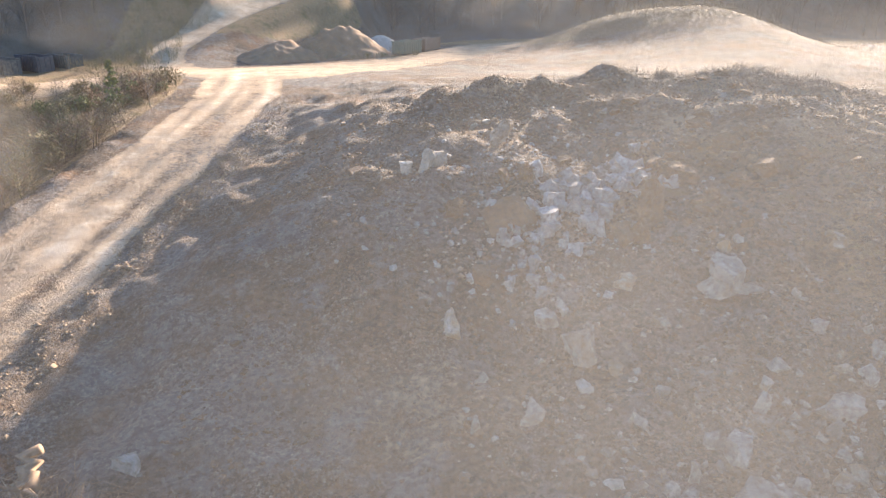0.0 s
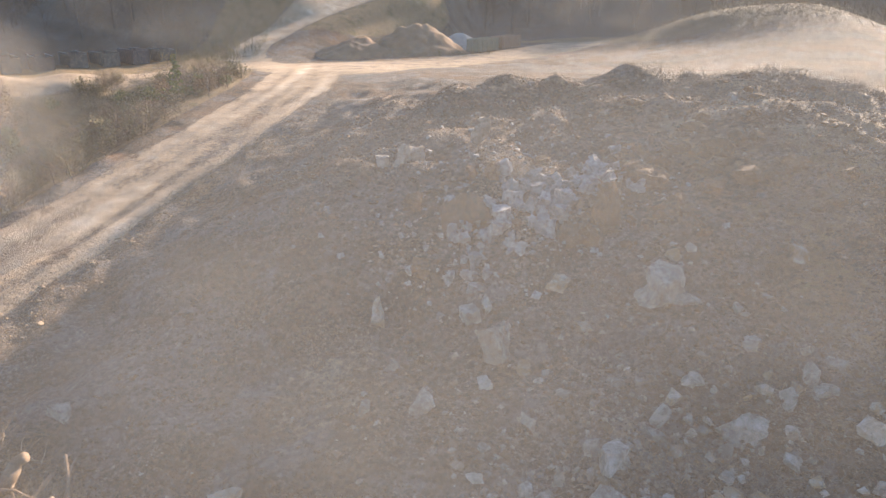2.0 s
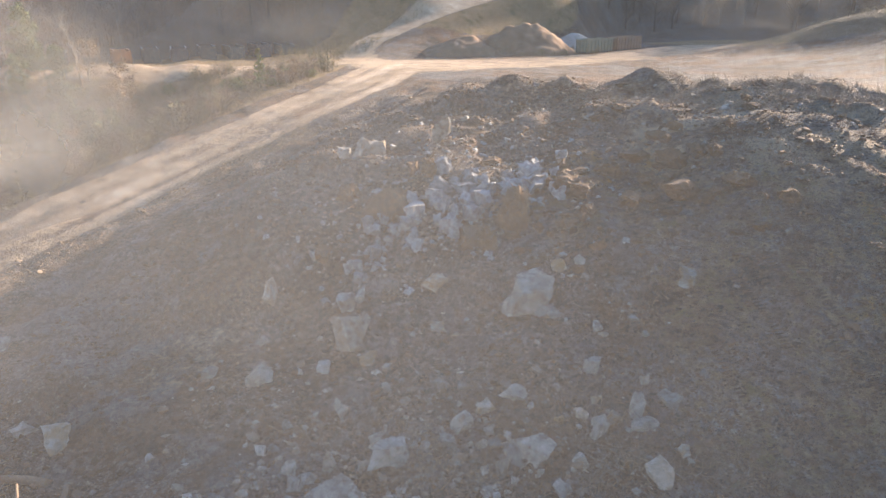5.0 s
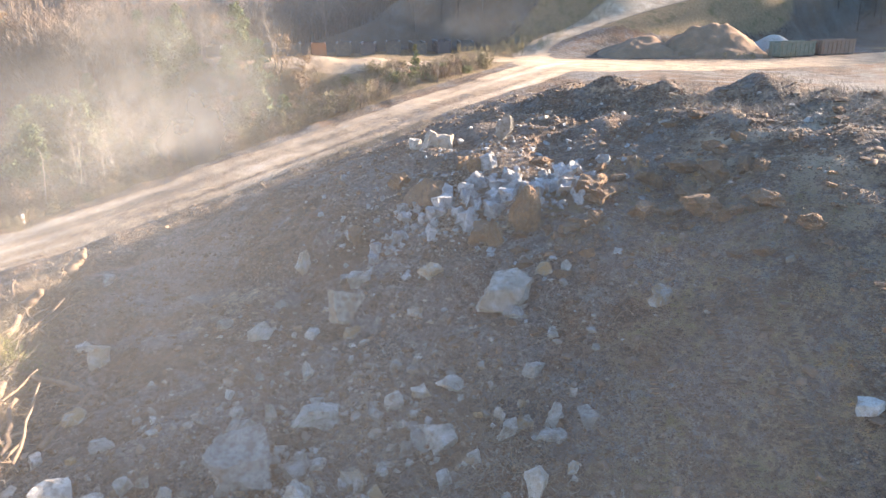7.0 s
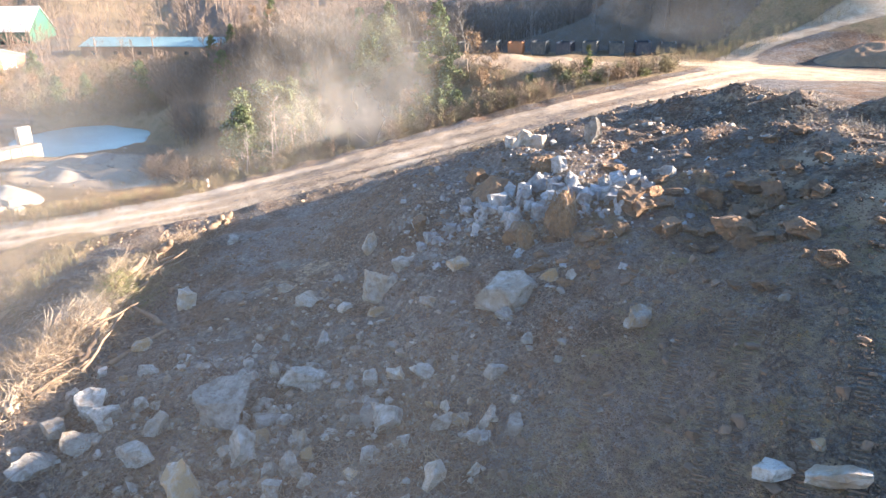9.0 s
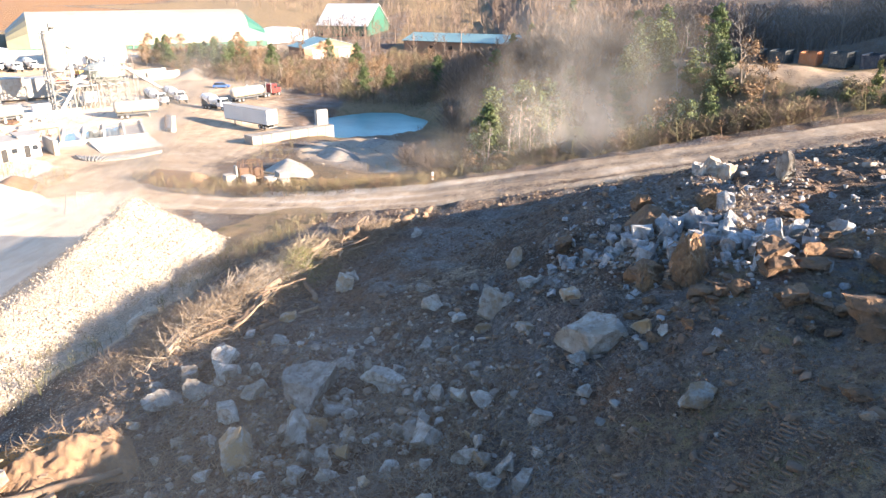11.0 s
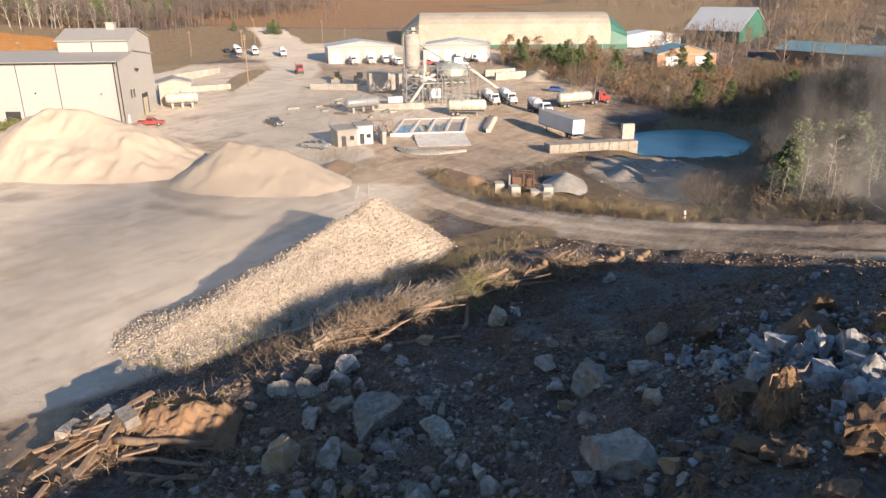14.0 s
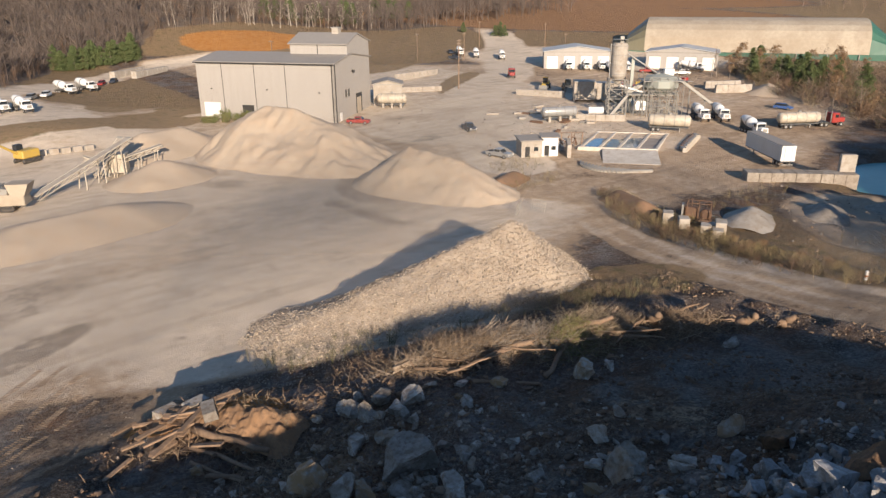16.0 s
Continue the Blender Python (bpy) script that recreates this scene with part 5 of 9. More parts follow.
def splintered_trunk(x, y, turn, length, r, rise, seed, label):
    """A trunk torn into long slivers, with a flared root end."""
    rnd = random.Random(seed)
    ob = thing("splintered_trunk", at(x, y, turn, r + 0.2), label, "log", "logs in the brush bank")
    lift = math.sin(radians(rise))
    core = [(length * k / 6.0, rnd.uniform(-0.12, 0.12), lift * length * k / 6.0 + rnd.uniform(-0.08, 0.08)) for k in range(7)]
    part("trunk", limb(B(), core, [r * f for f in (0.75, 0.8, 0.85, 0.9, 1.05, 1.35, 1.2)], 11), PALE_ROOT, ob, smooth=True)
    for _ in range(22):
        a, f0 = rnd.uniform(0, 6.3), rnd.uniform(-0.12, 0.6)
        f1 = f0 + rnd.uniform(0.25, 0.55)
        off = Vector((0, math.cos(a), math.sin(a))) * r * rnd.uniform(0.8, 1.3)
        a3 = off * rnd.uniform(1.0, 2.6)
        points = [Vector((length * f0, 0, lift * length * f0)) + off, Vector((length * 0.5 * (f0 + f1), 0, lift * length * 0.5 * (f0 + f1))) + off * 1.1, Vector((length * f1, 0, lift * length * f1)) + a3]
        part("splinter", limb(B(), points, [rnd.uniform(0.02, 0.04), rnd.uniform(0.045, 0.09), 0.012], 5), PALE_ROOT, ob)
    for _ in range(12):
        a = rnd.uniform(0, 6.3)
        base = Vector((length * 0.96, 0, lift * length * 0.96))
        mid = base + Vector((rnd.uniform(0.1, 0.6), 0.9 * r * 1.6 * math.cos(a), 0.9 * r * 1.6 * math.sin(a)))
        part("root", limb(B(), [base, mid, mid + Vector((rnd.uniform(0.1, 0.9), 0.8 * math.cos(a + 0.4), 0.8 * math.sin(a + 0.4)))], [0.16, 0.09, 0.02], 6), PALE_ROOT, ob)
    return ob


PALE_ROOT = surface("pale_roots", (0.37, 0.295, 0.215), (0.28, 0.21, 0.15), (0.19, 0.14, 0.095), 0.9, 0.0, 0.9, 8.0, 0.3, 0.02, island=0.3)
splintered_trunk(3.2, 12.6, 163, 6.2, 0.46, 8, 71, "big splintered pale trunk with flared roots on the bank")
splintered_trunk(6.6, 11.9, 172, 2.4, 0.3, 2, 72, "short broken pale trunk at the end of the bank")
log_thing("log", "dark log lying along the top of the bank", 3.2, 17.0, 132, 4.8, 0.2, 2, 73)
brush("root_tangle", "tangle of pale torn roots and branches on the bank", PALE_ROOT, 2.6, 13.0, 4.6, 1.7, 1.5, 300, 1.7, 37, 0.03, -20, lift=0.12)
brush("dry_grass", "dry yellow grass on the brown mound", STRAW, 4.2, 43.0, 1.6, 1.2, 0.9, 1500, 0.35, 55, 0.014, 20.0, "grass")
brush("brushwood", "clump of dry brush on the orange mound", TWIG, 15.9, 12.2, 1.3, 1.0, 1.6, 700, 0.7, 56, 0.014)
brush("brushwood", "fuzz of dark thin brush along the foot of the stone heap", TWIG, 1.0, 9.6, 7.5, 2.0, 1.6, 2600, 1.1, 57, 0.012, -24)
brush("root_tangle", "pale torn branches in the straw heap", PALE_ROOT, -7.5, 17.6, 4.5, 1.6, 1.6, 220, 2.0, 38, 0.035, -25, aim=150, spread=0.8)
brush("root_tangle", "pale torn roots along the road berm", PALE_ROOT, -16.5, 23.0, 7.0, 1.8, 0.8, 420, 1.2, 39, 0.03, -30)
brush("root_tangle", "white scraps and torn roots on the crest", PALE_ROOT, 12.0, 64.0, 3.0, 1.5, 0.5, 90, 0.8, 40, 0.03)
brush("root_tangle", "white scraps and torn roots on the crest", PALE_ROOT, 27.0, 67.0, 9.0, 2.0, 0.4, 160, 0.8, 41, 0.03)


# ---------------------------------------------------------------- trees and shrubs
def strips(name, starts, ends, wide, narrow, material):
    """Thin three-sided tapering twigs as one mesh."""
    a, b = np.array(starts, float), np.array(ends, float)
    n = len(a)
    way = b - a
    way /= np.linalg.norm(way, axis=1)[:, None] + 1e-9
    ref = np.where(np.abs(way[:, 2:3]) > 0.9, np.array([[1.0, 0, 0]]), np.array([[0, 0, 1.0]]))
    u = np.cross(way, ref)
    u /= np.linalg.norm(u, axis=1)[:, None]
    v = np.cross(way, u)
    w0, w1 = np.array(wide, float)[:, None], np.array(narrow, float)[:, None]
    ring = [u, -0.5 * u + 0.87 * v, -0.5 * u - 0.87 * v]
    co = np.stack([a + w0 * r for r in ring] + [b + w1 * r for r in ring], 1)
    f = np.array([(0, 1, 4, 3), (1, 2, 5, 4), (2, 0, 3, 5)])
    quads = (f[None] + 6 * np.arange(n)[:, None, None]).reshape(-1, 4)
    mesh = bpy.data.meshes.new(name)
    mesh.from_pydata(co.reshape(-1, 3).tolist(), [], quads.tolist())
    mesh.materials.append(material)
    return mesh


def grow(rnd, p, way, length, r, depth, out, spread=0.6, kids=3):
    """Branches as (start, end, thick, thin, depth), by forking."""
    bent = p
    for k in range(2):
        way = (way + Vector((rnd.gauss(0, 0.14), rnd.gauss(0, 0.14), rnd.gauss(0.03, 0.1)))).normalized()
        q = bent + way * length * 0.5
        out.append((bent, q, r * (1 - 0.2 * k), r * (0.8 - 0.25 * k), depth))
        bent = q
        if depth > 0:
            for _ in range(kids - 1 if k else kids - 2 + rnd.randint(0, 1)):
                fork = (way + Vector((rnd.gauss(0, spread), rnd.gauss(0, spread), rnd.gauss(0.15, spread * 0.6)))).normalized()
                grow(rnd, bent, fork, length * rnd.uniform(0.5, 0.75), r * 0.5, depth - 1, out, spread, kids)
    return out


def leaf_quads(name, centres, size, rng, material, flat=1.0):
    n = len(centres)
    a = rng.normal(0, 1, (n, 3))
    a /= np.linalg.norm(a, axis=1)[:, None]
    b = np.cross(a, rng.normal(0, 1, (n, 3)))
    b /= np.linalg.norm(b, axis=1)[:, None] + 1e-9
    s = size * (0.5 + rng.random((n, 1)))
    c = np.asarray(centres)
    co = np.stack([c - a * s, c + b * s * 0.45, c + a * s, c - b * s * 0.45], 1)
    co[:, :, 2] = c[:, None, 2] + (co[:, :, 2] - c[:, None, 2]) * flat
    mesh = bpy.data.meshes.new(name)
    mesh.from_pydata(co.reshape(-1, 3).tolist(), [], np.arange(4 * n).reshape(-1, 4).tolist())
    mesh.materials.append(material)
    return mesh


def leafy(name, one, two, vary=0.35):
    m = surface(name, one, two, None, 0.85, 0.0, 0.5, 3.0, 0.0, island=vary)
    return m


PINE_LEAF = leafy("pine_needles", (0.075, 0.105, 0.035), (0.12, 0.14, 0.05))
DRY_LEAF = leafy("dry_leaves", (0.25, 0.15, 0.075), (0.19, 0.115, 0.06))
WEED_LEAF = leafy("weeds", (0.23, 0.175, 0.085), (0.165, 0.13, 0.06))
GREEN_LEAF = leafy("green_shrub", (0.13, 0.145, 0.045), (0.18, 0.165, 0.06))
DARK_TWIG = surface("dark_far_twigs", (0.145, 0.112, 0.092), (0.105, 0.08, 0.066), None, 0.95, 0.0, 0.05, 0.6, 0.0, island=0.4)
FAR_TWIG = surface("far_twigs", (0.19, 0.138, 0.102), (0.145, 0.10, 0.074), None, 0.95, 0.0, 0.05, 0.6, 0.0, island=0.35)
PALE_BARK = surface("pale_bark", (0.46, 0.40, 0.33), (0.34, 0.28, 0.22), None, 0.95, 0.0, 0.8, 8.0, 0.2, 0.02)


def bare_tree(seed, tall, bark, depth=4, lean=0.35, leaf=None):
    """Meshes of a leafless tree's trunk and crown."""
    rnd = random.Random(seed)
    trunk, crown, tips = B(), [], []
    p, way, r = Vector((0, 0, -0.4)), Vector((0, 0, 1)), tall * 0.016
    points, radii = [p.copy()], [r * 1.4]
    for k in range(9):
        way = (way + Vector((rnd.gauss(0, 0.06), rnd.gauss(0, 0.06), 0.1))).normalized()
        p = p + way * tall * 0.105
        r *= 0.84
        points.append(p.copy())
        radii.append(r)
        if k > 1:
            for _ in range(rnd.randint(1, 3)):
                a = rnd.uniform(0, 2 * math.pi)
                side = Vector((math.cos(a), math.sin(a), rnd.uniform(0.3, 1.1))).normalized()
                grow(rnd, p.copy(), side, tall * lean * rnd.uniform(0.35, 0.65) * (1.15 - 0.08 * k), r * 0.55, depth - 2, crown, 0.5, 3)
    limb(trunk, points, radii, 7)
    mesh = bpy.data.meshes.new("trunk")
    trunk.to_mesh(mesh)
    trunk.free()
    mesh.materials.append(bark)
    least = 0.011
    branches = strips("crown", [c[0] for c in crown], [c[1] for c in crown], [max(c[2], least) for c in crown], [max(c[3], least * 0.7) for c in crown], bark)
    leaves = None
    if leaf:
        rng = np.random.default_rng(seed)
        ends = np.array([c[1][:] for c in crown if c[4] == 0])
        ends = ends[rng.integers(0, len(ends), 900)] + rng.normal(0, 0.25, (900, 3))
        leaves = leaf_quads("leaves", ends, 0.16, rng, leaf)
    return mesh, branches, leaves


def pine_tree(seed, tall, wide, count=2600, size=0.22, leaf=None):
    rng, rnd = np.random.default_rng(seed), random.Random(seed)
    trunk = B()
    limb(trunk, [(0, 0, -0.3), (0.03, 0.02, tall * 0.5), (0, 0, tall * 0.97)], [tall * 0.02, tall * 0.012, 0.015], 7)
    mesh = bpy.data.meshes.new("trunk")
    trunk.to_mesh(mesh)
    trunk.free()
    mesh.materials.append(BARK)
    spots = []
    for k in range(40):
        f = rnd.uniform(0.06, 1.0)
        reach = wide * 0.5 * (1.05 - f) ** 0.8 * rnd.uniform(0.6, 1.15)
        a = rnd.uniform(0, 2 * math.pi)
        m = count // 40
        t = rng.random(m) ** 0.6
        c = np.stack([np.cos(a) * reach * t, np.sin(a) * reach * t, tall * f + 0.22 * reach * t], -1)
        spots.append(c + rng.normal(0, 1, (m, 3)) * np.array([0.22, 0.22, 0.16]) * wide * 0.3 * (1.1 - f) ** 0.5)
    return mesh, leaf_quads("crown", np.concatenate(spots), size, rng, leaf or PINE_LEAF)


def shrub_mesh(seed, tall, wide, stems, leaves, leaf, leaf_size=0.11):
    """One mesh of twigs and small leaves."""
    rnd, rng = random.Random(seed), np.random.default_rng(seed)
    out = []
    for _ in range(stems):
        a, lean = rnd.uniform(0, 2 * math.pi), abs(rnd.gauss(0, 0.5))
        way = Vector((math.cos(a) * lean, math.sin(a) * lean, 1)).normalized()
        base = Vector((rnd.gauss(0, wide * 0.12), rnd.gauss(0, wide * 0.12), -0.15))
        grow(rnd, base, way, tall * rnd.uniform(0.35, 0.6), 0.02, 1, out, 0.5, 3)
    twigs = strips("shrub", [c[0] for c in out], [c[1] for c in out], [max(c[2], 0.012) for c in out], [max(c[3], 0.008) for c in out], TWIG)
    if leaves:
        ends = np.array([c[1][:] for c in out])
        ends = ends[rng.integers(0, len(ends), leaves)] + rng.normal(0, 0.09 * wide, (leaves, 3))
        ends[:, 2] = np.abs(ends[:, 2])
        m2 = leaf_quads("leaves", ends, leaf_size, rng, leaf)
        bm = B()
        bm.from_mesh(twigs)
        for f in bm.faces:
            f.material_index = 0
        bm.from_mesh(m2)
        bm.to_mesh(twigs)
        n = len(twigs.polygons)
        idx = np.zeros(n, np.int32)
        idx[n - leaves:] = 1
        twigs.materials.append(leaf)
        twigs.polygons.foreach_set("material_index", idx)
        bm.free()
        bpy.data.meshes.remove(m2)
    return twigs


OAK = [bare_tree(500 + k, 10.0, BARK, 4) for k in range(3)]
BIRCH = [bare_tree(510 + k, 9.0, PALE_BARK, 4, 0.26) for k in range(2)]
RUSSET = [bare_tree(520 + k, 8.0, BARK, 4, 0.34, DRY_LEAF) for k in range(2)]
PINE = [pine_tree(530 + k, 6.0, 4.4, 6000, 0.15, leaf=PINE_LEAF) for k in range(2)]
SPINDLY = [pine_tree(535, 5.0, 2.2, 900, 0.2, GREEN_LEAF)]
SHRUBS = {
    "brown": [shrub_mesh(540 + k, 2.0, 2.2, 18, 700, WEED_LEAF) for k in range(3)],
    "russet": [shrub_mesh(545 + k, 2.4, 2.4, 18, 800, DRY_LEAF) for k in range(2)],
    "green": [shrub_mesh(550 + k, 2.0, 2.4, 16, 1000, GREEN_LEAF, 0.14) for k in range(2)],
    "bare": [shrub_mesh(555 + k, 2.4, 2.0, 28, 0, TWIG) for k in range(2)],
}


def plant_tree(kind, name, label, x, y, tall, turn=0.0, group="trees"):
    meshes, usual = kind
    size = tall / usual
    ob = thing(name, at(x, y, turn), label, "tree", group)
    ob.scale = (size, size, size)
    for mesh, part_name in zip(meshes, ("trunk", "crown", "leaves")):
        if mesh:
            shared(part_name, mesh, ob, Matrix())
    return ob


def plant_shrub(colour, k, x, y, size, label, group="shrubs"):
    ob = new("shrub", SHRUBS[colour][k % len(SHRUBS[colour])])
    ob.matrix_basis = at(x, y, 53.0 * k) @ Matrix.Diagonal((size, size, size * (0.8 + 0.4 * ((k * 7) % 5) / 5), 1))
    return tagged(ob, label, "shrub", group)


plant_tree((OAK[0], 10.0), "tree", "large bare spreading tree beside the container road", -66.0, 74.5, 11.5, 20)
plant_tree((SPINDLY[0], 5.0), "pine_sapling", "thin young green pine at the road fork", -36.4, 78.7, 5.0)
plant_tree((OAK[1], 10.0), "tree", "thin bare sapling at the road fork", -32.8, 79.6, 3.6)
rnd = random.Random(77)
# the hollow between the haul road and the container road
for k in range(240):
    y = rnd.uniform(34, 95)
    x = float(np.interp(y, ROAD_Y, ROAD_X)) - rnd.uniform(8.5, 46)
    if shelf(x, y) < 8.5:
        continue
    colour = rnd.choices(["brown", "bare", "green", "russet"], (0.46, 0.30, 0.12, 0.12))[0]
    words = {"brown": "dry brown leafy shrub", "bare": "leafless grey-brown shrub", "green": "olive-green shrub", "russet": "russet-leaved shrub"}[colour]
    plant_shrub(colour, k, x, y, rnd.uniform(0.55, 1.35), words + " on the bank below the road", "shrubs in the hollow")
for k in range(85):
    x, y = rnd.uniform(-105, -54), rnd.uniform(36, 76)
    kind, words = rnd.choice([((OAK[k % 3], 10.0), "bare grey tree"), ((BIRCH[k % 2], 9.0), "bare pale-trunked tree"), ((RUSSET[k % 2], 8.0), "bare tree with russet leaves"), ((BIRCH[k % 2], 9.0), "bare grey-trunked tree"), ((OAK[(k + 1) % 3], 10.0), "bare spreading tree"), ((PINE[k % 2], 6.0), "dark green pine")])
    plant_tree(kind, "pine" if "pine" in words else "tree", words + " in the hollow below the road", x, y, rnd.uniform(6.0, 9.5), rnd.uniform(0, 360), "trees in the hollow")
for k in range(20):
    plant_tree((PINE[k % 2], 6.0), "pine", "dark green pine in the hollow below the road", rnd.uniform(-88, -54), rnd.uniform(40, 74), rnd.uniform(5.0, 9.5), 40 * k, "trees in the hollow")
for k in range(34):
    plant_tree(((BIRCH[k % 2], 9.0), (OAK[k % 3], 10.0))[k % 2], "tree", "bare grey tree in the hollow below the road", rnd.uniform(-92, -52), rnd.uniform(34, 56), rnd.uniform(6.5, 11.0), 71 * k, "trees in the hollow")
for k in range(18):
    plant_tree((PINE[k % 2], 6.0), "pine", "tall dark green pine in the hollow above the pond", rnd.uniform(-84, -60), rnd.uniform(35, 52), rnd.uniform(8.5, 12.0), 47 * k, "trees in the hollow")
# shrubs on the island by the pump and along the haul road
for k in range(46):
    t = rnd.random()
    x, y = -52 + 8 * t + rnd.gauss(0, 2.2), -6 + 44 * t + rnd.gauss(0, 2.0)
    plant_shrub(rnd.choice(["brown", "bare", "brown", "russet"]), k, x, y, rnd.uniform(0.35, 0.8), "low dry brown weeds along the haul road", "roadside weeds")
for k, (x, y) in enumerate([(-64, 27), (-62.5, 29.5), (-66, 31), (-60, 33), (-63, 35)]):
    plant_shrub(["russet", "brown", "bare"][k % 3], k, x, y, 1.8, "tall dry yellow-brown bush by the water")
# the far bank of the pond
for k in range(70):
    x, y = rnd.uniform(-190, -128), rnd.uniform(-44, 62)
    if away(x, y) > 172 or x > np.interp(y, [-50, -24, -8, 0, 22], [-174, -160, -147, -137, -133]):
        continue
    colour = rnd.choices(["russet", "brown", "bare", "green"], (0.4, 0.25, 0.2, 0.15))[0]
    plant_shrub(colour, k, x, y, rnd.uniform(1.4, 2.6), {"russet": "russet-leaved", "brown": "dry brown", "bare": "leafless grey", "green": "olive-green"}[colour] + " thicket on the far bank of the pond", "thickets by the pond")
for k in range(44):
    x, y = rnd.uniform(-250, -140), rnd.uniform(-50, 70)
    if x > np.interp(y, [-50, -24, -8, 0, 22], [-176, -162, -149, -139, -135]):
        x -= 34.0
    kind, words = rnd.choice([((OAK[k % 3], 10.0), "bare grey tree"), ((RUSSET[k % 2], 8.0), "tree with a few russet leaves"), ((PINE[k % 2], 6.0), "dark green pine")])
    plant_tree(kind, "pine" if "pine" in words else "tree", words + " beyond the pond", x, y, rnd.uniform(6.0, 10.0), rnd.uniform(0, 360), "trees beyond the pond")
for k in range(26):
    plant_tree((RUSSET[k % 2], 8.0) if k % 2 else (OAK[k % 3], 10.0), "tree", "bare brown tree behind the works", rnd.uniform(-236, -192), rnd.uniform(-90, -40), rnd.uniform(7.0, 11.0), 50 * k, "trees behind the works")
for k in range(34):
    plant_tree((BIRCH[k % 2], 9.0), "tree", "tall bare pale-trunked tree at the edge of the woods", rnd.uniform(-190, -80), rnd.uniform(-289, -276), rnd.uniform(10.0, 14.0), 50 * k, "pale trees at the edge of the woods")
for k in range(7):
    plant_tree((PINE[k % 2], 6.0), "pine", "dark green evergreen behind the works", rnd.uniform(-226, -196), rnd.uniform(-88, -56), rnd.uniform(6.0, 10.0), 40 * k, "evergreens by the sheds")
for k in range(22):
    plant_tree((PINE[k % 2], 6.0), "pine", "dark green evergreen in the row above the truck park", -25 - 1.5 * k + rnd.gauss(0, 1), -244 - 0.3 * k + rnd.gauss(0, 2), rnd.uniform(6.5, 9.5), 40 * k, "row of evergreens")
for k in range(7):
    plant_shrub("green", k, -32 - 1.9 * k + rnd.gauss(0, 0.6), -121 + 0.9 * k, rnd.uniform(1.1, 1.8), "green shrub against the wall of the works")


def far_wood(name, label, places, talls, seed, material, twigs=32, wide_crown=0.30, low=0.25):
    """Distant leafless woods in one mesh: each tree a stem and a fan of twigs."""
    rng = np.random.default_rng(seed)
    n = len(places)
    base = np.asarray(places)
    starts, ends, wide, thin = [base], [base + np.stack([rng.normal(0, 0.3, n), rng.normal(0, 0.3, n), 0.85 * talls], -1)], [0.018 * talls], [0.006 * talls]
    for k in range(twigs):
        f = low + (0.95 - low) * (k + rng.random(n)) / twigs
        a = rng.uniform(0, 2 * np.pi, n)
        reach = talls * wide_crown * (1.15 - f) * (0.5 + rng.random(n))
        p = base + np.stack([np.zeros(n), np.zeros(n), f * talls * 0.85], -1) + np.stack([np.cos(a), np.sin(a), np.zeros(n)], -1) * (rng.random(n) * 0.5 * reach)[:, None]
        starts.append(p)
        ends.append(p + np.stack([np.cos(a) * reach, np.sin(a) * reach, reach * (0.3 / wide_crown) * (0.6 + 0.8 * rng.random(n))], -1))
        wide.append(0.007 * talls)
        thin.append(0.003 * talls)
    mesh = strips(name, np.concatenate(starts), np.concatenate(ends), np.concatenate(wide), np.concatenate(thin), material)
    return tagged(new(name, mesh), label, "woodland", kind="stuff")


def wood_places(rng, n, test):
    got = []
    while len(got) < n:
        x, y = rng.uniform(-640, 260, 4000), rng.uniform(-640, 420, 4000)
        ok = test(x, y)
        got += list(zip(x[ok], y[ok]))
    p = np.array(got[:n])
    return np.stack([p[:, 0], p[:, 1], land(p[:, 0], p[:, 1])], -1)


rng = np.random.default_rng(61)
# undergrowth that nobody could count: thickets in three colours
RUSSET_TWIG = surface("russet_thicket", (0.185, 0.112, 0.066), (0.135, 0.088, 0.056), None, 0.95, 0.0, 0.06, 0.7, 0.0, island=0.4)
OLIVE_TWIG = surface("olive_thicket", (0.12, 0.108, 0.048), (0.155, 0.128, 0.064), None, 0.95, 0.0, 0.06, 0.7, 0.0, island=0.4)
p = wood_places(rng, 1500, lambda x, y: (y < np.interp(x, WOOD_X, WOOD_Y)) & (x > -330) & (x < 70) & (y > np.interp(x, WOOD_X, WOOD_Y) - 105))
far_wood("far_woods", "leafless grey-brown woods beyond the works", p, rng.uniform(9, 15, len(p)), 62, DARK_TWIG, 24)
p = wood_places(rng, 420, lambda x, y: (y < np.interp(x, WOOD_X, WOOD_Y) + 4) & (x > -200) & (x < 60) & (y > np.interp(x, WOOD_X, WOOD_Y) - 30))
far_wood("thicket", "russet-brown undergrowth at the edge of the woods", p, rng.uniform(3, 6, len(p)), 68, RUSSET_TWIG, 22)
p = wood_places(rng, 720, lambda x, y: (x < -245) & (x > -480) & (y > -45) & (y < 240))
far_wood("far_woods", "leafless reddish woods beyond the pond", p, rng.uniform(8, 13, len(p)), 63, FAR_TWIG)
p = wood_places(rng, 900, lambda x, y: (-shelf(x, y) > 20) & (-shelf(x, y) < 110) & (y > 70) & (x < -48) & (x > -150))
far_wood("far_woods", "bare woods on the hill above the containers", p, rng.uniform(6, 11, len(p)), 64, FAR_TWIG)
p = wood_places(rng, 800, lambda x, y: (y > 184) & (y < 290) & (x > -70) & (x < 200))
far_wood("far_woods", "bare woods on the shaded ridge", p, rng.uniform(7, 12, len(p)), 65, FAR_TWIG)
p = wood_places(rng, 420, lambda x, y: (x < -470) & (y < -40) & (y > -640))
far_wood("far_woods", "bare woods on the far red hill", p, rng.uniform(8, 12, len(p)), 66, FAR_TWIG)
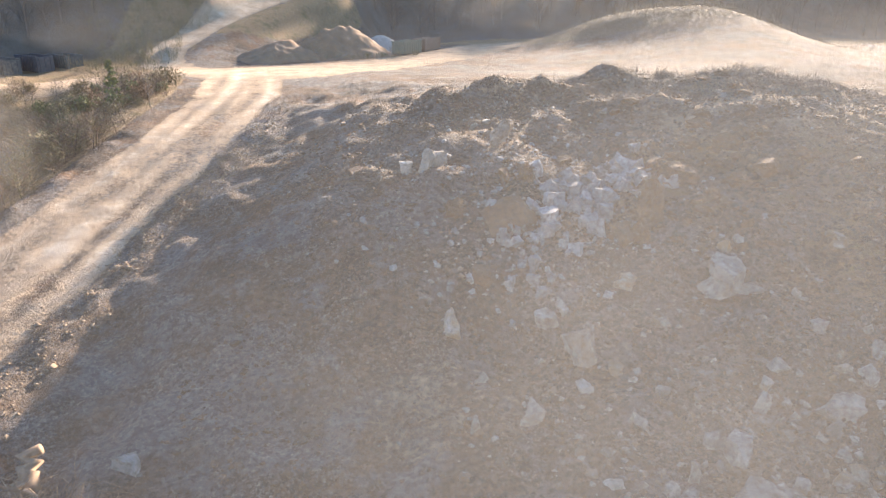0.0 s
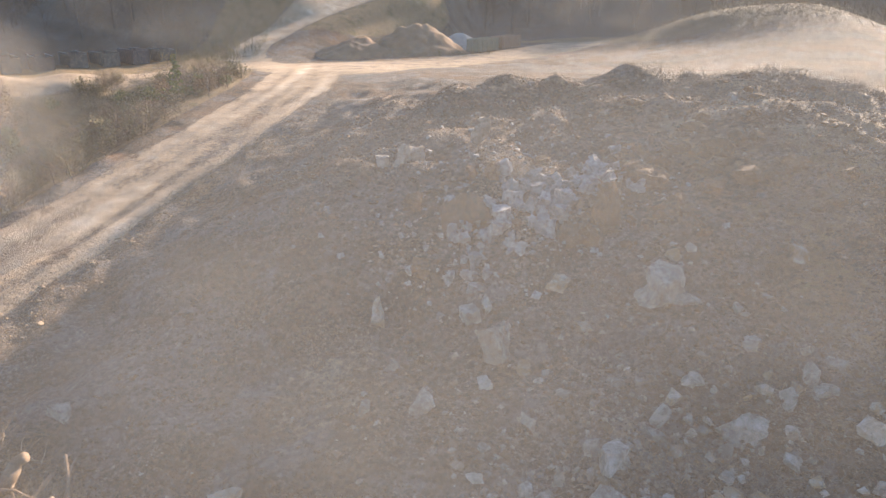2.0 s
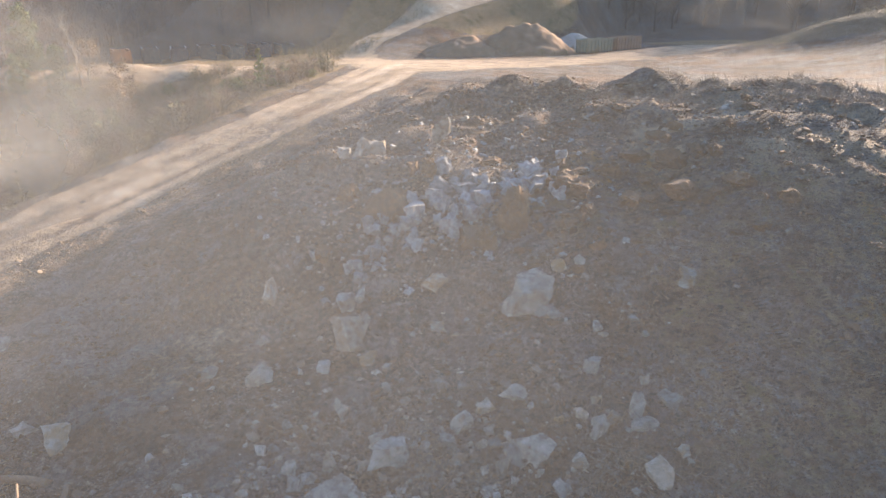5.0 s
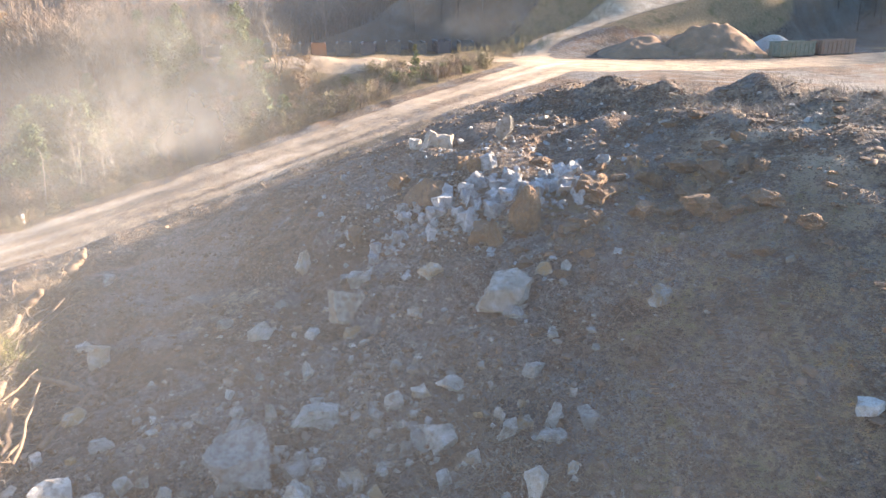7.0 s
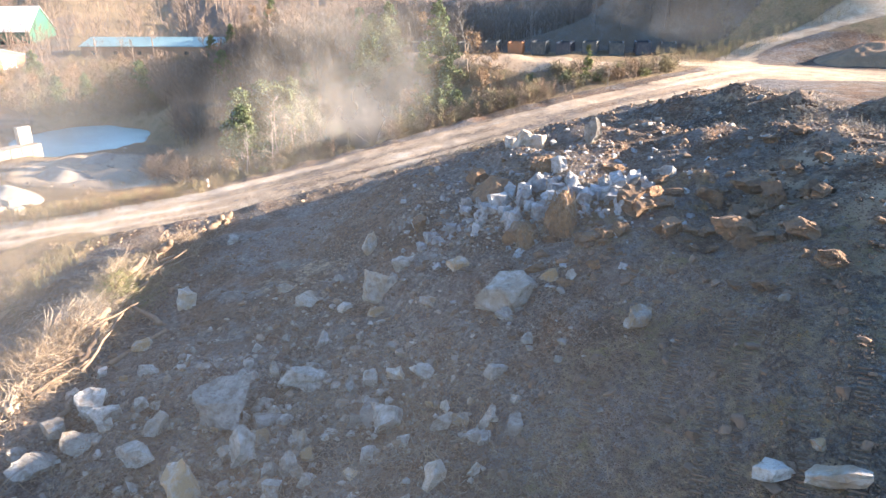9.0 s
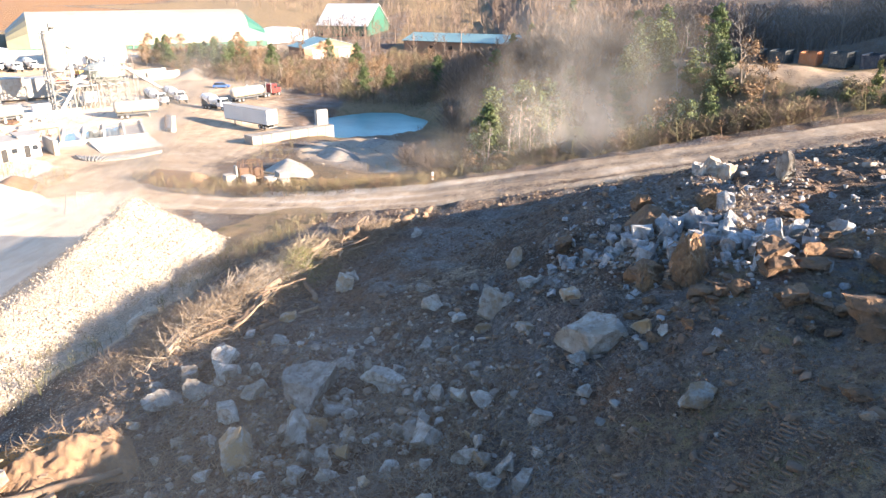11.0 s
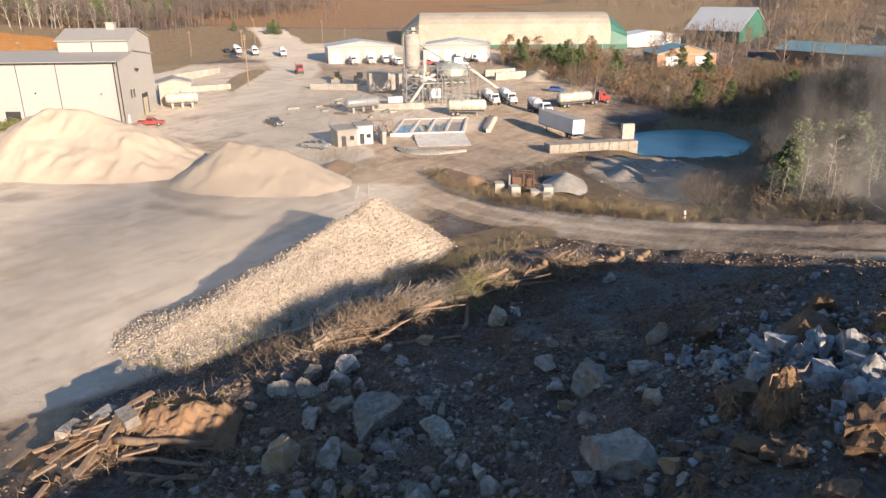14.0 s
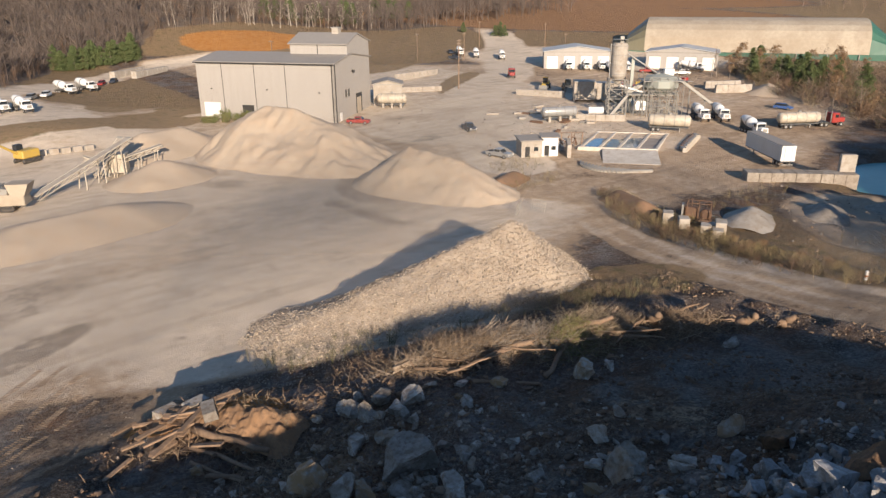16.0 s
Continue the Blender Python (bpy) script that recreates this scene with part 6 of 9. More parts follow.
p = wood_places(rng, 700, lambda x, y: (x < -90) & (x > -245) & (y > 27) & (y < 110) & (shelf(x, y) > -60))
far_wood("far_woods", "bare woods behind the pond", p, rng.uniform(7, 11, len(p)), 67, FAR_TWIG)


# where the growth behind the works begins
BANK_Y, BANK_X = [-86, -50, -24, -8, 0, 22, 60], [-210, -174, -158, -145, -134, -131, -128]


def far_bank(x, y):
    return (x < np.interp(y, BANK_Y, BANK_X)) & (x > -245) & (y > -86) & (y < 78) & (np.abs(x + 240) + np.abs(y + 22) > 22)


def hollow_side(x, y):
    d = x - np.interp(y, ROAD_Y, ROAD_X)
    return (d < -8.0) & (x > -112) & (y > 30) & (y < 96) & (shelf(x, y) > 8.5)


for k, (material, word) in enumerate(((RUSSET_TWIG, "russet"), (OLIVE_TWIG, "olive"), (FAR_TWIG, "grey-brown"))):
    p = wood_places(rng, 760, far_bank)
    far_wood("thicket", word + " undergrowth on the far bank of the pond", p, rng.uniform(2.5, 6.0, len(p)), 70 + k, material, 34, 0.55, 0.06)
    p = wood_places(rng, 380 if k else 200, hollow_side)
    far_wood("thicket", word + " undergrowth in the hollow below the road", p, rng.uniform(1.0, 2.8, len(p)), 75 + k, material, 28, 0.6, 0.06)


def island_edge(x, y):
    d = x - np.interp(y, ROAD_Y, ROAD_X)
    return (d < -6.2) & (d > -12.0) & (y > -16) & (y < 50)


p = wood_places(rng, 700, island_edge)
far_wood("roadside_weeds", "knee-high dry weeds along the haul road", p, rng.uniform(0.5, 1.3, len(p)), 80, WEED_LEAF, 18)
p = wood_places(rng, 420, lambda x, y: (np.hypot((x + 84) / 30.0, (y - 12) / 16.0) > 0.75) & (x < -62) & (x > -131) & (y > -6) & (y < 36) & (np.hypot((x + 112.5) / 16.5, (y - 10.0) / 12.5) > 1.15) & ~((x < -84) & (y < 5)))
far_wood("roadside_weeds", "dry weeds round the pond", p, rng.uniform(0.5, 1.8, len(p)), 81, WEED_LEAF, 18)

p = wood_places(rng, 260, lambda x, y: (np.hypot((x + 53) / 9.0, (y + 34) / 5.0) < 1) | (np.hypot((x + 62) / 7.0, (y + 43) / 4.0) < 1))
far_wood("roadside_weeds", "dark dry weeds on the bank behind the sand heap", p, rng.uniform(0.5, 1.4, len(p)), 82, WEED_LEAF, 18)
p = wood_places(rng, 230, lambda x, y: (np.abs(y - (8.6 - 0.42 * (x + 13.0))) < 2.6) & (x > -26) & (x < 12))
far_wood("roadside_weeds", "dark dry weeds between the stone heap and the brush bank", p, rng.uniform(0.6, 1.7, len(p)), 83, OLIVE_TWIG, 18)
p = wood_places(rng, 520, lambda x, y: (x < -86) & (x > -132) & (y > 28) & (y < 84) & (shelf(x, y) > 4.0))
far_wood("far_woods", "bare grey-brown woods on the bank above the pond", p, rng.uniform(4, 9, len(p)), 84, FAR_TWIG)
p = wood_places(rng, 420, lambda x, y: (np.hypot((x + 50) / 9.0, (y - 124) / 22.0) < 1) & (x < -44.5 + 0.35 * np.abs(y - 125)))
far_wood("roadside_weeds", "dry tan weeds on the bank above the ramp", p, rng.uniform(0.8, 2.4, len(p)), 85, WEED_LEAF, 20)
p = wood_places(rng, 220, lambda x, y: (np.hypot((x + 14) / 10.0, (y - 129) / 9.0) < 1))
far_wood("roadside_weeds", "dry straw-coloured weeds on the spoil mound", p, rng.uniform(0.6, 1.5, len(p)), 86, WEED_LEAF, 20)


# brush on the bank between the haul road and the flat below the pond
ISLAND_BANK = [(-58, -18), (-49, -8), (-44, 3), (-41, 12), (-39, 19), (-38, 27)]
for k, (material, word) in enumerate(((RUSSET_TWIG, "russet"), (WEED_LEAF, "tan"))):
    p = wood_places(rng, 300, lambda x, y: band(x, y, ISLAND_BANK, 2.2, 0.8) > 0.4)
    far_wood("roadside_weeds", word + " dry weeds and brush on the bank below the haul road", p, rng.uniform(0.6, 2.0, len(p)), 90 + k, material, 22, 0.5, 0.08)
p = wood_places(rng, 110, lambda x, y: (spot(x, y, -65.0, 26.0, 7.0, 5.0, 30) + spot(x, y, -73.0, 33.0, 6.0, 4.0) > 0.4))
far_wood("thicket", "grey-brown leafless bushes at the edge of the flat", p, rng.uniform(2.0, 4.6, len(p)), 92, FAR_TWIG, 34, 0.5, 0.06)
def roadside(low, high, y0, y1):
    """A strip beside the haul road, by its distance from the road's middle."""
    return lambda x, y: (np.interp(y, ROAD_Y, ROAD_X) - x > low) & (np.interp(y, ROAD_Y, ROAD_X) - x < high) & (y > y0) & (y < y1)


for k, (material, word) in enumerate(((FAR_TWIG, "grey-brown"), (RUSSET_TWIG, "russet"), (WEED_LEAF, "tan"), (OLIVE_TWIG, "olive"))):
    p = wood_places(rng, 150, roadside(7.5, 22.0, 36, 72))
    far_wood("thicket", word + " bushes beside the haul road above the hollow", p, rng.uniform(1.2, 3.8, len(p)), 94 + k, material, 36, 0.55, 0.06)
for k in range(12):
    y = rnd.uniform(46, 70)
    plant_tree((PINE[k % 2], 6.0), "pine", "low dark green evergreen behind the roadside bushes", np.interp(y, ROAD_Y, ROAD_X) - rnd.uniform(18, 32), y, rnd.uniform(4.5, 7.5), 50 * k, "trees in the hollow")
for k in range(20):
    plant_tree((PINE[k % 2], 6.0), "pine", "tall green pine in the woods behind the works", rnd.uniform(-240, -140), rnd.uniform(-322, -296), rnd.uniform(9.0, 13.0), 50 * k, "pines in the far woods")
for k in range(6):
    plant_tree((PINE[k % 2], 6.0), "pine", "small round cedar beside the works road", rnd.uniform(-226, -212), rnd.uniform(-238, -206), rnd.uniform(4.5, 6.5), 50 * k, "cedars by the road")
for k in range(9):
    plant_tree((PINE[k % 2], 6.0), "pine", "bushy dark evergreen beyond the tank trucks", rnd.uniform(-212, -190), rnd.uniform(-72, -46), rnd.uniform(6.0, 9.0), 50 * k, "evergreens by the sheds")


# ---------------------------------------------------------------- buildings
def siding(name, colour, dark, ribs=9.0, rough=0.5):
    """Ribbed metal sheet with faint streaks."""
    m, tree, shader = start(name)
    coords = tree.nodes.new("ShaderNodeTexCoord").outputs["Object"]
    wave = node(tree, "ShaderNodeTexWave", Scale=ribs * 0.32, Distortion=0.0)
    wave.bands_direction = "X"
    tree.links.new(coords, wave.inputs["Vector"])
    streak = tree.nodes.new("ShaderNodeMapping")
    streak.inputs["Scale"].default_value = (1.0, 1.0, 0.12)
    tree.links.new(coords, streak.inputs["Vector"])
    fac = step(tree, grain(tree, streak.outputs[0], 0.9, 6.0, 0.7), 0.42, 0.75)
    out = blend(tree, maths(tree, "MULTIPLY", fac, 0.45), colour, dark)
    tree.links.new(out, shader.inputs["Base Color"])
    shader.inputs["Roughness"].default_value = rough
    bumped(tree, shader, wave.outputs["Fac"], 0.35, 0.05)
    return m


GREY_SIDING = siding("grey_siding", (0.378, 0.348, 0.312), (0.308, 0.277, 0.242))
WHITE_SIDING = siding("white_siding", (0.598, 0.581, 0.546), (0.440, 0.405, 0.361))
ROOF_METAL = siding("roof_sheet", (0.30, 0.275, 0.245), (0.23, 0.21, 0.185), 5.0, 0.75)
SHED_ROOF = siding("pale_roof_sheet", (0.493, 0.484, 0.458), (0.387, 0.370, 0.343), 5.0, 0.5)
OLIVE_SHEET = siding("olive_sheet", (0.17, 0.155, 0.10), (0.13, 0.115, 0.075), 4.0)
TEAL_ROOF = siding("teal_roof", (0.19, 0.30, 0.30), (0.14, 0.23, 0.23), 5.0)
GREEN_SHEET = siding("green_sheet", (0.04, 0.125, 0.085), (0.03, 0.09, 0.06), 4.0)
TENT = surface("tan_membrane", (0.45, 0.385, 0.295), (0.38, 0.315, 0.235), (0.31, 0.25, 0.18), 0.75, 0.0, 0.05, 0.8, 0.1, 0.05)
BRICK_WALL = surface("orange_brick", (0.42, 0.235, 0.14), (0.35, 0.19, 0.11), None, 0.9, 0.0, 0.4, 9.0, 0.3, 0.02)
DARK = plain("dark_opening", (0.025, 0.024, 0.023), 0.8, 0.0, 0.1)
CONCRETE = surface("concrete", (0.45, 0.405, 0.345), (0.36, 0.315, 0.26), (0.28, 0.225, 0.17), 0.92, 0.0, 0.35, 5.0, 0.3, 0.02)
STAINED = surface("stained_concrete", (0.36, 0.315, 0.26), (0.27, 0.23, 0.185), (0.17, 0.13, 0.095), 0.95, 0.0, 0.5, 5.0, 0.6, 0.05)
CAST = surface("pale_cast_concrete", (0.62, 0.57, 0.50), (0.54, 0.485, 0.41), (0.42, 0.35, 0.27), 0.92, 0.0, 0.3, 5.0, 0.3, 0.02)
DOOR_WHITE = plain("door_white", (0.74, 0.72, 0.68), 0.5, 0.0, 0.15)
STEEL = plain("dull_steel", (0.29, 0.28, 0.255), 0.55, 0.3, 0.5)
RUST = surface("rusty_steel", (0.19, 0.105, 0.06), (0.13, 0.08, 0.055), None, 0.8, 0.2, 0.8, 7.0, 0.2, 0.01)


def glass_material(name, colour):
    m, tree, shader = start(name)
    shader.inputs["Base Color"].default_value = (*colour, 1)
    shader.inputs["Roughness"].default_value = 0.08
    return m


GLASS = glass_material("dark_glass", (0.025, 0.03, 0.035))


def frame_of(ax, ay, bx, by, up=0.0):
    """A pose with its x axis from a to b along the ground and its y axis away to the left of that."""
    turn = math.degrees(math.atan2(by - ay, bx - ax))
    z = min(height(ax, ay), height(bx, by)) + up
    return pose(ax, ay, z, 0, 0, turn)


def wall_box(bm, x0, x1, y0, y1, z0, z1):
    return box(bm, (x0 + x1) / 2, (y0 + y1) / 2, (z0 + z1) / 2, x1 - x0, y1 - y0, z1 - z0)


def gable_shell(bm, width, y0, y1, eave, peak, low=-1.5, thick=0.25):
    """Walls under a gable whose ridge runs along y."""
    return prism(bm, [(0, low), (width, low), (width, eave), (width / 2, peak), (0, eave)], y0, y1)


def pitched_roof(bm, width, y0, y1, eave, peak, over=0.5, thick=0.18):
    k = (peak - eave) / (width / 2)
    out = [(-over, eave - k * over), (width / 2, peak), (width + over, eave - k * over), (width + over, eave - k * over + thick), (width / 2, peak + thick), (-over, eave - k * over + thick)]
    return prism(bm, out, y0 - over, y1 + over)


def works_hall():
    """The tall grey hall with its tower: x runs along the long front, y goes back."""
    long_side, deep, h = 37.5, 24.0, 15.0
    hall = thing("works_hall", pose(-34.2, -130.4, 0.9, 0, 0, math.degrees(math.atan2(30.4, -21.8))), "tall grey ribbed-metal works hall with a taller tower at one end", "building")
    # the front is made of four sheets with dark seams between them
    edges = [0.0, 7.2, 16.2, 24.6, long_side]
    for a, b in zip(edges, edges[1:]):
        part("wall_panel", wall_box(B(), a + 0.05, b - 0.05, 0.0, 0.3, -1.0, h), GREY_SIDING, hall)
    for e in edges[1:-1]:
        part("seam", wall_box(B(), e - 0.07, e + 0.07, -0.03, 0.2, -1.0, h), DARK, hall, "dark seam between wall sheets")
    part("side_wall", prism(B(), [(0, -1), (0.3, -1), (0.3, h), (0, h)], 0.3, deep), GREY_SIDING, hall)
    end = B()
    a = [(0.0, -1.0), (deep, -1.0), (deep, 19.0), (15.5, 21.2), (9.0, 19.0), (9.0, h + 1.3), (0.0, h)]
    prism(end, a, 0, 0.3)
    for v in end.verts:
        v.co = Vector((long_side - 0.3 + v.co.y, v.co.x, v.co.z))
    bmesh.ops.recalc_face_normals(end, faces=end.faces)
    part("end_wall", end, GREY_SIDING, hall)
    part("back_wall", wall_box(B(), 0.3, long_side - 0.3, deep - 0.3, deep, -1, h), GREY_SIDING, hall)
    roof = B()
    prism(roof, [(-0.6, h - 0.1), (11.0, h + 1.6), (deep + 0.5, h - 0.1), (deep + 0.5, h + 0.15), (11.0, h + 1.85), (-0.6, h + 0.15)], -0.4, long_side + 0.4)
    for v in roof.verts:
        v.co = Vector((v.co.y, v.co.x, v.co.z))
    bmesh.ops.recalc_face_normals(roof, faces=roof.faces)
    part("roof", roof, ROOF_METAL, hall)
    x0 = long_side - 15.5
    part("tower_wall", wall_box(B(), x0, long_side - 0.3, 9.0, 9.3, h - 0.5, 19.0), GREY_SIDING, hall)
    part("tower_wall", wall_box(B(), x0, x0 + 0.3, 9.3, deep, h - 2, 19.0), GREY_SIDING, hall)
    part("tower_wall", wall_box(B(), x0, long_side - 0.3, deep - 0.3, deep, h - 2, 19.0), GREY_SIDING, hall)
    part("seam", wall_box(B(), x0 + 7.4, x0 + 7.6, 8.95, 9.1, h + 1.4, 18.9), DARK, hall)
    top = B()
    prism(top, [(8.4, 18.85), (15.5, 21.25), (deep + 0.5, 18.85), (deep + 0.5, 19.1), (15.5, 21.5), (8.4, 19.1)], x0 - 0.4, long_side + 0.4)
    for v in top.verts:
        v.co = Vector((v.co.y, v.co.x, v.co.z))
    bmesh.ops.recalc_face_normals(top, faces=top.faces)
    part("tower_roof", top, ROOF_METAL, hall)
    cap = part("roof_vent", wall_box(B(), x0 + 9.2, x0 + 11.0, 14.6, 16.4, 21.0, 22.6), CONCRETE, hall)
    part("cap", wall_box(B(), x0 + 9.0, x0 + 11.2, 14.4, 16.6, 22.6, 22.8), ROOF_METAL, cap)
    part("gutter", wall_box(B(), -0.3, long_side + 0.3, -0.7, -0.45, h - 0.25, h), DARK, hall)
    part("downpipe", rod(B(), (long_side - 0.5, -0.12, -0.5), (long_side - 0.5, -0.12, h), 0.14), DARK, hall)
    part("downpipe", rod(B(), (long_side + 0.12, 0.4, -0.5), (long_side + 0.12, 0.4, h), 0.14), DARK, hall)
    door = part("roller_door", wall_box(B(), 1.4, 6.0, -0.1, 0.05, 0.6, 5.0), DOOR_WHITE, hall, "white roller door")
    for k in range(6):
        part("slat", wall_box(B(), 1.4, 6.0, -0.14, -0.1, 0.75 + 0.72 * k, 1.35 + 0.72 * k), DOOR_WHITE, door)
    part("loading_opening", wall_box(B(), 12.2, 15.4, -0.06, 0.1, 2.2, 4.6), DARK, hall, "dark opening")
    part("door", wall_box(B(), long_side, long_side + 0.08, 2.6, 3.9, 0.6, 3.0), DOOR_WHITE, hall, "white door")
    tall_door = part("tall_door", wall_box(B(), long_side, long_side + 0.1, 13.5, 17.5, 0.8, 6.4), DARK, hall, "dark tall doorway")
    part("door_leaf", wall_box(B(), long_side + 0.1, long_side + 0.2, 13.9, 16.6, 0.8, 5.4), TENT, tall_door, "tan hanging curtain")
    for y in (6.5, 8.3):
        win = part("window", wall_box(B(), long_side, long_side + 0.08, y, y + 0.9, 6.4, 8.2), GLASS, hall)
        part("sill", wall_box(B(), long_side, long_side + 0.2, y - 0.1, y + 1.0, 6.2, 6.35), STEEL, win)
    for x, z in ((4.0, 8.5), (19.5, 8.6), (33.5, 8.2)):
        part("wall_lamp", rod(B(), (x, -0.05, z), (x, -0.35, z - 0.1), 0.16), DARK, hall)
    part("exhaust", rod(B(), (long_side, 11.5, 12.4), (long_side + 0.7, 11.5, 12.2), 0.35), DARK, hall)
    return hall


works_hall()


def doored_shed(name, label, ax, ay, bx, by, deep, eave, peak, wall, roof, doors, door_w, door_h, up=0.0, group=""):
    """A gable-fronted shed with a row of doors in its front, which runs from a to b."""
    w = math.hypot(bx - ax, by - ay)
    m = frame_of(ax, ay, bx, by, up)
    ob = thing(name, m, label, "shed", group)
    part("wall", gable_shell(B(), w, 0.0, deep, eave, peak), wall, ob)
    part("roof", pitched_roof(B(), w, 0.0, deep, eave, peak), roof, ob)
    for k in range(doors):
        x = w * (k + 0.5) / doors
        d = part("door", wall_box(B(), x - door_w / 2, x + door_w / 2, -0.1, 0.05, 0.0, door_h), DOOR_WHITE, ob, "white roller door")
        part("door_frame", wall_box(B(), x - door_w / 2 - 0.15, x + door_w / 2 + 0.15, -0.16, -0.02, door_h, door_h + 0.2), STEEL, d)
    part("trim", wall_box(B(), -0.1, w + 0.1, -0.12, 0.02, eave - 0.25, eave), STEEL, ob)
    return ob


doored_shed("truck_shed", "low grey metal truck shed with four white doors", -167.1, -134.8, -184.6, -117.1, 18.0, 6.2, 8.0, GREY_SIDING, SHED_ROOF, 4, 4.0, 4.6, group="truck sheds")
doored_shed("truck_shed", "low grey metal truck shed beside the evergreens", -196.7, -110.9, -209.3, -89.2, 18.0, 6.2, 8.0, GREY_SIDING, SHED_ROOF, 4, 4.2, 4.6, group="truck sheds")
doored_shed("side_shed", "small tan shed beside the works hall", -77.0, -114.5, -83.5, -110.0, 8.0, 5.6, 6.6, CONCRETE, ROOF_METAL, 0, 3.0, 3.0)
doored_shed("brick_office", "orange brick building with a pale teal gable roof", -232.0, -30.5, -245.0, -12.0, 16.0, 4.6, 7.6, BRICK_WALL, TEAL_ROOF, 2, 4.6, 3.6)
doored_shed("white_shed", "low white shed joined to the barn", -290.0, -63.0, -315.0, -43.0, 12.0, 5.0, 7.0, WHITE_SIDING, WHITE_SIDING, 2, 4.0, 3.5)


def long_roof_building(name, label, ax, ay, bx, by, deep, eave, peak, wall, roof):
    """A long building whose eave faces the yard."""
    w = math.hypot(bx - ax, by - ay)
    ob = thing(name, frame_of(ax, ay, bx, by), label, "building")
    shell, top = B(), B()
    prism(shell, [(0, -1.5), (deep, -1.5), (deep, eave), (deep / 2, peak), (0, eave)], 0, w)
    k = (peak - eave) / (deep / 2)
    prism(top, [(-0.6, eave - 0.6 * k), (deep / 2, peak), (deep + 0.6, eave - 0.6 * k), (deep + 0.6, eave - 0.6 * k + 0.2), (deep / 2, peak + 0.2), (-0.6, eave - 0.6 * k + 0.2)], -0.6, w + 0.6)
    for bm in (shell, top):
        for v in bm.verts:
            v.co = Vector((v.co.y, v.co.x, v.co.z))
        bmesh.ops.recalc_face_normals(bm, faces=bm.faces)
    part("wall", shell, wall, ob)
    part("roof", top, roof, ob)
    for k in range(6):
        x = w * (k + 0.5) / 6
        part("window", wall_box(B(), x - 0.9, x + 0.9, -0.06, 0.05, 1.0, 2.4), GLASS, ob)
    return ob


long_roof_building("white_barn", "tall barn with a white sheet roof over green walls", -318.0, -42.0, -306.0, -15.5, 21.0, 6.5, 16.0, GREEN_SHEET, WHITE_SIDING)
long_roof_building("long_store", "long low brick store under a teal metal roof", -269.0, 5.0, -237.0, 54.0, 16.0, 4.2, 7.0, BRICK_WALL, TEAL_ROOF)


def storage_tent():
    """The great rounded hall: a tan skin on green walls."""
    ax, ay, bx, by = -230.7, -146.0, -283.7, -58.5
    w, deep, tall = math.hypot(bx - ax, by - ay), 36.0, 16.5
    ob = thing("storage_tent", frame_of(ax, ay, bx, by, -0.6), "huge storage hall with a tan rounded roof over green walls", "building")
    out = [(0, 3.0)]
    for k in range(13):
        a = math.pi * k / 12
        out.append((deep / 2 - deep / 2 * math.cos(a), 3.0 + (tall - 3.0) * math.sin(a) ** 0.62))
    out.append((deep, 3.0))
    skin = B()
    prism(skin, out, 8.0, w - 8.0)
    wall = B()
    wall_box(wall, 0.4, deep - 0.4, 0, w, -2.0, 3.0)
    ends = []
    for y0, y1 in ((8.0, 0.0), (w - 8.0, w)):
        bm = B()
        near = [bm.verts.new((x, y0, z)) for x, z in out]
        outer = [bm.verts.new((deep / 2 + (x - deep / 2) * 0.94, y1, 3.0 + (z - 3.0) * 0.5)) for x, z in out]
        for k in range(len(out) - 1):
            bm.faces.new((near[k], near[k + 1], outer[k + 1], outer[k]))
        bm.faces.new(near)
        bm.faces.new(outer[::-1])
        ends.append(bm)
    for bm in [skin, wall] + ends:
        for v in bm.verts:
            v.co = Vector((v.co.y, v.co.x, v.co.z))
        bmesh.ops.recalc_face_normals(bm, faces=bm.faces)
    part("tent_roof", skin, TENT, ob, "tan membrane roof", smooth=False)
    part("wall", wall, GREEN_SHEET, ob, "green sheet wall")
    for bm, skin_sheet in zip(ends, (OLIVE_SHEET, GREEN_SHEET)):
        part("end_bay", bm, skin_sheet, ob, "dull green sloping end bay")
    for k in range(1, 9):
        part("rib", wall_box(B(), w * k / 9 - 0.15, w * k / 9 + 0.15, -0.1, 0.3, -0.5, 3.6), STEEL, ob)
    return ob


storage_tent()


def utility_pole(x, y, tall, label="tall grey utility pole", arms=1):
    ob = thing("utility_pole", at(x, y, 20), label, "pole", "utility poles")
    part("pole", rod(B(), (0, 0, -0.5), (0, 0, tall), 0.2, 0.13), WOOD, ob)
    for k in range(arms):
        arm = part("crossarm", wall_box(B(), -1.3, 1.3, -0.08, 0.08, tall - 0.7 - 0.9 * k, tall - 0.5 - 0.9 * k), WOOD, ob)
        for x in (-1.1, -0.4, 0.4, 1.1):
            part("insulator", rod(B(), (x, 0, tall - 0.5 - 0.9 * k), (x, 0, tall - 0.28 - 0.9 * k), 0.06), CONCRETE, arm)
    return ob


utility_pole(-112.7, -120.0, 15.0, arms=2)
for x, y, tall in ((-160, -172, 11), (-190, -196, 11), (-196, -150, 10), (-240, 30, 12), (-92, -205, 10), (-214, -178, 10), (-150, -190, 10)):
    utility_pole(x, y, tall, "tall thin utility pole behind the works")


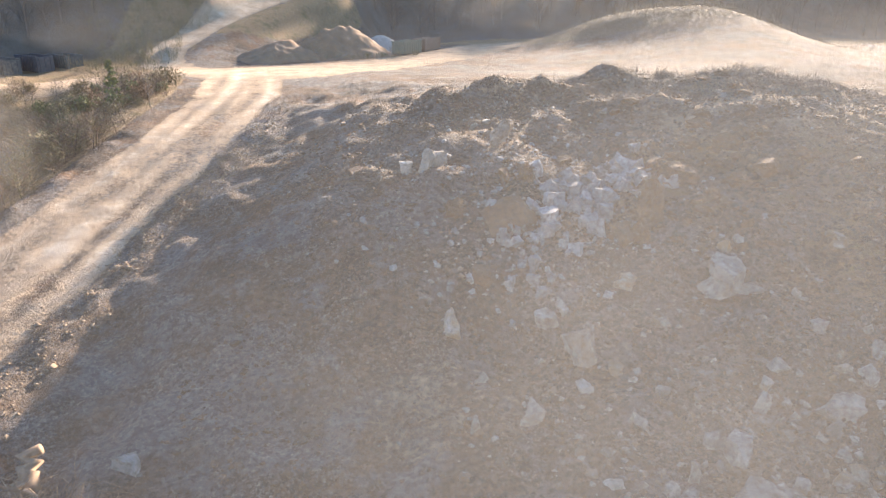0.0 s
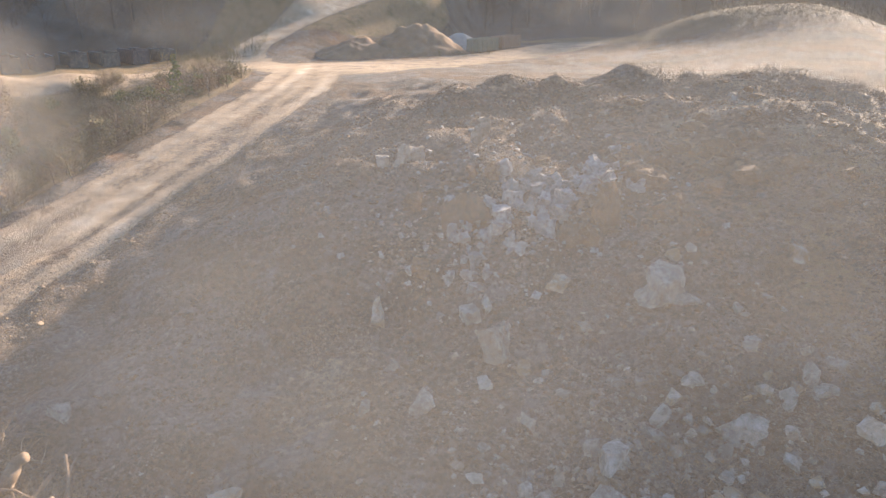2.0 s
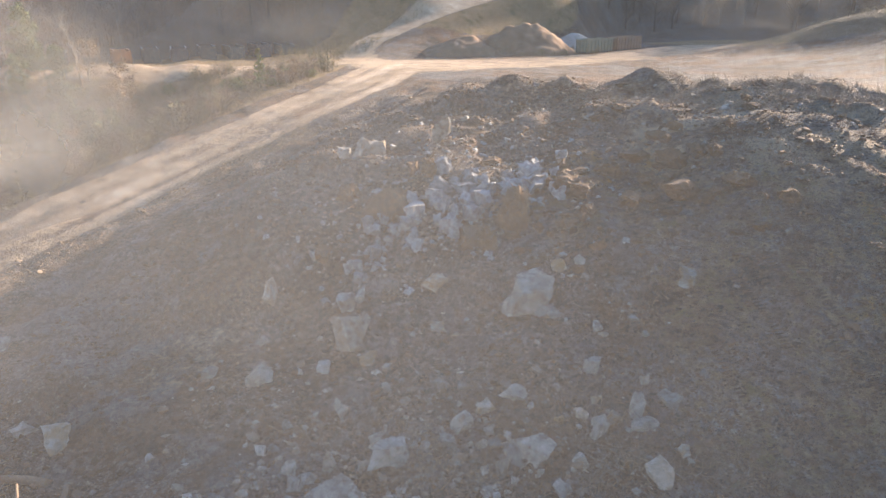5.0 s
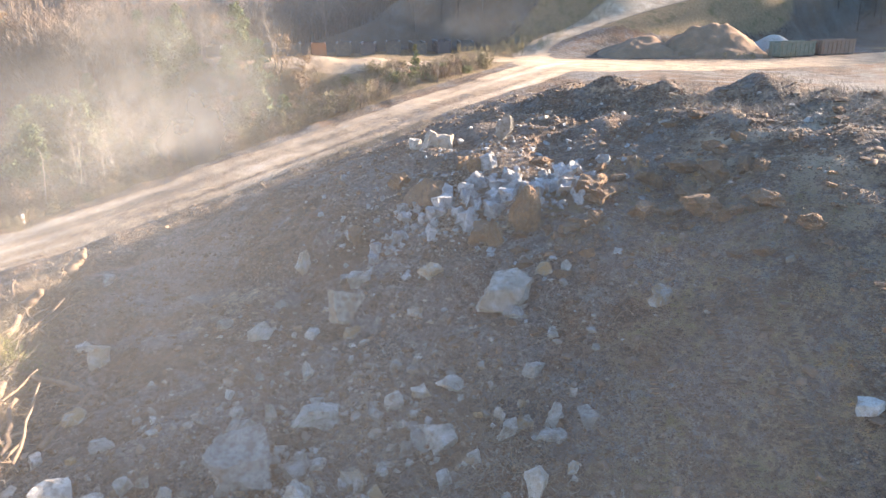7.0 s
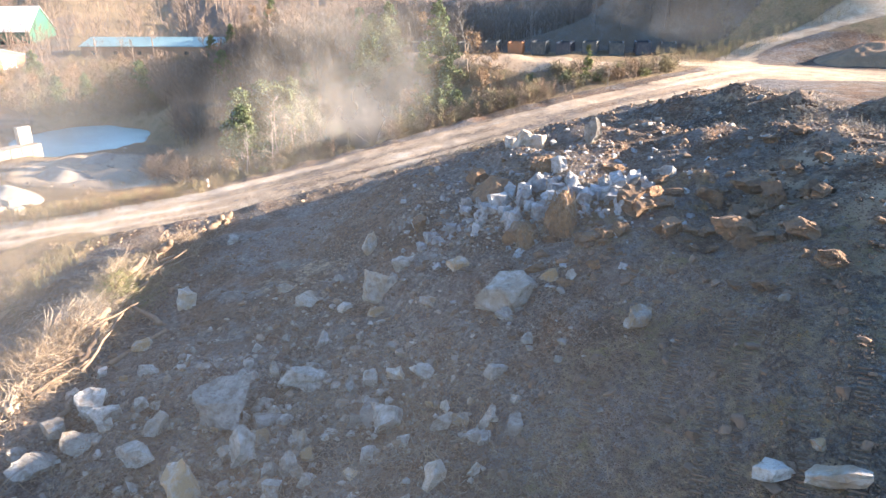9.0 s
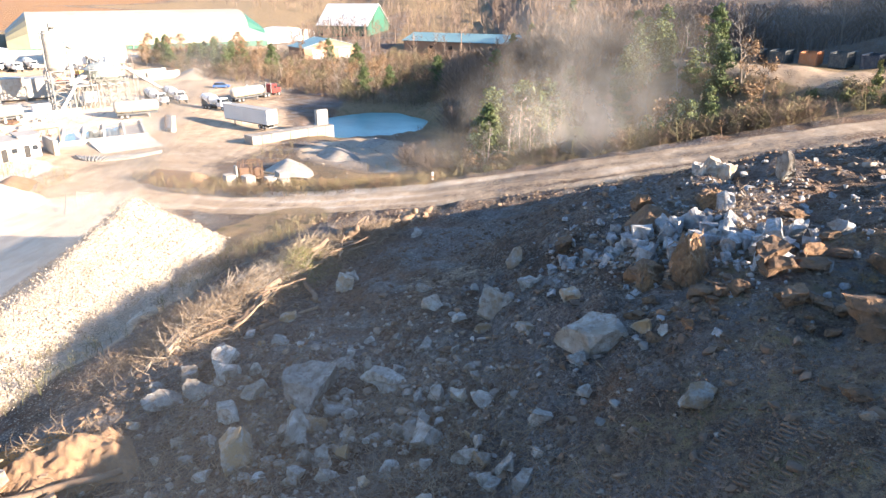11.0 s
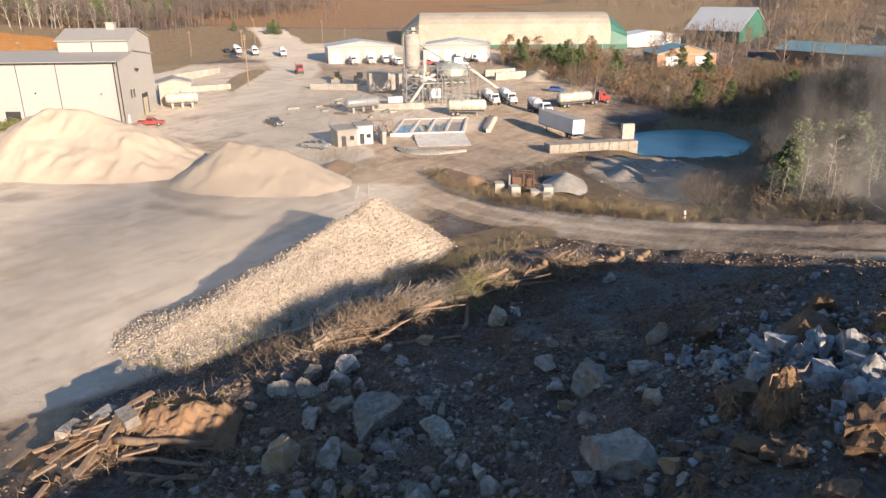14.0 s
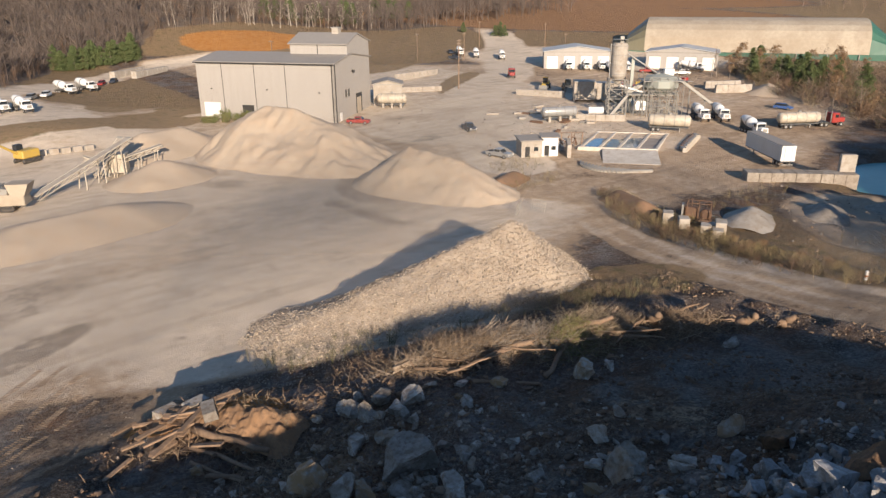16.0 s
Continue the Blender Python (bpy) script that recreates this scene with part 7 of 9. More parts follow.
# ---------------------------------------------------------------- walls, bays and pits of the works
def block_wall(name, label, ax, ay, bx, by, tall, thick, blocks, material=CONCRETE, up=0.0, category="wall", group=""):
    """A wall of big cast blocks, each a piece."""
    w = math.hypot(bx - ax, by - ay)
    ob = thing(name, frame_of(ax, ay, bx, by, up), label, category, group)
    rnd = random.Random(int(abs(ax * 7 + by)))
    for k in range(blocks):
        x0, x1 = w * k / blocks + 0.02, w * (k + 1) / blocks - 0.02
        j = rnd.uniform(-0.06, 0.06)
        part("block", box(B(), (x0 + x1) / 2, j, tall / 2 - 0.3, x1 - x0, thick, tall + 0.6, None, 0.05), material, ob)
    return ob


block_wall("retaining_wall", "low tan concrete block wall by the gravel road", -106.6, -145.3, -128.0, -150.0, 2.4, 1.0, 10)
block_wall("retaining_wall", "low tan concrete block wall beside the road", -92.0, -128.0, -106.5, -121.0, 1.6, 1.0, 8)
block_wall("retaining_wall", "low tan concrete wall before the loaders", -119.0, -101.0, -126.0, -88.0, 1.8, 0.9, 8)
block_wall("retaining_wall", "concrete wall below the tall silo", -104.0, -65.0, -112.0, -56.0, 1.5, 0.9, 5)
block_wall("bin_wall", "tan concrete bin wall by the sand pit", -166.0, -64.0, -176.0, -58.0, 2.4, 1.0, 6)
block_wall("bin_wall", "tan concrete bin wall by the sand pit", -170.0, -70.0, -180.0, -64.0, 2.4, 1.0, 6)
stockpile("sand_pile", "small brown heap in the sand pit", SAND, -178.0, -54.0, 8.0, 6.0, 2.6, 20.0, 2.0, 37)


def settling_bays():
    """Four water bays between low concrete walls, with a sloping apron."""
    ax, ay, bx, by = -80.8, -43.9, -90.5, -32.1
    w, deep, skew = math.hypot(bx - ax, by - ay), 18.2, 0.22
    ob = thing("settling_bays", frame_of(ax, ay, bx, by, 0.25), "four concrete settling bays with grey-blue water", "water tank")
    colours = [(0.13, 0.20, 0.28), (0.12, 0.135, 0.125), (0.13, 0.19, 0.24), (0.36, 0.31, 0.26)]

    def slant(bm):
        for v in bm.verts:
            v.co.x += skew * v.co.y
        return bm

    for k in range(5):
        x = w * k / 4
        part("bay_wall", slant(wall_box(B(), x - 0.25, x + 0.25, 0.0, deep, -1.2, 0.55)), CAST, ob)
    for y in (-0.25, deep - 0.25):
        part("end_wall", slant(wall_box(B(), -0.4, w + 0.4, y, y + 0.5, -1.2, 0.62)), CAST, ob)
    for k in range(4):
        m, tree, shader = start("bay_water")
        coords = tree.nodes.new("ShaderNodeNewGeometry").outputs["Position"]
        tree.links.new(blend(tree, step(tree, grain(tree, coords, 0.4), 0.35, 0.7), colours[k], tuple(0.7 * c for c in colours[k])), shader.inputs["Base Color"])
        shader.inputs["Roughness"].default_value = 0.08 if k < 3 else 0.6
        bumped(tree, shader, grain(tree, coords, 3.0), 0.05, 0.02)
        part("water", slant(wall_box(B(), w * k / 4 + 0.25, w * (k + 1) / 4 - 0.25, 0.25, deep - 0.25, -1.0, 0.22)), m, ob, "murky water" if k < 3 else "drying grey mud")
    apron = B()
    prism(apron, [(-9.5, -0.75), (-0.25, -0.75), (-0.25, 0.42), (-9.5, -0.5)], w * 0.3, w + 0.3)
    for v in apron.verts:
        v.co = Vector((v.co.y, v.co.x, v.co.z))
    bmesh.ops.recalc_face_normals(apron, faces=apron.faces)
    part("apron", apron, CAST, ob, "pale concrete apron")
    return ob


settling_bays()
# rows of cast rings or mats set out to dry
for k in range(8):
    f = k / 7.0
    x, y = -96.5 - 12.5 * f, -29.5 - 5.0 * f
    ob = thing("concrete_form", at(x, y, 48), "short grey steel form lying on packed earth", "form", "row of forms")
    part("shell", box(B(), 0, 0, 0.45, 2.6, 1.0, 0.8, None, 0.12), STEEL, ob)
    part("end_plate", box(B(), 1.36, 0, 0.45, 0.12, 1.1, 0.9), CONCRETE, ob)
    part("end_plate", box(B(), -1.36, 0, 0.45, 0.12, 1.1, 0.9), RUST, ob)
for k in range(17):
    f = k / 16.0
    ob = thing("tread_mat", at(-72.3 + 6.0 * f - 10.2 * f * f, -36.4 + 13.0 * f - 1.3 * f * f, 40 - 75 * f), "curled dark rubber strip on muddy ground", "mat", "rubber strips")
    part("strip", box(B(), 0, 0, 0.2, 3.2, 0.34, 0.55, None, 0.1), STEEL, ob)
    part("strip", box(B(), 0.2, 0.42, 0.12, 3.0, 0.3, 0.34, None, 0.08), CONCRETE, ob)


def dock():
    ax, ay, bx, by = -97.8, 3.4, -85.0, -9.9
    ob = block_wall("loading_dock", "low stained concrete dock wall beside the pond", ax, ay, bx, by, 2.2, 3.2, 9, STAINED, 0.9)
    part("end_pier", box(B(), 1.2, -1.0, 2.2, 2.6, 1.0, 6.0, None, 0.08), CONCRETE, ob, "tall concrete pier")
    return ob


dock()


def pond():
    bm = B()
    ring = [bm.verts.new((20.5 * math.cos(a), 15.5 * math.sin(a), 0)) for a in (2 * math.pi * k / 40 for k in range(40))]
    bm.faces.new(ring)
    m, tree, shader = start("pond_water")
    coords = tree.nodes.new("ShaderNodeNewGeometry").outputs["Position"]
    tree.links.new(blend(tree, step(tree, grain(tree, coords, 0.12), 0.35, 0.7), (0.07, 0.25, 0.25), (0.15, 0.37, 0.35)), shader.inputs["Base Color"])
    shader.inputs["Roughness"].default_value = 0.3
    shader.inputs["Specular IOR Level"].default_value = 0.4
    bumped(tree, shader, grain(tree, coords, 2.0), 0.08, 0.03)
    mesh = bpy.data.meshes.new("water")
    bm.to_mesh(mesh)
    bm.free()
    mesh.materials.append(m)
    ob = new("pond_water", mesh)
    ob.matrix_basis = pose(-112.5, 10.0, -0.95)
    return tagged(ob, "milky turquoise pond water", "water", kind="structure")


pond()


# ---------------------------------------------------------------- vehicles
RUBBER = plain("rubber", (0.03, 0.029, 0.028), 0.85, 0.0, 0.5)
RED_PAINT = plain("red_paint", (0.30, 0.03, 0.024), 0.4, 0.0, 0.2)
BLUE_PAINT = plain("blue_paint", (0.045, 0.11, 0.30), 0.4, 0.0, 0.2)
NAVY_PAINT = plain("dark_paint", (0.03, 0.04, 0.06), 0.35, 0.0, 0.25)
SILVER_PAINT = plain("silver_paint", (0.36, 0.36, 0.35), 0.35, 0.3, 0.3)
YELLOW_PAINT = plain("yellow_paint", (0.50, 0.33, 0.06), 0.5, 0.0, 0.4)
GREEN_PAINT = plain("dumpster_green", (0.15, 0.16, 0.115), 0.7, 0.0, 0.5)
BROWN_PAINT = plain("dumpster_brown", (0.20, 0.13, 0.09), 0.6, 0.0, 0.4)
ORANGE_PAINT = plain("dumpster_orange", (0.46, 0.17, 0.06), 0.6, 0.0, 0.4)
CHARCOAL = plain("charcoal_paint", (0.06, 0.065, 0.065), 0.6, 0.0, 0.4)
TANK_PAINT = surface("cream_tank", (0.56, 0.50, 0.40), (0.48, 0.42, 0.33), (0.33, 0.26, 0.19), 0.5, 0.0, 0.4, 4.0, 0.1, 0.01)


def wheel(parent, x, y, r, wide=0.3):
    w = part("wheel", lathe(B(), [(-wide / 2, r * 0.8), (-wide / 2 + 0.04, r), (wide / 2 - 0.04, r), (wide / 2, r * 0.8)], "y", 16, (x, y, r)), RUBBER, parent, smooth=False)
    side = math.copysign(wide / 2, y)
    part("rim", rod(B(), (x, y + side * 0.7, r), (x, y + side * 1.08, r), r * 0.55, r * 0.5, 12), SILVER_PAINT, w)
    return w


def pickup(name, label, paint, m, cover=False):
    """Along x, nose at +x."""
    ob = thing(name, m, label, "pickup truck")
    body = B()
    prism(body, [(-2.8, 0.45), (2.75, 0.45), (2.85, 0.9), (2.7, 1.1), (1.15, 1.18), (-0.85, 1.15), (-2.85, 1.12)], -0.95, 0.95)
    part("body", body, paint, ob)
    cab = B()
    prism(cab, [(-0.95, 1.1), (1.2, 1.12), (0.55, 1.78), (-0.75, 1.82)], -0.82, 0.82)
    part("cab", cab, paint, ob)
    part("windscreen", prism(B(), [(0.62, 1.70), (1.14, 1.18), (1.2, 1.19), (0.68, 1.73)], -0.74, 0.74), GLASS, ob)
    for s in (-1, 1):
        part("side_window", wall_box(B(), -0.7, 0.6, 0.83 * s - 0.02, 0.83 * s + 0.02, 1.25, 1.68), GLASS, ob)
        part("headlight", box(B(), 2.8, 0.7 * s, 0.85, 0.1, 0.35, 0.2), DOOR_WHITE, ob)
    part("bed", wall_box(B(), -2.7, -1.05, -0.8, 0.8, 1.02, 1.16), paint if cover else DARK, ob)
    part("bumper", box(B(), 2.88, 0, 0.55, 0.15, 1.8, 0.25, None, 0.04), STEEL, ob)
    for x in (-1.75, 1.8):
        for y in (-0.88, 0.88):
            wheel(ob, x, y, 0.4)
    return ob


def hatch_car(name, label, paint, m):
    ob = thing(name, m, label, "car")
    part("body", prism(B(), [(-2.3, 0.35), (2.3, 0.35), (2.35, 0.75), (1.2, 0.98), (-2.3, 1.02)], -0.88, 0.88), paint, ob)
    part("cabin", prism(B(), [(-2.15, 1.0), (1.2, 0.97), (0.45, 1.5), (-1.8, 1.55)], -0.75, 0.75), GLASS, ob)
    part("roof", box(B(), -0.65, 0, 1.56, 2.2, 1.4, 0.06, None, 0.02), paint, ob)
    for x in (-1.45, 1.45):
        for y in (-0.8, 0.8):
            wheel(ob, x, y, 0.34, 0.24)
    return ob


def mixer_truck(m, label="white concrete mixer truck parked in the yard", paint=None, group="mixer trucks"):
    """Along x, nose at +x; about 9 m long."""
    paint = paint or WHITE
    ob = thing("mixer_truck", m, label, "mixer truck", group)
    part("chassis", wall_box(B(), -4.2, 4.0, -0.45, 0.45, 0.75, 1.05), CHARCOAL, ob)
    part("bonnet", box(B(), 3.6, 0, 1.45, 1.6, 1.7, 1.1, None, 0.12), paint, ob)
    cab = part("cab", box(B(), 2.1, 0, 1.95, 1.6, 2.2, 2.0, None, 0.12), paint, ob)
    part("windscreen", box(B(), 2.92, 0, 2.3, 0.06, 1.9, 0.75), GLASS, cab)
    for s in (-1, 1):
        part("side_window", box(B(), 2.2, 1.11 * s, 2.3, 0.9, 0.05, 0.7), GLASS, cab)
        part("mirror", box(B(), 2.8, 1.35 * s, 2.2, 0.08, 0.2, 0.45), CHARCOAL, cab)
        part("headlight", box(B(), 4.41, 0.6 * s, 1.2, 0.06, 0.3, 0.25), DOOR_WHITE, ob)
        part("mudguard", box(B(), 3.6, 0.95 * s, 1.05, 1.3, 0.35, 0.25, None, 0.08), paint, ob)
    part("grille", box(B(), 4.42, 0, 1.5, 0.05, 1.1, 0.7), STEEL, ob)
    drum = B()
    lathe(drum, [(-3.3, 0.55), (-2.8, 0.75), (-1.2, 1.15), (0.6, 1.18), (1.7, 0.75), (1.9, 0.45)], "x", 18)
    bmesh.ops.transform(drum, matrix=Matrix.Translation((-1.3, 0, 2.45)) @ Matrix.Rotation(radians(11), 4, "Y"), verts=drum.verts)
    d = part("drum", drum, paint, ob, smooth=True)
    band_mesh = B()
    lathe(band_mesh, [(-0.25, 1.19), (0.25, 1.2)], "x", 18)
    bmesh.ops.transform(band_mesh, matrix=Matrix.Translation((-1.5, 0, 2.49)) @ Matrix.Rotation(radians(11), 4, "Y"), verts=band_mesh.verts)
    part("band", band_mesh, SILVER_PAINT, d)
    part("hopper", prism(B(), [(-4.9, 3.1), (-4.0, 3.1), (-4.2, 2.3), (-4.7, 2.3)], -0.6, 0.6), paint, ob)
    part("chute", rod(B(), (-4.6, 0, 2.3), (-5.3, 0, 1.2), 0.3, 0.24), STEEL, ob)
    part("rear_frame", wall_box(B(), -4.3, -4.1, -0.8, 0.8, 0.9, 3.0), STEEL, ob)
    part("water_tank", rod(B(), (0.95, -0.9, 1.6), (0.95, 0.9, 1.6), 0.35), SILVER_PAINT, ob)
    for x in (3.3, -1.4, -2.6, -3.6):
        for y in (-1.0, 1.0):
            wheel(ob, x, y, 0.52, 0.35)
    return ob


def place(x, y, turn):
    return at(x, y, turn)


first = mixer_truck(place(-127.5, -45.1, 52), "white concrete mixer truck under the batching plant")
for x, y, turn, label in (
    (-131.2, -41.8, 50, "white concrete mixer truck beside the batching plant"), (-122.6, -28.5, 60, "white concrete mixer truck facing the yard"),
    (-172.0, -127.0, 45, "white mixer truck before a shed door"), (-176.5, -122.5, 45, "white mixer truck before a shed door"),
    (-180.5, -118.5, 45, "white mixer truck before a shed door"), (-178.0, -112.0, 60, "white mixer truck parked askew before the shed"),
    (-184.5, -110.0, 50, "white mixer truck beside the shed"), (-175.0, -165.6, 50, "white mixer truck on the gravel road"),
    (-170.6, -176.6, 50, "white mixer truck by the roadside"), (-168.0, -184.0, 60, "white mixer truck by the roadside"),
    (2.5, -150.5, 100, "white mixer truck in the upper truck park"), (7.0, -153.5, 100, "white mixer truck in the upper truck park"),
    (-15.0, -186.5, 110, "white mixer truck parked along the bank"), (-22.5, -193.0, 110, "white mixer truck parked along the bank"),
    (-203.0, -95.0, 120, "white mixer truck before the far shed"), (-48.0, -152.0, 80, "white mixer truck behind the works hall"),
):
    tagged(copy_thing(first, place(x, y, turn)), label)
pickup("pickup", "red pickup parked at the corner of the hall", RED_PAINT, place(-60.0, -96.0, 132))
pickup("pickup", "dark pickup standing on the pale gravel", NAVY_PAINT, place(-75.8, -73.2, 70), True)
pickup("pickup", "silver pickup beside the small shacks", SILVER_PAINT, place(-64.0, -50.5, 100))
pickup("pickup", "dark red pickup before the truck shed", RED_PAINT, place(-187.0, -103.0, 130))
pickup("pickup", "white pickup before the truck shed", WHITE, place(-191.5, -92.0, 130))
pickup("pickup", "dark pickup before the truck shed", NAVY_PAINT, place(-188.0, -98.0, 130))
pickup("pickup", "dark pickup parked at the roadside", NAVY_PAINT, place(-160.0, -178.0, 100))
hatch_car("car", "blue car parked under the trees", BLUE_PAINT, place(-156.1, -38.2, 100))
hatch_car("car", "white car parked in the truck park", WHITE, place(-8.0, -177.6, 60))
hatch_car("car", "red car parked in the truck park", RED_PAINT, place(-29.1, -201.6, 60))
hatch_car("car", "dark car parked in the truck park", NAVY_PAINT, place(-33.5, -204.0, 60))
hatch_car("car", "dark car by the far road", NAVY_PAINT, place(-168.0, -190.0, 60))
hatch_car("car", "silver car in the truck park", SILVER_PAINT, place(-3.0, -171.0, 60))


def tractor(m, label, paint):
    ob = thing("tractor_unit", m, label, "truck")
    part("chassis", wall_box(B(), -3.6, 2.6, -0.45, 0.45, 0.7, 1.0), CHARCOAL, ob)
    part("bonnet", box(B(), 2.2, 0, 1.5, 1.8, 1.7, 1.1, None, 0.12), paint, ob)
    cab = part("cab", box(B(), 0.4, 0, 2.05, 1.9, 2.3, 2.3, None, 0.12), paint, ob)
    part("windscreen", box(B(), 1.37, 0, 2.45, 0.06, 2.0, 0.8), GLASS, cab)
    for s in (-1, 1):
        part("exhaust", rod(B(), (-0.75, 0.95 * s, 1.0), (-0.75, 0.95 * s, 3.7), 0.09), SILVER_PAINT, ob)
        part("side_window", box(B(), 0.6, 1.16 * s, 2.45, 0.9, 0.05, 0.7), GLASS, cab)
    for x in (2.0, -1.9, -3.1):
        for y in (-1.0, 1.0):
            wheel(ob, x, y, 0.52, 0.35)
    return ob


tractor(place(-144.5, -21.0, 150), "red tractor unit coupled to a tank trailer", RED_PAINT)
tractor(place(-141.8, -126.2, 50), "orange-red truck driving on the gravel road", RED_PAINT)


def tank_trailer(m, label, long=10.5, r=1.25, legs=True, paint=None):
    ob = thing("tank_trailer", m, label, "tank trailer")
    part("tank", lathe(B(), [(-long / 2, 0.5 * r), (-long / 2 + 0.3, 0.9 * r), (-long / 2 + 0.7, r), (long / 2 - 0.7, r), (long / 2 - 0.3, 0.9 * r), (long / 2, 0.5 * r)], "x", 20, (0, 0, 1.2 + r)), paint or TANK_PAINT, ob, smooth=True)
    for k in range(4):
        x = -long * 0.36 + long * 0.24 * k
        part("hoop", lathe(B(), [(-0.08, r + 0.03), (0.08, r + 0.03)], "x", 20, (x, 0, 1.2 + r)), STEEL, ob)
    part("hatch", rod(B(), (0, 0, 1.2 + 2 * r), (0, 0, 1.55 + 2 * r), 0.4), STEEL, ob)
    part("frame", wall_box(B(), -long / 2 + 0.4, long / 2 - 0.4, -0.6, 0.6, 0.85, 1.15), CHARCOAL, ob)
    if legs:
        for x in (-long * 0.36, -long * 0.24):
            for y in (-1.0, 1.0):
                wheel(ob, x, y, 0.5, 0.35)
        part("landing_leg", wall_box(B(), long * 0.25, long * 0.25 + 0.2, -0.7, -0.5, 0.0, 0.9), STEEL, ob)
        part("landing_leg", wall_box(B(), long * 0.25, long * 0.25 + 0.2, 0.5, 0.7, 0.0, 0.9), STEEL, ob)
    else:
        for x in (-long * 0.3, 0, long * 0.3):
            part("saddle", wall_box(B(), x - 0.3, x + 0.3, -0.9, 0.9, -0.2, 1.3), CONCRETE, ob)
    return ob


tank_trailer(place(-136.5, -25.0, 150), "cream tank trailer behind a red tractor", 10.5, 1.25)
tank_trailer(place(-110.2, -42.4, 124), "cream tank trailer beside the settling bays", 9.5, 1.35)
tank_trailer(place(-99.5, -66.5, 153), "grey-white tank lying on saddles", 9.0, 1.2, False, SILVER_PAINT)
tank_trailer(place(-78.6, -108.0, 140), "cream tank beside the works hall", 8.0, 1.3, False)


def box_trailer():
    """The white dry-van trailer beside the dock."""
    ax, ay, bx, by = -98.0, -7.4, -107.3, -19.2
    ob = thing("box_trailer", frame_of(ax, ay, bx, by, 0.55), "long white box trailer parked beside the dock", "trailer")
    w = 15.2
    for s, name in ((0.0, "side_panel"), (2.6, "side_panel")):
        part(name, wall_box(B(), 0.1, w - 0.1, s - 0.04, s + 0.04, 1.15, 4.05), WHITE_SIDING, ob)
    part("front_panel", wall_box(B(), w - 0.1, w, -0.04, 2.64, 1.15, 4.05), WHITE_SIDING, ob)
    for y in (0.0, 1.32):
        d = part("rear_door", wall_box(B(), 0.0, 0.1, y, y + 1.28, 1.2, 4.0), DOOR_WHITE, ob)
        part("lock_bar", rod(B(), (-0.04, y + 0.7, 1.3), (-0.04, y + 0.7, 3.9), 0.03), STEEL, d)
    part("roof", wall_box(B(), 0.0, w, -0.05, 2.65, 4.05, 4.12), ROOF_METAL, ob)
    part("floor", wall_box(B(), 0.0, w, -0.02, 2.62, 1.0, 1.15), CHARCOAL, ob)
    part("bumper", wall_box(B(), -0.05, 0.05, 0.2, 2.4, 0.45, 0.6), STEEL, ob)
    for x in (1.6, 2.9):
        for y in (0.3, 2.3):
            wheel(ob, x, y, 0.52, 0.4)
    part("landing_leg", wall_box(B(), 12.0, 12.2, 0.3, 0.5, -0.1, 1.0), STEEL, ob)
    part("landing_leg", wall_box(B(), 12.0, 12.2, 2.1, 2.3, -0.1, 1.0), STEEL, ob)
    return ob


box_trailer()


def wheel_loader(m, label, paint):
    ob = thing("wheel_loader", m, label, "loader")
    part("rear_body", box(B(), -1.4, 0, 1.7, 2.6, 1.8, 1.2, None, 0.15), paint, ob)
    cab = part("cab", box(B(), 0.1, 0, 2.7, 1.4, 1.5, 1.6, None, 0.08), GLASS, ob)
    part("roof", box(B(), 0.1, 0, 3.55, 1.6, 1.7, 0.12), paint, cab)
    part("front_frame", box(B(), 1.5, 0, 1.3, 1.6, 1.2, 0.7, None, 0.1), paint, ob)
    for s in (-1, 1):
        part("lift_arm", rod(B(), (1.2, 0.6 * s, 1.8), (3.1, 0.6 * s, 0.9), 0.16), paint, ob)
    part("bucket", prism(B(), [(3.0, 0.2), (4.0, 0.1), (3.9, 0.25), (3.2, 0.35), (3.1, 1.3), (2.9, 1.3)], -1.4, 1.4), STEEL, ob)
    for x in (-1.5, 1.6):
        for y in (-1.0, 1.0):
            wheel(ob, x, y, 0.8, 0.6)
    return ob


wheel_loader(place(-133.5, -102.7, 30), "yellow wheel loader behind a low wall", YELLOW_PAINT)
wheel_loader(place(-135.1, -95.0, 60), "dark grimy wheel loader beside a yellow one", CHARCOAL)


# ---------------------------------------------------------------- open-top containers
def dumpster(m, label, paint, long=6.2, wide=2.4, tall=2.3, group=""):
    ob = thing("dumpster", m, label, "container", group)
    for s in (-1, 1):
        part("side_wall", wall_box(B(), -long / 2, long / 2, s * wide / 2 - 0.05, s * wide / 2 + 0.05, 0.25, tall), paint, ob)
        part("end_wall", wall_box(B(), s * long / 2 - 0.05, s * long / 2 + 0.05, -wide / 2 + 0.05, wide / 2 - 0.05, 0.25, tall), paint, ob)
        part("top_rail", wall_box(B(), -long / 2 - 0.08, long / 2 + 0.08, s * wide / 2 - 0.1, s * wide / 2 + 0.1, tall, tall + 0.14), paint, ob)
        for k in range(8):
            x = -long / 2 + long * (k + 0.5) / 8
            part("rib", box(B(), x, s * (wide / 2 + 0.1), tall / 2 + 0.1, 0.14, 0.12, tall - 0.4), paint, ob)
        for y in (-0.8, 0.0, 0.8):
            part("rib", box(B(), s * (long / 2 + 0.1), y, tall / 2 + 0.1, 0.12, 0.14, tall - 0.4), paint, ob)
    part("floor", wall_box(B(), -long / 2, long / 2, -wide / 2, wide / 2, 0.12, 0.25), CHARCOAL, ob)
    for x in (-long * 0.35, long * 0.35):
        part("skid", wall_box(B(), x - 0.15, x + 0.15, -wide / 2, wide / 2, -0.1, 0.12), RUST, ob)
    return ob


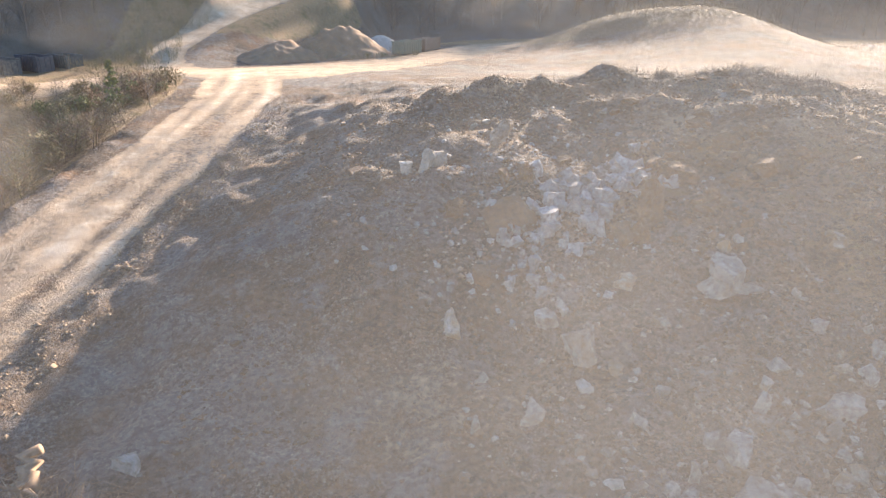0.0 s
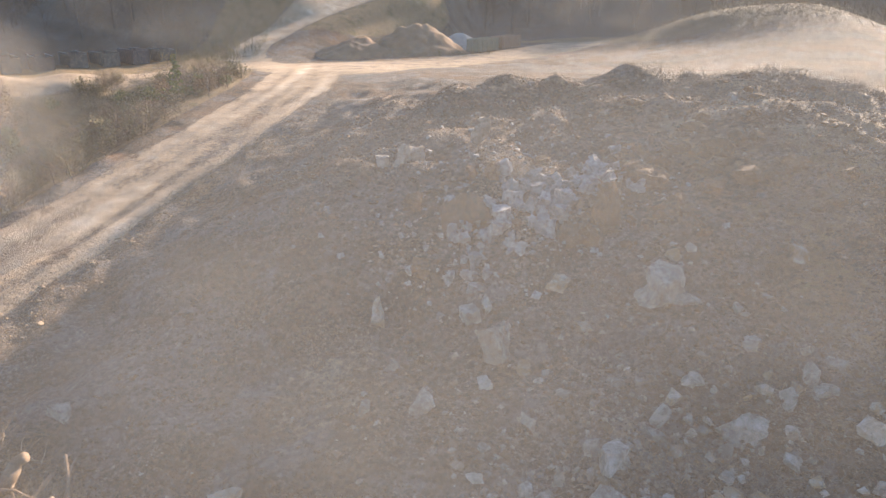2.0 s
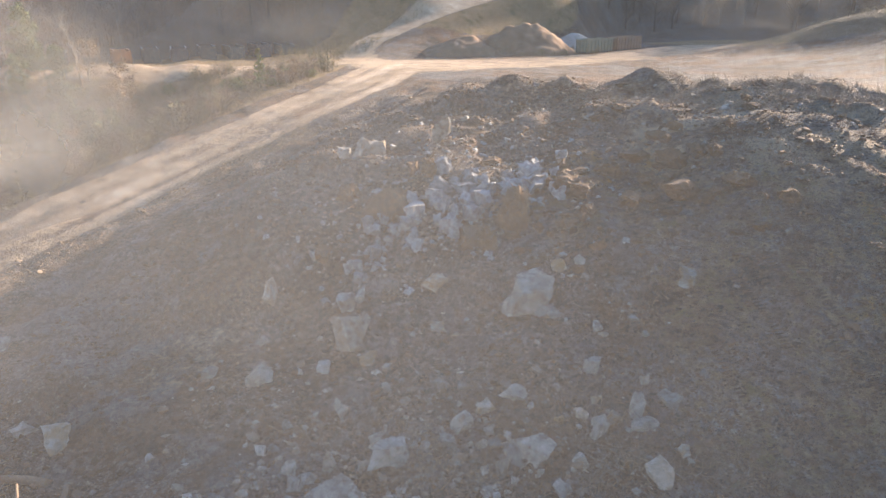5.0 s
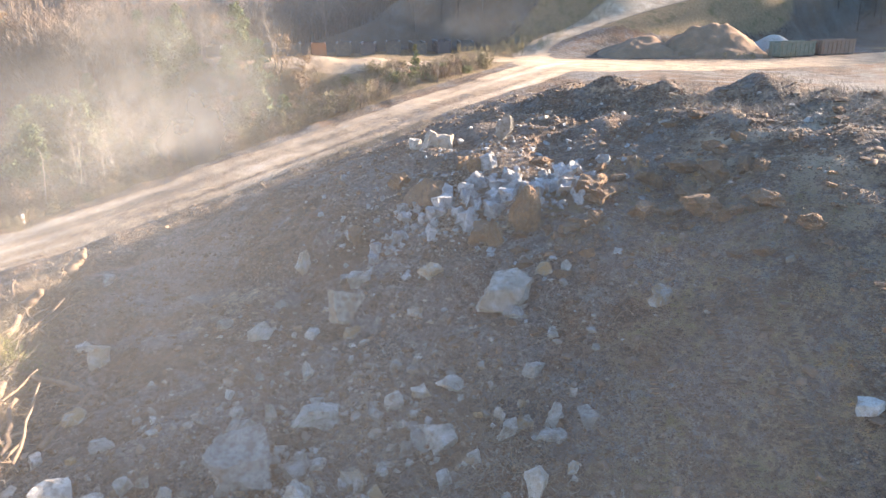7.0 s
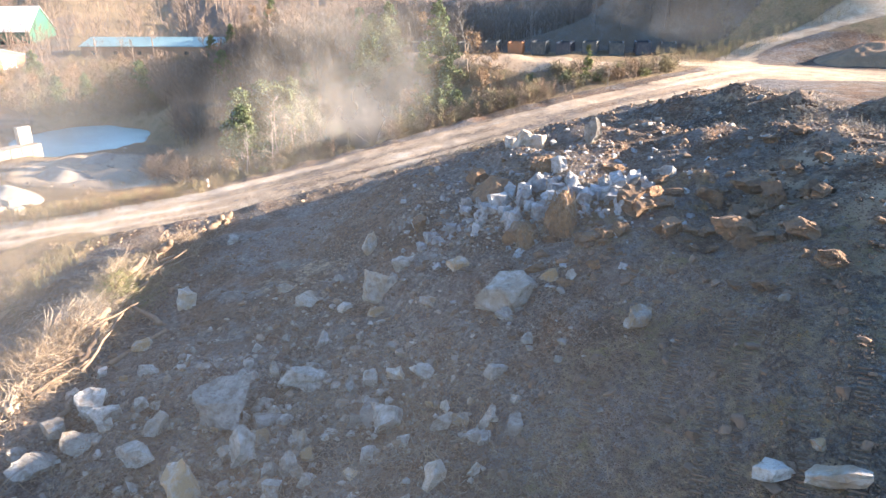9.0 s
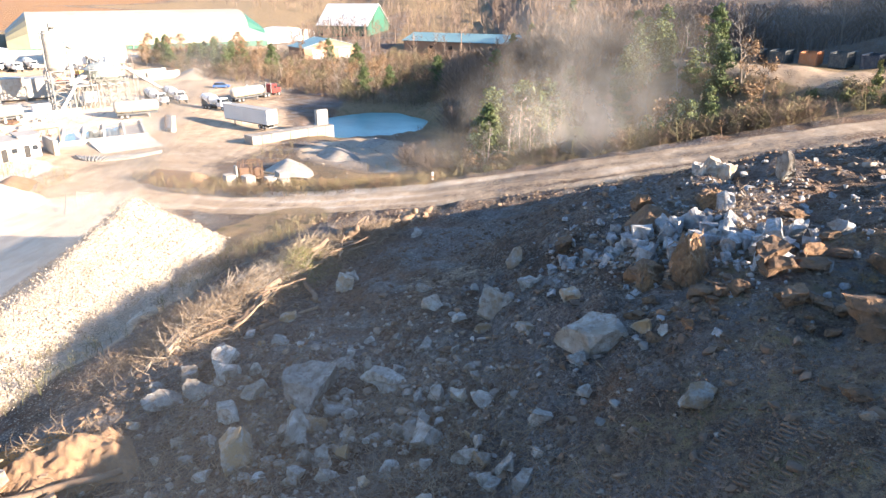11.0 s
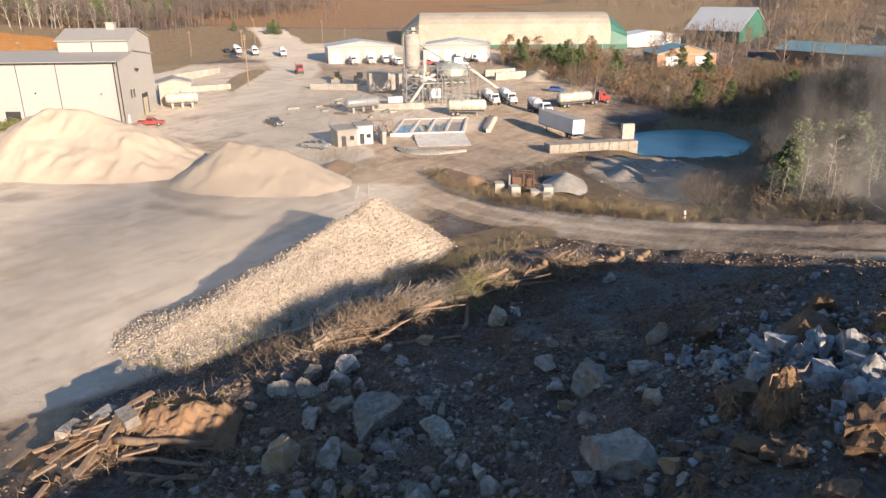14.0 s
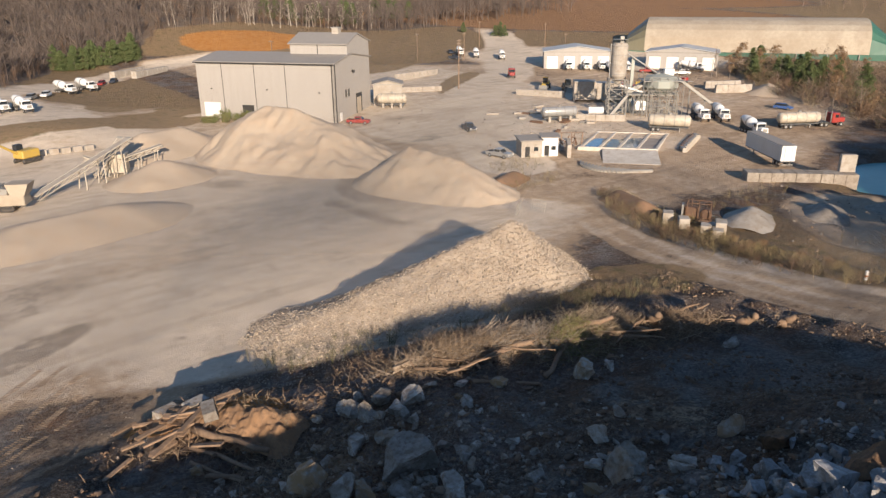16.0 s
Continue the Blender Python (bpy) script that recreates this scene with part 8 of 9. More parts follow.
dumpster(at(-6.6, 134.3, 66), "dull green open-top dumpster on the plateau", GREEN_PAINT, 7.2, group="dumpsters")
dumpster(at(-3.1, 142.2, 66), "dull brown open-top dumpster beside a green one", BROWN_PAINT, 7.2, group="dumpsters")
paints = [CHARCOAL, GREEN_PAINT, CHARCOAL, CHARCOAL, ORANGE_PAINT, CHARCOAL, NAVY_PAINT, CHARCOAL, CHARCOAL, NAVY_PAINT, CHARCOAL]
for k, paint in enumerate(paints):
    f = k / 10.0
    x, y = -84.5 + 27.0 * f, 73.5 + 37.0 * f
    word = {id(GREEN_PAINT): "green", id(ORANGE_PAINT): "rusty orange", id(NAVY_PAINT): "dark blue"}.get(id(paint), "dark grey")
    dumpster(pose(x, y, 15.45 + 0.1 * math.sin(3 * k), 0, 0, -38 + 4 * math.sin(5 * k)), word + " roll-off container in a row beside the road", paint, group="row of containers")
EARTH = surface("tan_earth", (0.31, 0.18, 0.10), (0.23, 0.135, 0.075), (0.18, 0.12, 0.075), 0.95, 0.0, 0.3, 4.0, 0.5, 0.08)
stockpile("spoil_mound", "tan mound of earth and brush on the plateau", EARTH, -18.5, 129.5, 10.0, 7.5, 4.6, 40.0, 2.5, 38, 0.4, 0.1, 0.35, 0.12)
stockpile("spoil_mound", "low tan mound of earth beside the ramp", EARTH, -27.0, 122.5, 7.5, 5.5, 3.0, 40.0, 2.0, 39, 0.4, 0.0, 0.4, 0.15)
stockpile("spoil_mound", "small grey stone heap behind the dumpsters", CONCRETE, -12.0, 140.0, 5.5, 4.5, 3.0, 0.0, 0.6, 40, 0.4)
brush("brushwood", "dry brush and grass over the tan mounds", STRAW, -21.0, 127.5, 9.0, 6.0, 3.4, 2600, 1.0, 33, 0.02, 40.0)


# ---------------------------------------------------------------- batching plant, crusher and pump
def lattice_tower(ob, x, y, half, low, high, bays, r=0.13):
    for sx in (-1, 1):
        for sy in (-1, 1):
            part("leg", rod(B(), (x + sx * half, y + sy * half, low), (x + sx * half, y + sy * half, high), r * 1.4, None, 6), STEEL, ob)
    for k in range(bays):
        z0, z1 = low + (high - low) * k / bays, low + (high - low) * (k + 1) / bays
        for s in (-1, 1):
            part("brace", rod(B(), (x - half, y + s * half, z0), (x + half, y + s * half, z1), r * 0.7, None, 5), STEEL, ob)
            part("brace", rod(B(), (x + half, y + s * half, z0), (x - half, y + s * half, z1), r * 0.7, None, 5), STEEL, ob)
            part("brace", rod(B(), (x + s * half, y - half, z0), (x + s * half, y + half, z1), r * 0.7, None, 5), STEEL, ob)
            part("girt", rod(B(), (x - half, y + s * half, z1), (x + half, y + s * half, z1), r * 0.8, None, 5), STEEL, ob)
            part("girt", rod(B(), (x + s * half, y - half, z1), (x + s * half, y + half, z1), r * 0.8, None, 5), STEEL, ob)


BIN_PAINT = plain("bin_paint", (0.33, 0.35, 0.31), 0.55, 0.1, 0.4)


def batching_plant():
    ob = thing("batching_plant", at(-116.8, -62.8, 137), "grey steel batching plant with a tall cement silo", "plant")
    lattice_tower(ob, 0, 0, 2.2, -0.5, 9.0, 4)
    silo = part("silo", lathe(B(), [(7.6, 0.5), (9.8, 2.05), (17.2, 2.05), (17.8, 1.6)], "z", 24), CONCRETE, ob, "pale grey cement silo")
    for z in (10.2, 12.5, 14.8, 17.0):
        part("hoop", lathe(B(), [(z, 2.09), (z + 0.14, 2.09)], "z", 24), STEEL, silo)
    part("rail", lathe(B(), [(18.6, 1.9), (18.68, 1.9)], "z", 20), STEEL, silo)
    for k in range(8):
        a = 2 * math.pi * k / 8
        part("post", rod(B(), (1.9 * math.cos(a), 1.9 * math.sin(a), 17.3), (1.9 * math.cos(a), 1.9 * math.sin(a), 18.65), 0.04, None, 5), STEEL, silo)
    part("filter_box", box(B(), 0.4, 0.2, 18.6, 1.0, 1.0, 1.6, None, 0.05), STEEL, silo)
    part("ladder", wall_box(B(), -2.3, -2.15, -0.3, 0.3, 0.0, 17.6), STEEL, ob)
    # aggregate bin beside the silo
    lattice_tower(ob, 11.0, 1.0, 3.6, -0.5, 6.2, 3, 0.11)
    part("bin", lathe(B(), [(4.6, 1.0), (7.0, 4.6), (8.6, 4.7), (9.6, 3.6), (10.2, 1.2)], "z", 10, (11.0, 1.0, 0)), BIN_PAINT, ob, "pale green aggregate bin")
    part("belt_gallery", prism(B(), [(11.0, 9.6), (10.4, 10.6), (2.0, 5.6), (2.4, 4.7)], 0.4, 1.8), STEEL, ob)
    part("platform", wall_box(B(), 2.0, 15.0, -2.6, 2.6, 5.2, 5.4), STEEL, ob)
    for k in range(7):
        x = 2.0 + 13.0 * k / 6
        part("post", rod(B(), (x, -2.6, 5.4), (x, -2.6, 6.5), 0.05, None, 5), STEEL, ob)
        part("strut", rod(B(), (x, -2.5, -0.5), (x, -2.5, 5.2), 0.09, None, 5), STEEL, ob)
    part("handrail", rod(B(), (2.0, -2.6, 6.5), (15.0, -2.6, 6.5), 0.05, None, 5), STEEL, ob)
    for k in range(8):
        x = 2.0 + 1.6 * k
        part("brace", rod(B(), (x, -2.5, 0.2), (x + 1.6, -2.5, 5.2), 0.07, None, 5), STEEL, ob)
        part("brace", rod(B(), (x + 1.6, -2.5, 0.2), (x, -2.5, 5.2), 0.07, None, 5), STEEL, ob)
    part("control_box", box(B(), 6.0, -1.0, 2.6, 3.0, 2.4, 2.4, None, 0.05), DOOR_WHITE, ob)
    part("hopper", lathe(B(), [(2.4, 0.5), (4.6, 1.6), (5.1, 1.6)], "z", 8, (6.5, 1.0, 0)), STEEL, ob)
    # upper gallery, stairs, pipes and ducts
    part("platform", wall_box(B(), 6.0, 16.0, -3.2, 4.4, 8.6, 8.75), STEEL, ob)
    for k in range(6):
        x = 6.0 + 2.0 * k
        for y in (-3.2, 4.4):
            part("post", rod(B(), (x, y, -0.5), (x, y, 9.7), 0.08, None, 5), STEEL, ob)
        part("brace", rod(B(), (x, -3.2, 5.2), (min(x + 2.0, 16.0), -3.2, 8.6), 0.06, None, 5), STEEL, ob)
        part("brace", rod(B(), (min(x + 2.0, 16.0), -3.2, 5.2), (x, -3.2, 8.6), 0.06, None, 5), STEEL, ob)
        part("girt", rod(B(), (x, -3.2, 2.6), (min(x + 2.0, 16.0), -3.2, 2.6), 0.06, None, 5), STEEL, ob)
    for z in (9.2, 9.7):
        part("handrail", rod(B(), (6.0, -3.2, z), (16.0, -3.2, z), 0.04, None, 5), STEEL, ob)
    part("stair", prism(B(), [(-2.4, 0.0), (-1.4, 0.0), (2.4, 5.2), (1.6, 5.2)], -3.6, -2.7), STEEL, ob)
    part("duct", rod(B(), (0.0, 2.0, 16.5), (10.5, 1.5, 10.0), 0.22, None, 8), STEEL, ob)
    part("screw_conveyor", rod(B(), (0.5, -0.6, 7.4), (6.6, 0.8, 5.6), 0.3, None, 8), DOOR_WHITE, ob)
    part("elevator_leg", box(B(), 4.0, 2.6, 7.0, 0.8, 0.6, 14.0, None, 0.03), BIN_PAINT, ob)
    part("belt_frame", prism(B(), [(15.4, 8.6), (15.4, 9.4), (27.0, 1.2), (27.0, 0.5)], 0.2, 1.4), STEEL, ob, "long steel belt frame")
    for x in (18.5, 22.5):
        part("leg", rod(B(), (x, 0.4, -0.5), (x, 0.4, 8.6 - (x - 15.4) * 0.70), 0.09, None, 5), STEEL, ob)
        part("leg", rod(B(), (x, 1.2, -0.5), (x, 1.2, 8.6 - (x - 15.4) * 0.70), 0.09, None, 5), STEEL, ob)
    part("dust_filter", box(B(), 13.4, 3.4, 10.0, 2.4, 1.8, 2.4, None, 0.06), DOOR_WHITE, ob)
    part("cement_tank", rod(B(), (-7.0, -1.0, 1.2), (-3.2, -1.0, 1.2), 0.9, None, 16), DOOR_WHITE, ob)
    return ob


batching_plant()


def bin_unit(x, y, turn, w, d, h, label, material, roof=None):
    ob = thing("steel_bin", at(x, y, turn), label, "bin")
    part("shell", box(B(), 0, 0, h / 2 + 0.6, w, d, h, None, 0.06), material, ob)
    for sx in (-1, 1):
        for sy in (-1, 1):
            part("leg", box(B(), sx * (w / 2 - 0.15), sy * (d / 2 - 0.15), 0.3, 0.25, 0.25, 1.2), STEEL, ob)
    for k in range(4):
        part("rib", box(B(), -w / 2 + w * (k + 0.5) / 4, -d / 2 - 0.06, h / 2 + 0.6, 0.14, 0.12, h), material, ob)
    part("rim", box(B(), 0, 0, h + 0.65, w + 0.2, d + 0.2, 0.12), STEEL, ob)
    return ob


bin_unit(-125.8, -80.8, 135, 6.0, 5.0, 5.0, "tall dirty-white aggregate bin behind the plant", CONCRETE)
bin_unit(-130.5, -76.5, 135, 7.5, 5.0, 4.6, "broad tan aggregate bin behind the plant", CONCRETE)


def shack(x, y, turn, w, d, h, label, wall, roof):
    ob = thing("shack", at(x, y, turn), label, "shed")
    part("wall", box(B(), 0, 0, h / 2 - 0.1, w, d, h + 0.2), wall, ob)
    part("roof", box(B(), 0, 0, h + 0.1, w + 0.7, d + 0.7, 0.18, Matrix.Rotation(radians(4), 4, "X")), roof, ob)
    part("door", box(B(), -w * 0.2, -d / 2 - 0.03, 1.05, 0.95, 0.06, 2.1), DARK, ob)
    part("window", box(B(), w * 0.22, -d / 2 - 0.03, 1.6, 0.9, 0.06, 0.8), GLASS, ob)
    return ob


shack(-69.6, -47.8, 150, 4.2, 4.0, 3.4, "small tan shack with a flat roof", CONCRETE, ROOF_METAL)
shack(-73.2, -45.6, 140, 3.2, 3.0, 3.8, "small dirty-white control hut", DOOR_WHITE, ROOF_METAL)
block_wall("ramp_wall", "tilted tan concrete wall beside the shacks", -74.2, -41.0, -79.5, -46.2, 2.6, 0.8, 5)


def pipe_rack():
    ob = thing("pipe_rack", at(-79.5, -48.0, 140), "rusty rack of posts and old pipes beside the bays", "rack")
    for k in range(5):
        part("post", rod(B(), (2.2 * k - 4.4, 0, -0.3), (2.2 * k - 4.4, 0, 3.2), 0.12, None, 6), WOOD, ob)
    part("beam", rod(B(), (-4.6, 0, 3.1), (4.6, 0, 3.1), 0.1, None, 6), WOOD, ob)
    rnd = random.Random(5)
    for k in range(14):
        x = rnd.uniform(-4, 4)
        part("pipe", rod(B(), (x, rnd.uniform(0.3, 2.5), 0.4), (x + rnd.uniform(-2, 2), rnd.uniform(0.3, 2.5), rnd.uniform(0.8, 2.6)), 0.09, None, 6), RUST, ob)
    return ob


pipe_rack()


def conveyor(name, label, a, b, wide=1.1, legs=2):
    """A belt on a lattice frame from a to b (metres above the ground there)."""
    ax, ay, az = a
    bx, by, bz = b
    run = math.hypot(bx - ax, by - ay)
    m = pose(ax, ay, height(ax, ay), 0, 0, math.degrees(math.atan2(by - ay, bx - ax)))
    ob = thing(name, m, label, "conveyor")
    rise = (bz - az) / run
    part("belt", prism(B(), [(0, az + 0.5), (run, bz + 0.5), (run, bz + 0.62), (0, az + 0.62)], -wide / 2, wide / 2), CONCRETE, ob)
    for s in (-1, 1):
        y = s * (wide / 2 + 0.1)
        part("stringer", rod(B(), (0, y, az + 0.55), (run, y, bz + 0.55), 0.12, None, 6), TANK_PAINT, ob)
        part("stringer", rod(B(), (0.4, y, az - 0.1), (run - 0.6, y, bz - 0.3), 0.09, None, 6), TANK_PAINT, ob)
        n = max(4, int(run / 1.5))
        for k in range(n):
            x0, x1 = run * k / n, run * (k + 1) / n
            part("brace", rod(B(), (x0, y, az - 0.1 + rise * x0), (x1, y, az + 0.55 + rise * x1), 0.05, None, 5), TANK_PAINT, ob)
    for k in range(legs):
        x = run * (0.45 + 0.4 * k / max(1, legs - 1))
        for s in (-1, 1):
            part("leg", rod(B(), (x, s * 0.9, -0.3), (x + 0.3, s * 0.6, az + rise * x), 0.1, None, 6), TANK_PAINT, ob)
    part("head_drum", rod(B(), (run, -wide / 2 - 0.1, bz + 0.4), (run, wide / 2 + 0.1, bz + 0.4), 0.3, None, 12), STEEL, ob)
    return ob


conveyor("conveyor", "long dusty tan belt conveyor rising from the crusher", (15.2, -74.6, 0.8), (-3.6, -86.0, 6.2), 1.2, 3)
conveyor("conveyor", "short dark side conveyor over a fresh sand heap", (-1.0, -85.4, 2.6), (-9.2, -86.5, 4.0), 1.0, 2)
conveyor("conveyor", "steep short tan conveyor at the screen", (3.5, -83.8, 0.6), (-2.8, -88.2, 6.0), 1.0, 1)
conveyor("conveyor", "dusty side conveyor behind the screen", (4.0, -88.5, 3.4), (-0.5, -86.2, 1.2), 0.9, 1)


def crusher():
    ob = thing("crusher", at(20.0, -74.2, 150), "tan tracked crusher with a grey screen box", "crusher")
    part("hull", box(B(), 0, 0, 1.9, 8.5, 2.8, 1.8, None, 0.12), TENT, ob)
    part("screen", box(B(), -0.5, 0, 3.4, 5.0, 2.4, 1.2, Matrix.Rotation(radians(8), 4, "Y"), 0.08), STEEL, ob)
    for k in range(9):
        part("bar", box(B(), -2.6 + 0.5 * k, 0, 4.1, 0.12, 2.4, 0.14), STEEL, ob)
    for s in (-1, 1):
        part("track", box(B(), 0, 1.2 * s, 0.5, 5.0, 0.6, 1.0, None, 0.3), RUBBER, ob)
    part("feed_hopper", prism(B(), [(2.4, 2.6), (4.4, 2.6), (5.2, 4.4), (1.9, 4.4)], -1.5, 1.5), TENT, ob)
    return ob


crusher()
bin_unit(-1.2, -86.6, 150, 3.4, 2.4, 3.4, "dusty steel screen box under the belts", TANK_PAINT)
crusher_two = thing("excavator", at(10.0, -108.0, 30), "tan excavator standing at the foot of the bank", "excavator")
part("body", box(B(), 0, 0, 1.8, 4.0, 2.8, 1.6, None, 0.2), YELLOW_PAINT, crusher_two)
part("cab", box(B(), 1.0, -0.8, 3.0, 1.6, 1.1, 1.4, None, 0.1), GLASS, crusher_two)
part("boom", rod(B(), (1.8, 0, 2.0), (5.5, 0, 4.4), 0.3, 0.22, 6), YELLOW_PAINT, crusher_two)
for s in (-1, 1):
    part("track", box(B(), 0, 1.2 * s, 0.5, 4.4, 0.6, 1.0, None, 0.3), RUBBER, crusher_two)
for k in range(6):
    ob = thing("concrete_block", at(9.0 - 2.2 * k, -111.5 + 0.25 * k, 3 * k), "pale concrete block beside the sand heaps", "block", "blocks by the bank")
    part("block", box(B(), 0, 0, 0.5, 1.8, 0.9, 1.2, None, 0.05), CONCRETE, ob)
block_wall("stacked_slabs", "long pale stacked concrete slabs in the truck park", -36.0, -214.0, -50.0, -226.0, 2.4, 2.0, 6)
block_wall("stacked_slabs", "long pale stacked concrete slabs in the truck park", -42.0, -210.0, -57.0, -222.0, 2.4, 2.0, 6)


def pump_set():
    ob = thing("pump_engine", at(-55.5, -1.0, 120), "rusty old engine and pump on a steel skid", "pump")
    part("skid", box(B(), 0, 0, 0.3, 4.2, 1.8, 0.4, None, 0.05), RUST, ob)
    part("engine", box(B(), -0.8, 0, 1.3, 2.0, 1.1, 1.5, None, 0.15), RUST, ob)
    part("radiator", box(B(), -2.0, 0, 1.5, 0.3, 1.3, 1.8, None, 0.04), STEEL, ob)
    part("pump_body", lathe(B(), [(-0.5, 0.5), (-0.3, 0.8), (0.3, 0.8), (0.5, 0.5)], "y", 14, (1.2, 0, 1.1)), RUST, ob)
    for x in (-1.4, 0.2, 1.8):
        part("post", rod(B(), (x, -0.9, 0.4), (x, -0.9, 2.8), 0.07, None, 6), RUST, ob)
        part("post", rod(B(), (x, 0.9, 0.4), (x, 0.9, 2.8), 0.07, None, 6), RUST, ob)
    part("top_rail", rod(B(), (-1.4, -0.9, 2.8), (1.8, -0.9, 2.8), 0.07, None, 6), RUST, ob)
    part("top_rail", rod(B(), (-1.4, 0.9, 2.8), (1.8, 0.9, 2.8), 0.07, None, 6), RUST, ob)
    part("exhaust", rod(B(), (-0.8, 0.3, 2.0), (-0.8, 0.3, 3.3), 0.09, None, 8), RUST, ob)
    part("hose", rod(B(), (1.7, 0, 1.1), (4.0, 0.4, 0.3), 0.18, None, 8), RUBBER, ob)
    return ob


pump_set()
for k, (x, y, turn, w, h) in enumerate([(-50.4, -2.4, 35, 1.8, 1.6), (-49.6, 0.6, 40, 1.8, 1.5), (-50.2, 3.6, 30, 1.9, 1.2), (-49.8, 5.6, 32, 2.2, 1.1), (-51.4, 5.0, 32, 2.2, 1.9), (-53.0, 3.4, 40, 1.6, 1.0)]):
    ob = thing("concrete_block", at(x, y, turn), "pale weathered concrete block beside the pump", "block", "blocks by the pump")
    part("block", box(B(), 0, 0, h / 2 - 0.15, w, 1.4, h + 0.3, None, 0.06), CONCRETE, ob)
stockpile("stone_heap", "small grey gravel heap by the pump", CONCRETE, -63.0, 3.0, 5.0, 3.6, 2.0, 20.0, 1.0, 41, 0.5)
stockpile("stone_heap", "low grey-brown bank of stones on the island", EARTH, -55.0, -12.0, 7.0, 3.5, 1.8, 62.0, 4.0, 42, 0.5, 0.0, 0.3)
stockpile("stone_heap", "low heap of stones by the sand yard", EARTH, -52.0, -36.0, 6.0, 3.0, 1.4, 20.0, 3.0, 43, 0.5, 0.0, 0.3)
post = thing("marker_post", at(-38.5, 27.4, 0), "short white marker post with a red band", "post")
part("post", lathe(B(), [(-0.3, 0.16), (0.9, 0.16), (1.0, 0.1)], "z", 12), DOOR_WHITE, post)
part("band", lathe(B(), [(0.35, 0.168), (0.55, 0.168)], "z", 12), ORANGE_PAINT, post)

# loose gear round the works
rnd = random.Random(58)
for k in range(18):
    x, y = rnd.uniform(-112, -90), rnd.uniform(-84, -58)
    ob = thing("steel_form", at(x, y, rnd.uniform(0, 180)), "rusty steel form lying in the works yard", "form", "loose forms")
    part("plate", box(B(), 0, 0, 0.25, rnd.uniform(1.5, 4.0), rnd.uniform(0.5, 1.4), 0.5, None, 0.04), rnd.choice([STEEL, RUST, CONCRETE]), ob)
    part("stiffener", box(B(), 0, 0, 0.56, 0.12, 0.5, 0.12), RUST, ob)
for k, (x, y, turn) in enumerate(((-152, -88, 130), (-157, -84, 128), (-162, -80, 135), (-170, -86, 60), (-175, -80, 70))):
    ob = thing("equipment_trailer", at(x, y, turn), "low red equipment trailer parked before the shed", "trailer", "equipment trailers")
    part("deck", box(B(), 0, 0, 0.9, 5.5, 2.1, 0.25, None, 0.03), RED_PAINT if k % 2 else STEEL, ob)
    part("load", box(B(), -0.6, 0, 1.5, 2.4, 1.6, 1.0, None, 0.15), RED_PAINT if k % 2 == 0 else YELLOW_PAINT, ob)
    for sx in (-1.6, -0.6):
        for sy in (-1, 1):
            part("wheel", lathe(B(), [(-0.14, 0.3), (-0.12, 0.4), (0.12, 0.4), (0.14, 0.3)], "y", 12, (sx, 1.1 * sy, 0.4)), RUBBER, ob)
for k, (x, y) in enumerate(((-40.5, -21.5), (-41.8, -20.4))):
    ob = thing("wire_panel", at(x, y, 30 + 70 * k), "leaning grey wire mesh panel", "panel", "wire panels")
    for j in range(7):
        part("wire", rod(B(), (0.4 * j, 0, 0), (0.4 * j, 0.4, 1.9), 0.025, None, 5), STEEL, ob)
    for j in range(4):
        part("wire", rod(B(), (0, 0.13 * j, 0.6 * j), (2.4, 0.13 * j, 0.6 * j), 0.025, None, 5), STEEL, ob)

# stony ground between the pump and the pond
stockpile("stone_heap", "low grey heap of stones on the shaded flat", STAINED, -74.0, 9.0, 5.0, 3.0, 1.3, 25.0, 2.0, 44, 0.5, 0.0, 0.3)
stockpile("stone_heap", "low grey heap of stones near the pond", STAINED, -84.0, 14.0, 4.0, 2.6, 1.0, -20.0, 1.5, 45, 0.5, 0.0, 0.3)
rng = np.random.default_rng(46)
sx, sy = rng.normal(-78, 11, 420), rng.normal(13, 7, 420)
ok = np.hypot((sx + 112.5) / 16.5, (sy - 10.0) / 12.5) > 1.3
scatter("rubble", "grey stones strewn between the pump and the pond", RUBBLE, on_ground(sx[ok], sy[ok]), 0.15 + 0.5 * rng.random(ok.sum()) ** 3, 47)
sx, sy = rng.normal(-92, 18, 900), rng.normal(-62, 16, 900)
scatter("rubble", "stones and scraps round the works", RUBBLE, on_ground(sx, sy), 0.1 + 0.5 * rng.random(900) ** 3, 48)


